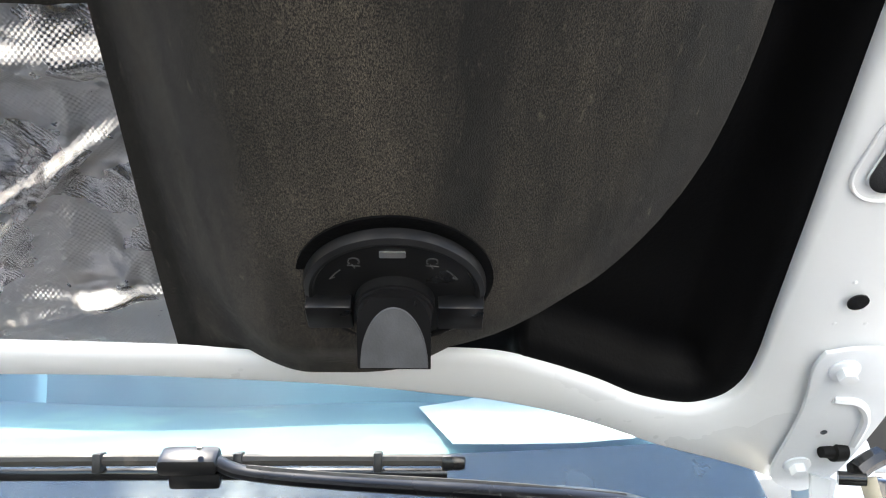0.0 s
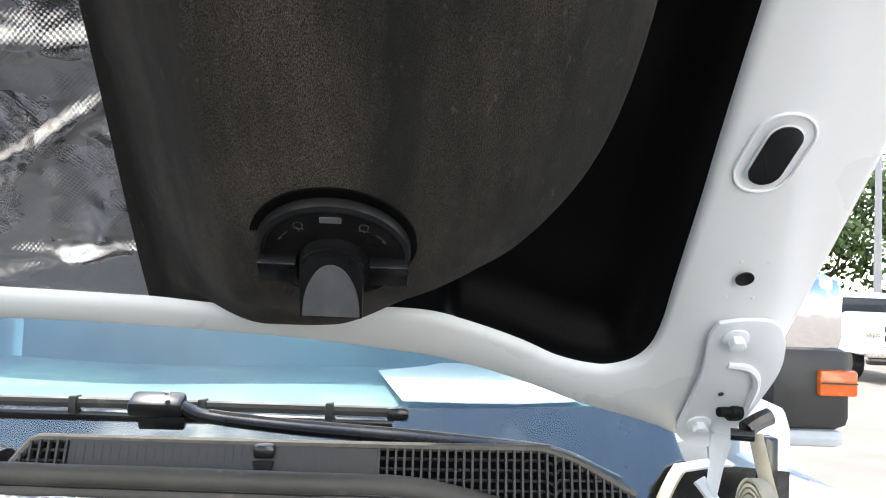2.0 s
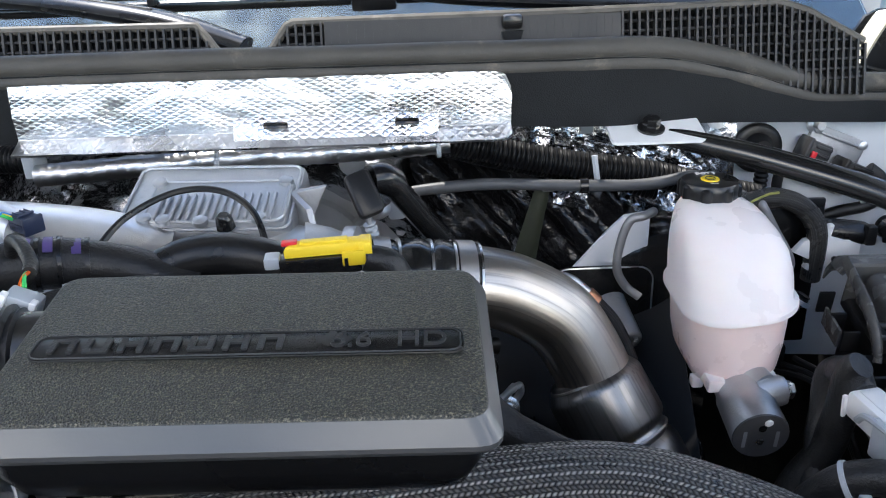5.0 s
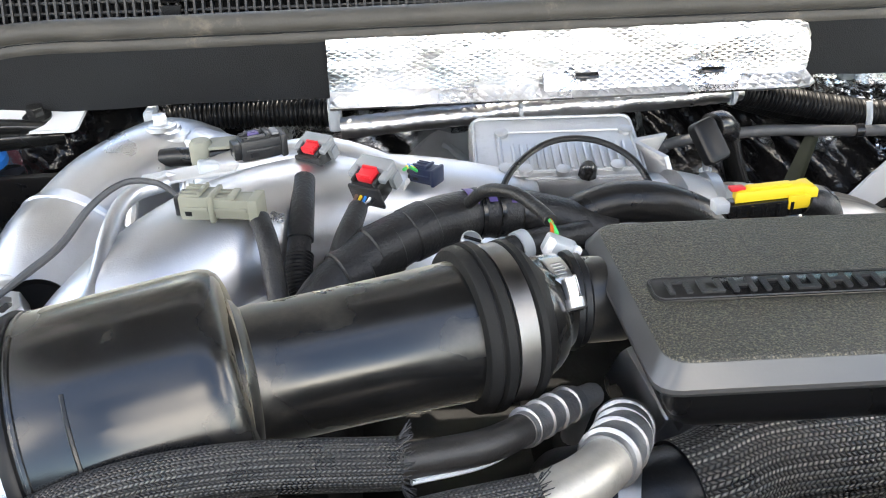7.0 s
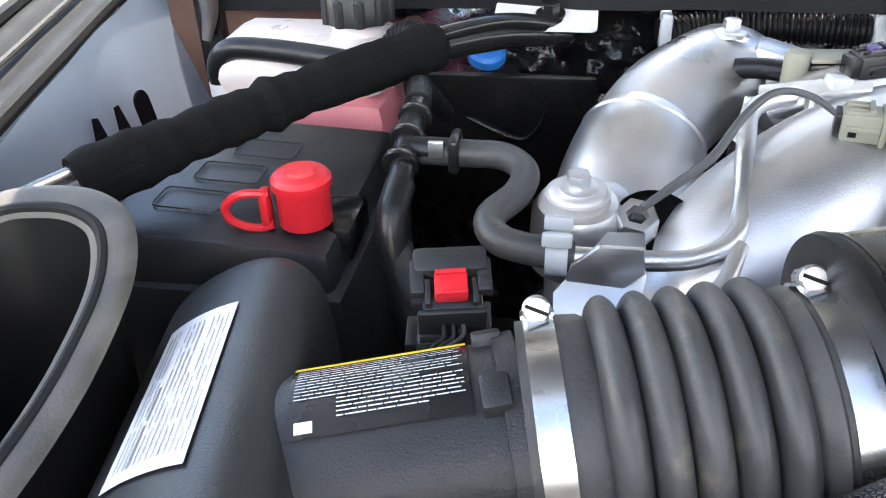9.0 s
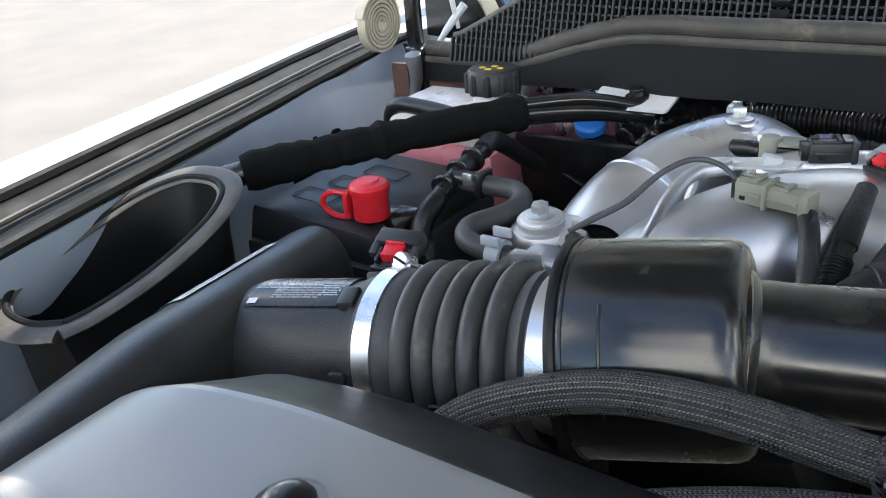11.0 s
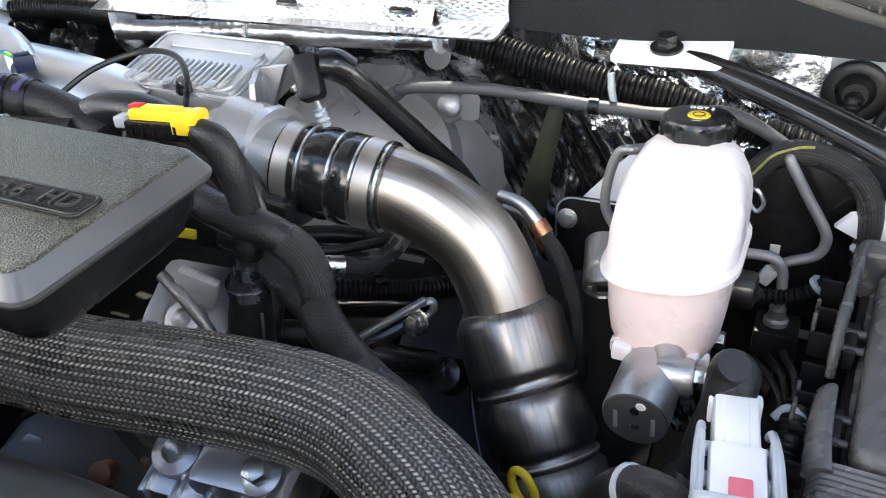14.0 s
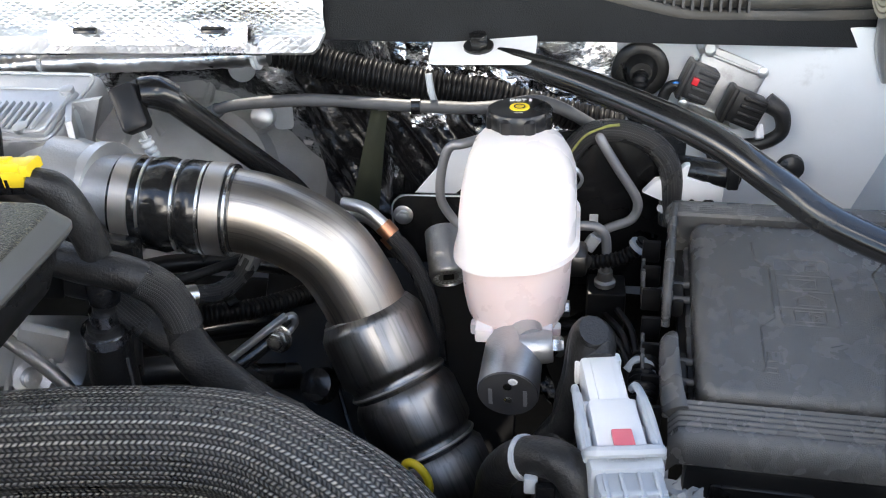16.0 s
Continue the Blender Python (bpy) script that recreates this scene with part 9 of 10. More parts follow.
# ---- right side small things ----
def corner_things():
    g = thing("grommet", "black rubber cable grommet in white panel", "grommet", (0.563, 0.70, 1.171))
    part("flange", lathe([(0, 0.0265), (0.004, 0.0265), (0.006, 0.023), (0.0055, 0.016), (0.010, 0.0135), (0.018, 0.010)], (0.563, 0.694, 1.172), (0, -1, 0.1), 36), RUBBER, g)
    part("cable", tube([(0.563, 0.68, 1.173), (0.562, 0.668, 1.166), (0.56, 0.664, 1.14), (0.558, 0.664, 1.06)], 0.0075, 12, 6, wave=(0.0015, 0.005)), CONDUIT, g)
    s = thing("sensor_module", "aluminium module with two black plugs on panel", "module", (0.638, 0.685, 1.16))
    n = Vector((0, -1, 0.12))
    m = basis(n, (0.638, 0.688, 1.158), (0, 0, 1)) @ Euler((0, 0, radians(-22))).to_matrix().to_4x4()
    plate = part("plate", prism(rounded(0.062, 0.062, 0.006), 0.006, m, 0.002), DULLCAST, s, "dull cast aluminium plate")
    for sx in (-1, 1):
        for sy in (-1, 1):
            part("screw", lathe([(0, 0.005), (0.003, 0.005), (0.004, 0.003), (0.004, 0)], m @ Vector((sx * 0.026, sy * 0.026, 0.006)), n, 12), ZINC, plate)
        part("rib", box((0, 0, 0), (0.044, 0.003, 0.004), 0.001), DULLCAST, plate).matrix_basis = m @ Matrix.Translation((0, sx * 0.0235, 0.007))

    def plugged(name, x, y, w, h, mt):
        bm = box((0, 0, 0), (w, h, 0.024), 0.003)
        for k in range(4):
            box((w * 0.15, -h * 0.36 + k * h * 0.24, 0.012), (w * 0.6, h * 0.12, 0.003), 0.0008, bm=bm)
        box((-w * 0.42, 0, 0.004), (w * 0.14, h * 1.12, 0.026), 0.0015, bm=bm)
        bm.transform(m @ Matrix.Translation((x, y, 0.016)))
        return part(name, bm, mt, s)
    a = plugged("plug", -0.026, -0.002, 0.030, 0.032, PLASTIC)
    b = plugged("plug", 0.022, -0.008, 0.036, 0.030, CAPBLACK)
    bm = box((0, 0, 0), (0.006, 0.007, 0.003), 0.001)
    bm.transform(m @ Matrix.Translation((-0.030, 0.0, 0.0295)))
    part("red_mark", bm, RED, a)
    part("cable", tube([(0.676, 0.672, 1.150), (0.690, 0.668, 1.140), (0.693, 0.668, 1.122), (0.680, 0.670, 1.110), (0.655, 0.672, 1.104), (0.63, 0.675, 1.095)], [0.009, 0.0075, 0.0065, 0.0065, 0.0065, 0.0065], 10, 8), TAPE, s)
    part("cable", tube([(0.598, 0.672, 1.165), (0.588, 0.675, 1.16), (0.583, 0.675, 1.14), (0.586, 0.678, 1.11)], 0.0055, 10, 8), TAPE, s)
    for k, mt in enumerate((BLUE, INKWHITE, BLUE)):
        part("wire", tube([(0.602, 0.668, 1.166 - 0.003 * k), (0.594, 0.670, 1.168 - 0.002 * k), (0.588, 0.674, 1.161)], 0.0013, 6, 5), mt, s)
    part("stud", lathe([(0, 0.010), (0.004, 0.010), (0.006, 0.005), (0.016, 0.0045), (0.016, 0)], (0.622, 0.692, 1.196), n, 12), ZINC, s)
    part("push_pin", tube([(0.672, 0.668, 1.128), (0.673, 0.660, 1.118)], 0.004, 8, 3), WHITEPLASTIC, s, "white push pin")
    k = thing("cable_support", "white plastic cable support clip", "clip", (0.58, 0.59, 1.11))
    outline = [(-0.030, 0.0), (-0.020, 0.012), (-0.008, 0.014), (0.004, 0.026), (0.008, 0.026), (0.006, 0.014), (0.020, 0.010), (0.032, 0.013), (0.038, 0.009), (0.038, -0.016), (0.034, -0.019), (0.0, -0.017), (-0.012, -0.021), (-0.016, -0.018), (-0.012, -0.009)]
    part("clip", prism(outline, 0.007, pose(0.594, 0.584, 1.103, 90, 0, 4), 0.0018), WHITEPLASTIC, k)
    for dx, w in ((-0.002, 0.010), (0.012, 0.006), (0.026, 0.010)):
        part("slot", prism(rounded(w, 0.006, 0.0028, 3), 0.0012, pose(0.594 + dx, 0.5765, 1.0945, 90, 0, 4)), BLACKPAINT, k)
    part("core", tube([(0.585, 0.596, 1.118), (0.60, 0.594, 1.118), (0.632, 0.588, 1.116), (0.645, 0.588, 1.114)], [0.011, 0.012, 0.012, 0.008], 14, 5), GLOSSY, k)
    part("pull_tab", box((0.638, 0.578, 1.118), (0.010, 0.010, 0.020), 0.002), CAPBLACK, k)
    p = thing("plug_stud", "small black plug on white panel", "plug", (0.706, 0.67, 1.085), "plugs")
    part("head", lathe([(0, 0.013), (0.006, 0.012), (0.009, 0.006), (0.010, 0)], (0.706, 0.668, 1.086), (0, -1, 0.1), 16), RUBBER, p)
    part("stem", tube([(0.706, 0.664, 1.084), (0.707, 0.662, 1.07)], 0.005, 8, 3), RUBBER, p)
    o = thing("bundle_clip", "small yellow clip on the cable bundle", "clip", (0.626, 0.636, 1.099))
    part("clip", box((0.626, 0.636, 1.099), (0.024, 0.01, 0.010), 0.002, (0, 20, 0)), YELLOW, o)
    h = thing("taped_hose", "grey taped hose with white tie near the fuse box", "hose", (0.48, 0.32, 1.0))
    part("hose", tube([(0.445, 0.315, 0.95), (0.4583, 0.30, 1.0182), (0.4636, 0.29, 1.0502), (0.4784, 0.28, 1.0763), (0.4987, 0.27, 1.0872), (0.512, 0.26, 1.083), (0.520, 0.25, 1.06)], 0.0120, 18, 8, lumps=0.05), TAPE, h)
    part("tie", lathe([(-0.0018, 0.0122), (-0.0018, 0.0138), (0.0018, 0.0138), (0.0018, 0.0122)], (0.4815, 0.2785, 1.0785), (0.85, -0.4, 0.5), 22), GREYPLASTIC, h, "pale grey cable tie")
    part("tie_head", box((0.486, 0.262, 1.074), (0.008, 0.005, 0.012), 0.001), GREYPLASTIC, h)
    part("back_hose", tube([(0.521, 0.355, 1.118), (0.5174, 0.36, 1.1072), (0.5151, 0.36, 1.0685), (0.5085, 0.36, 1.037), (0.4932, 0.36, 1.0085), (0.47, 0.35, 0.97)], [0.010, 0.0115, 0.0125, 0.013, 0.0135, 0.0135], 18, 8, lumps=0.05), TAPE, h, "black taped run behind")
    part("p_clip", box((0.4945, 0.258, 1.066), (0.012, 0.006, 0.026), 0.002), GLOSSY, h)
    y = thing("dipstick_ring", "yellow transmission dipstick ring", "dipstick", (0.398, 0.335, 0.98))
    c0 = Vector((0.4025, 0.326, 1.002))
    part("ring", tube([c0 + Vector((0.0095 * math.cos(a), -0.003 * math.cos(a), 0.0135 * math.sin(a) - 0.004 * math.cos(a))) for a in (2 * math.pi * i / 16 for i in range(17))], 0.0030, 10, 3), YELLOW, y)
    part("knob", lathe([(-0.005, 0.0), (-0.005, 0.005), (0.0, 0.0068), (0.005, 0.005), (0.006, 0)], (0.3955, 0.3215, 0.9900), (-0.2, -0.8, 0.5), 18), YELLOW, y)
    part("stem", tube([(0.3975, 0.3235, 0.990), (0.393, 0.333, 0.974), (0.386, 0.336, 0.945)], 0.0055, 10, 4), CAPBLACK, y)
    b = thing("bleeder_bracket", "bare steel bar with nut below the charge pipe", "bracket", (0.26, 0.44, 1.03))
    part("bar", box((0.2585, 0.4185, 1.0455), (0.062, 0.006, 0.006), 0.002, (0, -23, 39)), ZINC, b)
    part("plate", tube([(0.236, 0.402, 1.024), (0.252, 0.415, 1.030), (0.268, 0.432, 1.038)], 0.0065, 12, 4), BLACKPAINT, b)
    part("hook", tube([(0.278, 0.435, 1.054), (0.284, 0.439, 1.0555), (0.285, 0.439, 1.048), (0.279, 0.437, 1.040)], 0.0032, 8, 5), ZINC, b)
    bolt("nut", (0.272, 0.432, 1.037), (0, -1, 0.3), 0.0075, b, CHROME)
    v = thing("vacuum_line", "short braided hose with crimped metal end", "hose", (0.24, 0.4, 1.08))
    part("hose", tube([(0.2072, 0.428, 1.0788), (0.2237, 0.445, 1.0724), (0.2365, 0.46, 1.0779), (0.2469, 0.465, 1.0935)], 0.0078, 16, 8), BRAIDFINE, v)
    part("ferrule", tube([(0.194, 0.414, 1.0835), (0.2005, 0.421, 1.0815), (0.210, 0.430, 1.0778)], [0.0052, 0.0086, 0.0086], 18, 3), CHROME, v, "crimped metal end")
    part("spigot", tube([(0.186, 0.406, 1.086), (0.197, 0.417, 1.0825)], 0.0048, 12, 3), CHROME, v)
    part("end_nut", tube([(0.2425, 0.4635, 1.086), (0.2495, 0.466, 1.097)], 0.0088, 6, 2), DULLCAST, v)
    w = thing("wiring_harness", "black taped harness descending beside the charge pipe", "harness", (0.25, 0.33, 1.05), "harnesses")
    part("trunk", tube([(0.2473, 0.338, 1.1046), (0.2605, 0.328, 1.0955), (0.2760, 0.32, 1.0898), (0.3042, 0.305, 1.0835), (0.3333, 0.295, 1.078), (0.3581, 0.28, 1.0646), (0.38, 0.265, 1.03)], [0.0145, 0.0150, 0.0140, 0.0128, 0.0122, 0.0122, 0.0122], 18, 8, lumps=0.05), TAPE, w)
    part("loop", tube([(0.150, 0.345, 1.170), (0.1835, 0.338, 1.1650), (0.215, 0.34, 1.1574), (0.2347, 0.345, 1.1416), (0.2437, 0.345, 1.1208), (0.2460, 0.340, 1.1040)], 0.0125, 18, 8, lumps=0.04), TAPE, w)
    part("loop_sheath", tube([(0.2235, 0.342, 1.1525), (0.2347, 0.345, 1.1416), (0.2420, 0.345, 1.1275), (0.2450, 0.344, 1.1130)], 0.0132, 18, 6), BRAIDFINE, w, "braided stretch")
    part("branch", tube([(0.165, 0.352, 1.140), (0.190, 0.352, 1.135), (0.2045, 0.35, 1.122), (0.2180, 0.347, 1.110), (0.2400, 0.342, 1.1005)], [0.010, 0.011, 0.0115, 0.012, 0.013], 16, 8, lumps=0.05), TAPE, w)
    part("branch_sheath", tube([(0.197, 0.351, 1.1295), (0.2075, 0.349, 1.1195), (0.2180, 0.347, 1.110)], 0.0122, 16, 5), BRAIDFINE, w, "braided stretch")
    for p0, p1 in (((0.2990, 0.308, 1.085), (0.3090, 0.303, 1.0825)), ((0.3290, 0.297, 1.0790), (0.3400, 0.290, 1.0745)), ((0.3540, 0.283, 1.0670), (0.3680, 0.274, 1.0500))):
        part("mesh_window", tube([p0, p1], 0.0132, 18, 3), BRAIDFINE, w, "braid showing between tape wraps")
    part("shine_tape", tube([(0.3110, 0.302, 1.0820), (0.3230, 0.298, 1.0800)], 0.0130, 18, 3, lumps=0.1), FILM, w, "glossy tape")
    part("down_leg", tube([(0.1905, 0.338, 1.118), (0.1880, 0.34, 1.10), (0.1842, 0.34, 1.075), (0.182, 0.342, 1.03)], [0.012, 0.0155, 0.0165, 0.0165], 16, 6, lumps=0.05), TAPE, w)
    part("silver_tape", tube([(0.1895, 0.338, 1.113), (0.1880, 0.339, 1.1045)], 0.0168, 16, 3, lumps=0.15), FOILCRUMPLE, w, "silver tape")
    part("stray_wire", tube([(0.2085, 0.325, 1.098), (0.2095, 0.322, 1.082), (0.2100, 0.320, 1.066)], 0.0012, 6, 4), GREYRUBBER, w)
    part("stray_tip", box((0.2102, 0.320, 1.063), (0.0035, 0.0035, 0.008), 0.0008), WHITEPLASTIC, w)
    z = thing("hose_bundle", "black hoses and conduit running back beside the engine", "hoses", (0.2, 0.5, 1.0), "harnesses")
    part("conduit", tube([(0.118, 0.40, 1.045), (0.150, 0.43, 1.040), (0.190, 0.465, 1.030), (0.232, 0.50, 1.018), (0.27, 0.55, 1.005)], 0.0095, 14, 8, wave=(0.0016, 0.0046)), CONDUIT, z, "corrugated conduit")
    part("hose", tube([(0.150, 0.395, 1.020), (0.185, 0.415, 1.012), (0.225, 0.435, 0.990), (0.265, 0.47, 0.965)], 0.012, 16, 8), RUBBER, z)
    part("hose", tube([(0.130, 0.47, 1.070), (0.165, 0.50, 1.062), (0.215, 0.53, 1.045), (0.275, 0.545, 1.03)], 0.0085, 14, 8), RUBBER, z)
    part("cable", tube([(0.140, 0.43, 1.085), (0.170, 0.455, 1.070), (0.205, 0.49, 1.066), (0.24, 0.52, 1.068), (0.262, 0.55, 1.080)], 0.0045, 10, 8), TAPE, z)
    part("rail", tube([(0.105, 0.44, 1.010), (0.160, 0.48, 1.000), (0.230, 0.53, 0.985)], 0.015, 16, 6), BLACKPAINT, z, "glossy black rail")
    for at in ((0.150, 0.43, 1.0495), (0.212, 0.483, 1.0335)):
        part("clip", box(at, (0.010, 0.014, 0.006), 0.0015, (0, 0, 40)), GLOSSY, z)
    for at, ax in (((0.176, 0.478, 1.0135), (0, -0.6, 0.8)), ((0.128, 0.452, 1.020), (0, -0.6, 0.8))):
        bolt("bolt", at, ax, 0.005, z, DULLCAST)
    n = thing("wheelhouse_liner", "smooth black moulded liner beside the engine", "liner", (0.33, 0.5, 0.95))
    part("panel", sheet(lambda u, v: Vector((0.22 + 0.24 * u, 0.60 - 0.22 * v, 1.06 - 0.20 * v - 0.05 * math.sin(u * 3.0))), 20, 20, 0.004), CAPBLACK, n)
    part("bead", tube([(0.30, 0.47, 1.0), (0.315, 0.44, 0.965), (0.335, 0.41, 0.93), (0.36, 0.385, 0.90)], 0.002, 6, 6), GLOSSY, n)
    part("plug", lathe([(0, 0.016), (0.012, 0.014), (0.014, 0.008), (0.015, 0)], (0.305, 0.425, 0.995), (-0.2, -0.7, 0.7), 20), GLOSSY, n)
    for y0, z0 in ((0.452, 1.09), (0.462, 1.075)):
        f = thing("fuel_line", "small steel line with crimped copper end", "line", (0.36, y0 + 0.06, z0), "fuel lines")
        part("pipe", tube([(0.315, y0 + 0.06, z0 + 0.03), (0.335, y0 + 0.055, z0 + 0.028), (0.352, y0 + 0.05, z0 + 0.015)], 0.0055, 10, 6), ZINC, f)
        part("crimp", tube([(0.350, y0 + 0.05, z0 + 0.016), (0.358, y0 + 0.047, z0 + 0.008)], 0.0078, 12, 3), COPPER, f, "copper coloured crimp")
        part("hose", tube([(0.357, y0 + 0.047, z0 + 0.009), (0.375, y0 + 0.04, z0 - 0.012), (0.39, y0 + 0.03, z0 - 0.05), (0.395, y0 + 0.02, z0 - 0.10)], 0.007, 12, 6), BRAIDFINE, f)
    a = thing("front_housing", "bright cast aluminium front housing under the big hose", "housing", (0.17, 0.26, 0.96))
    part("casting", box((0.222, 0.262, 1.010), (0.105, 0.09, 0.060), 0.014, (14, 4, 8)), CAST, a)
    part("upper_step", box((0.240, 0.250, 1.038), (0.060, 0.06, 0.026), 0.008, (14, 4, 8)), CAST, a)
    for k in range(4):
        part("rib", box((0.182 + 0.024 * k, 0.225, 1.012), (0.005, 0.03, 0.052), 0.002, (14, 4, 8)), CAST, a)
    part("boss", lathe([(-0.02, 0.019), (0.010, 0.0165), (0.012, 0.009), (0.004, 0.0085), (0.004, 0)], (0.197, 0.236, 1.040), (0.1, -0.5, 0.85), 24), CAST, a)
    part("tunnel", tube([(0.205, 0.205, 1.000), (0.220, 0.228, 1.022), (0.240, 0.262, 1.034)], [0.015, 0.014, 0.013], 20, 5), CAST, a)
    part("dark_base", box((0.12, 0.28, 0.955), (0.26, 0.14, 0.05), 0.016, (14, 4, 8)), DARKGREY, a, "dark grey base")
    bolt("bolt", (0.262, 0.236, 1.046), (0, -0.5, 0.85), 0.009, a)
    bolt("bolt", (0.166, 0.242, 1.018), (0, -0.5, 0.85), 0.008, a, BROWNMETAL)
    p = thing("pulley", "black accessory pulley with a bare centre bolt", "pulley", (0.02, 0.26, 0.97))
    part("wheel", lathe([(-0.016, 0.066), (-0.010, 0.068), (-0.008, 0.064), (-0.004, 0.068), (-0.002, 0.064), (0.002, 0.068), (0.004, 0.064), (0.008, 0.067), (0.012, 0.062), (0.004, 0.055), (0.002, 0.034), (0.008, 0.028), (0.008, 0)], (0.018, 0.262, 0.965), (0.25, -0.75, 0.6), 44), GLOSSY, p)
    bolt("bolt", (0.020, 0.256, 0.970), (0.25, -0.75, 0.6), 0.011, p, ZINC)
    r = thing("drive_belt", "flat grey black ribbed drive belt", "belt", (0.15, 0.24, 1.02), "belts")
    part("belt", sheet(lambda u, v: Vector((0.131 + 0.030 * u + 0.055 * v, 0.236 + 0.006 * v, 1.062 - 0.012 * u - 0.105 * v)), 6, 12, 0.003), mat("worn_belt_back", (0.10, 0.098, 0.092), 0.55, var=0.2, scale=40, bump=0.15), r)
    r = thing("support_strut", "flat pale steel strut below the radiator hose", "strut", (0.18, 0.25, 1.03), "struts")
    part("bar", box((0.178, 0.247, 1.025), (0.012, 0.004, 0.07), 0.001, (8, 8, 0)), LIGHTCAST, r)
    part("brown_lug", lathe([(-0.008, 0.010), (0.004, 0.009), (0.006, 0)], (0.104, 0.240, 0.985), (0.2, -0.7, 0.6), 14), COPPER, r, "copper brown lug")
    c = thing("drop_conduit", "black corrugated conduit beside the fuse box", "conduit", (0.556, 0.36, 1.04), "conduits")
    part("conduit", tube([(0.56, 0.40, 1.06), (0.556, 0.365, 1.055), (0.553, 0.33, 1.03), (0.55, 0.30, 0.98)], 0.011, 14, 8, wave=(0.0022, 0.005)), CONDUIT, c)
    part("clip", tube([(0.546, 0.385, 1.062), (0.553, 0.39, 1.068), (0.562, 0.387, 1.066), (0.564, 0.378, 1.06)], 0.0028, 8, 5), GREYPLASTIC, c, "grey plastic clip")
    w = thing("cable", "pair of thin black wires beside the fuse box", "cable", (0.55, 0.45, 1.03), "cables")
    for k in range(3):
        part("wire", tube([(0.525 + 0.01 * k, 0.50, 1.02 + 0.006 * k), (0.54 + 0.008 * k, 0.46, 1.035), (0.552 + 0.003 * k, 0.42, 1.03 - 0.01 * k), (0.55, 0.36, 1.0)], 0.0028, 8, 6), RUBBER, w)
    t = thing("torn_tape", "crumpled scrap of pale tape near the fuse box", "tape", (0.574, 0.30, 1.03))
    part("scrap", sheet(lambda a, b: Vector((0.556 + 0.036 * a, 0.292 + 0.02 * b + 0.006 * noise.noise(Vector((a * 5, b * 4, 1))), 1.022 + 0.022 * a * b + 0.008 * noise.noise(Vector((a * 6, b * 6, 4))))), 12, 12, 0.0006), GREYPLASTIC, t)
    part("tail", sheet(lambda a, b: Vector((0.588 + 0.02 * a, 0.30 + 0.008 * b, 1.03 - 0.012 * a + 0.004 * noise.noise(Vector((a * 7, b * 6, 2))))), 8, 5, 0.0006), GREYPLASTIC, t)
    k = thing("yellow_clip", "small yellow locking clips on a black connector", "connector", (0.09, 0.39, 1.12))
    part("shell", box((0.105, 0.395, 1.122), (0.045, 0.03, 0.040), 0.003, (0, 10, 20)), CAPBLACK, k)
    part("clip", box((0.099, 0.378, 1.116), (0.022, 0.006, 0.009), 0.0015, (0, 10, 20)), YELLOW, k)
    part("clip", box((0.107, 0.378, 1.137), (0.014, 0.005, 0.005), 0.001, (0, 10, 20)), YELLOW, k)
    e = thing("front_casting", "ribbed cast aluminium housing beneath the cover", "housing", (0.05, 0.36, 1.02))
    part("casting", box((0.105, 0.372, 1.045), (0.075, 0.07, 0.055), 0.012, (20, 10, 18)), CAST, e)
    part("flange", box((0.125, 0.352, 1.085), (0.034, 0.010, 0.030), 0.003, (10, 25, 18)), LIGHTCAST, e)
    for k in range(4):
        part("rib", box((0.082 + 0.016 * k, 0.346 - 0.002 * k, 1.060), (0.004, 0.05, 0.016), 0.0015, (20, 10, 18)), CAST, e)
    part("boss", lathe([(0, 0.016), (0.022, 0.014), (0.024, 0.008), (0.018, 0.0075), (0.018, 0)], (0.120, 0.345, 1.052), (0.2, -0.6, 0.75), 20), CAST, e)
    part("edge_pipe", tube([(0.100, 0.345, 1.095), (0.125, 0.338, 1.082), (0.146, 0.335, 1.060), (0.155, 0.335, 1.03)], 0.005, 10, 6), DULLCAST, e)


corner_things()


# ---- outside: mirror, far vehicle, trees ----
def mirror(s):
    m = thing("side_mirror", "towing mirror with chrome shell and amber turn lamp", "mirror", (s * 1.19, 1.5, 1.3), "side mirrors")
    part("base", box((s * 1.20, 1.53, 1.318), (0.16, 0.14, 0.16), 0.025), PLASTIC, m, "dark grey plastic lower body")
    part("foot", box((s * 1.195, 1.53, 1.222), (0.15, 0.12, 0.035), 0.015), GREYPLASTIC, m)
    part("shell", box((s * 1.19, 1.54, 1.46), (0.165, 0.15, 0.16), 0.035), CHROMECAP, m, "mirror bright chrome shell")
    lamp = part("turn_lamp", box((s * 1.245, 1.462, 1.33), (0.075, 0.03, 0.05), 0.006), ORANGE, m, "amber turn lamp lens")
    part("lamp_bar", box((s * 1.245, 1.4455, 1.33), (0.07, 0.003, 0.003), 0), PLASTIC, lamp)
    part("arm", box((s * 1.06, 1.55, 1.27), (0.16, 0.08, 0.06), 0.02), PLASTIC, m)


mirror(1)
mirror(-1)


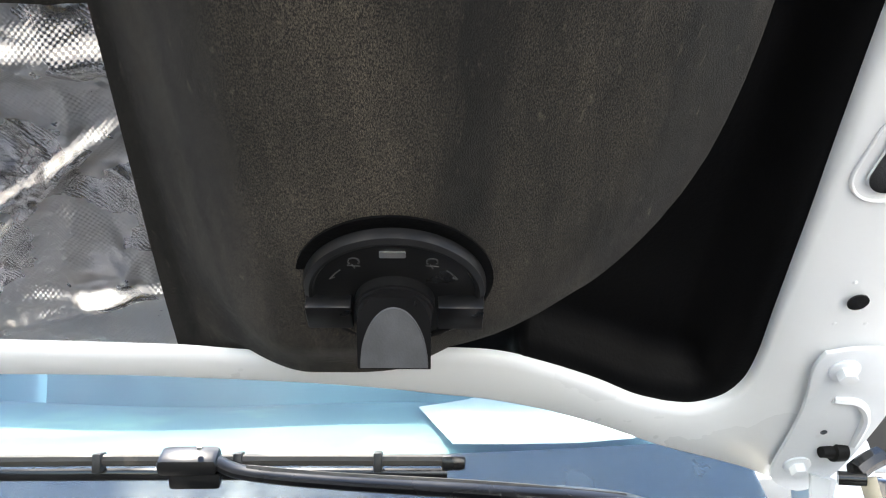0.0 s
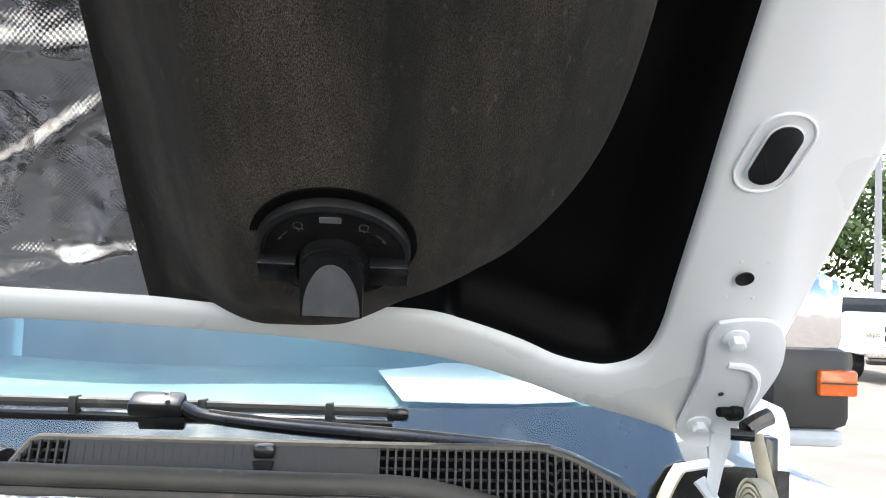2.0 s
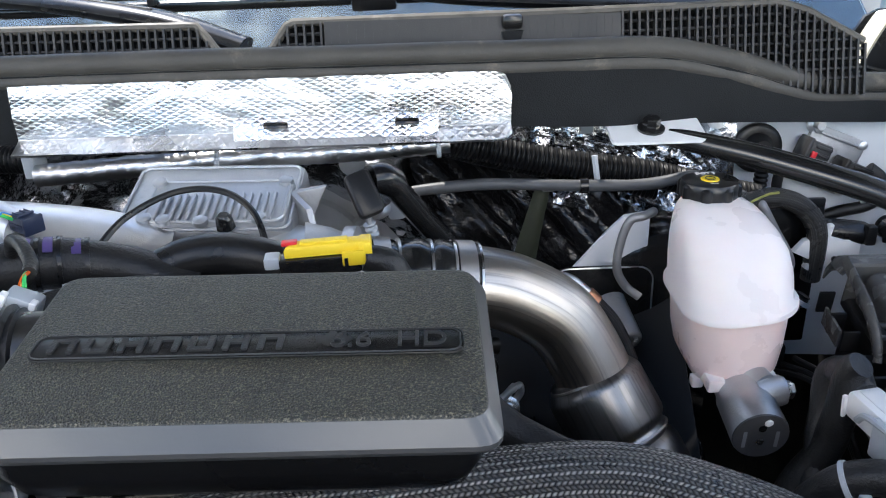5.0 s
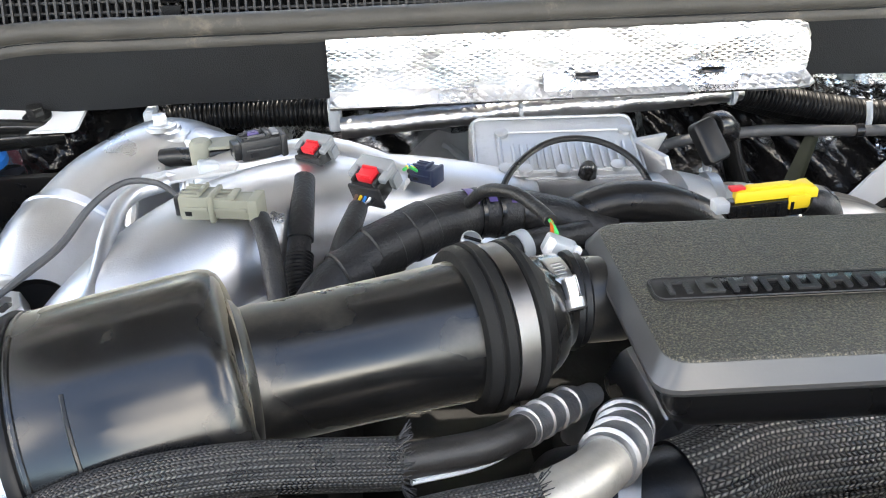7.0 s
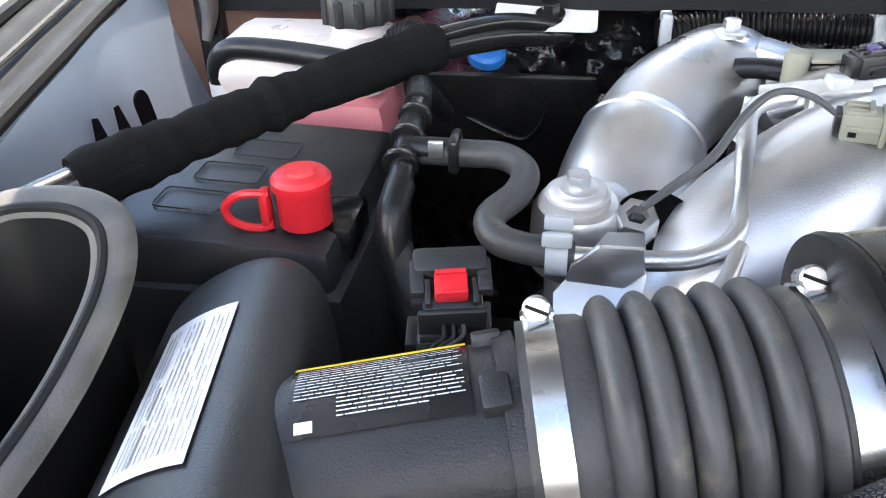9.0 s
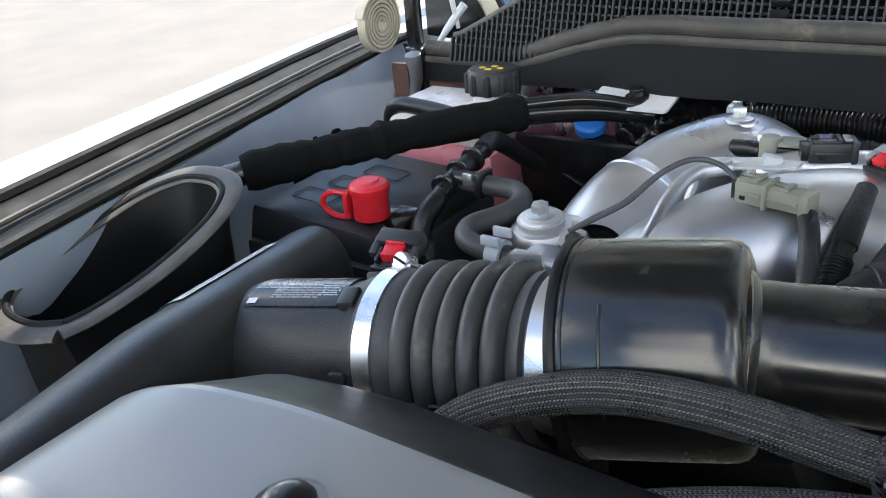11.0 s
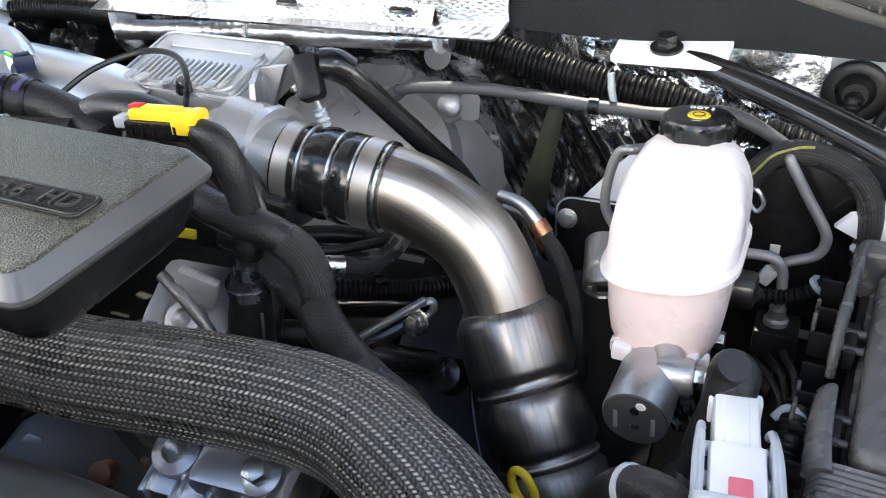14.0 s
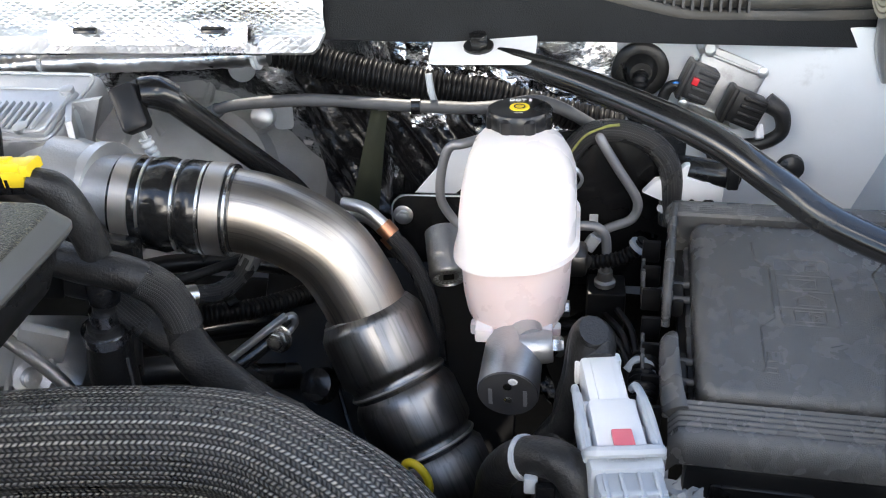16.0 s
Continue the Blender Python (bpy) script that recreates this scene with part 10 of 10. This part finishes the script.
def far_pickup():
    v = thing("parked_pickup", "white pickup parked across the lot facing this way", "pickup", (10.4, 17.5, 0))
    X = 10.9
    part("body", box((X, 19.8, 0.95), (1.95, 5.2, 0.75), 0.12), WHITE, v)
    part("cabin", box((X, 19.6, 1.6), (1.7, 2.0, 0.7), 0.2, taper=0.85), WHITE, v)
    part("windscreen", box((X, 18.62, 1.62), (1.5, 0.06, 0.42), 0.03, (28, 0, 0)), CARGLASS, v)
    g = part("grille", box((X, 17.19, 1.05), (1.15, 0.05, 0.42), 0.03), WHITE, v)
    for i in range(2):
        for s in (-1, 1):
            part("grille_opening", box((X + s * 0.30, 17.155, 0.95 + 0.19 * i), (0.5, 0.03, 0.12), 0.01), BLACKPAINT, g)
    part("bumper", box((X, 17.1, 0.66), (1.9, 0.22, 0.24), 0.05), CHROME, v)
    part("number_plate", box((X, 16.97, 0.68), (0.30, 0.02, 0.15), 0.01), INKWHITE, v)
    for s in (-1, 1):
        part("headlight", box((X + s * 0.78, 17.2, 1.08), (0.3, 0.06, 0.25), 0.04), CHROME, v)
        w = part("wheel", lathe([(-0.13, 0.25), (-0.13, 0.38), (0.0, 0.4), (0.13, 0.38), (0.13, 0.25)], (X + s * 0.8, 18.1, 0.4), (1, 0, 0), 28), RUBBER, v)
        part("rim", lathe([(-0.1, 0.0), (-0.12, 0.22), (0.12, 0.22), (0.1, 0.0)], (X + s * 0.8, 18.1, 0.4), (1, 0, 0), 20), CHROME, w)
        w = part("wheel", lathe([(-0.13, 0.25), (-0.13, 0.38), (0.0, 0.4), (0.13, 0.38), (0.13, 0.25)], (X + s * 0.8, 21.6, 0.4), (1, 0, 0), 28), RUBBER, v)
        part("rim", lathe([(-0.1, 0.0), (-0.12, 0.22), (0.12, 0.22), (0.1, 0.0)], (X + s * 0.8, 21.6, 0.4), (1, 0, 0), 20), CHROME, w)
    part("valance", box((X, 17.2, 0.47), (1.8, 0.2, 0.16), 0.04), BLACKPAINT, v)


far_pickup()


def tree(x, y, h, seed):
    rnd = random.Random(seed)
    t = thing("tree", "green leafy broad tree at the edge of the lot", "tree", (x, y, 0), "trees")
    part("trunk", tube([(x, y, 0), (x + 0.1, y, h * 0.25), (x - 0.1, y, h * 0.5), (x, y + 0.1, h * 0.8)], [0.28, 0.2, 0.14, 0.05], 10, 5), BARK, t)
    tips = []
    for i in range(9):
        a, z = rnd.uniform(0, 6.28), h * rnd.uniform(0.25, 0.6)
        r = h * rnd.uniform(0.2, 0.38)
        tip = Vector((x + r * math.cos(a), y + r * math.sin(a), z + h * rnd.uniform(0.1, 0.3)))
        part("limb", tube([(x, y, z), (x + r * 0.5 * math.cos(a), y + r * 0.5 * math.sin(a), z + h * 0.08), tip], [0.1, 0.06, 0.02], 6, 4), BARK, t)
        tips.append(tip)
    tips += [Vector((x + rnd.gauss(0, h * 0.16), y + rnd.gauss(0, h * 0.16), h * rnd.uniform(0.12, 0.95))) for _ in range(26)]
    vs, fs = [], []
    for tip in tips:
        for _ in range(200):
            c = tip + Vector((rnd.gauss(0, 1), rnd.gauss(0, 1), rnd.gauss(0, 0.8))) * h * 0.07
            d1 = Vector((rnd.gauss(0, 1), rnd.gauss(0, 1), rnd.gauss(0, 1))).normalized() * 0.2
            d2 = d1.orthogonal().normalized() * 0.11
            k = len(vs)
            vs += [c - d1, c + d2, c + d1, c - d2]
            fs.append((k, k + 1, k + 2, k + 3))
    me = bpy.data.meshes.new("crown")
    me.from_pydata([tuple(v) for v in vs], [], fs)
    me.materials.append(LEAF)
    ob = new("crown", me)
    ob.parent = t
    ob.matrix_parent_inverse = Matrix.Translation(t.location).inverted()
    tagged(ob, kind="stuff")


for i, (x, y, h) in enumerate(((13, 34, 8.5), (18, 36, 9.5), (23, 33, 8), (28, 38, 10), (8, 38, 9))):
    tree(x, y, h, i)
lamp_post = thing("street_lamp", "tall grey galvanised pole at the lot edge", "pole", (14.6, 25, 0))
part("pole", tube([(14.6, 25, 0), (14.6, 25, 9)], [0.13, 0.08], 14, 6), POLE, lamp_post)
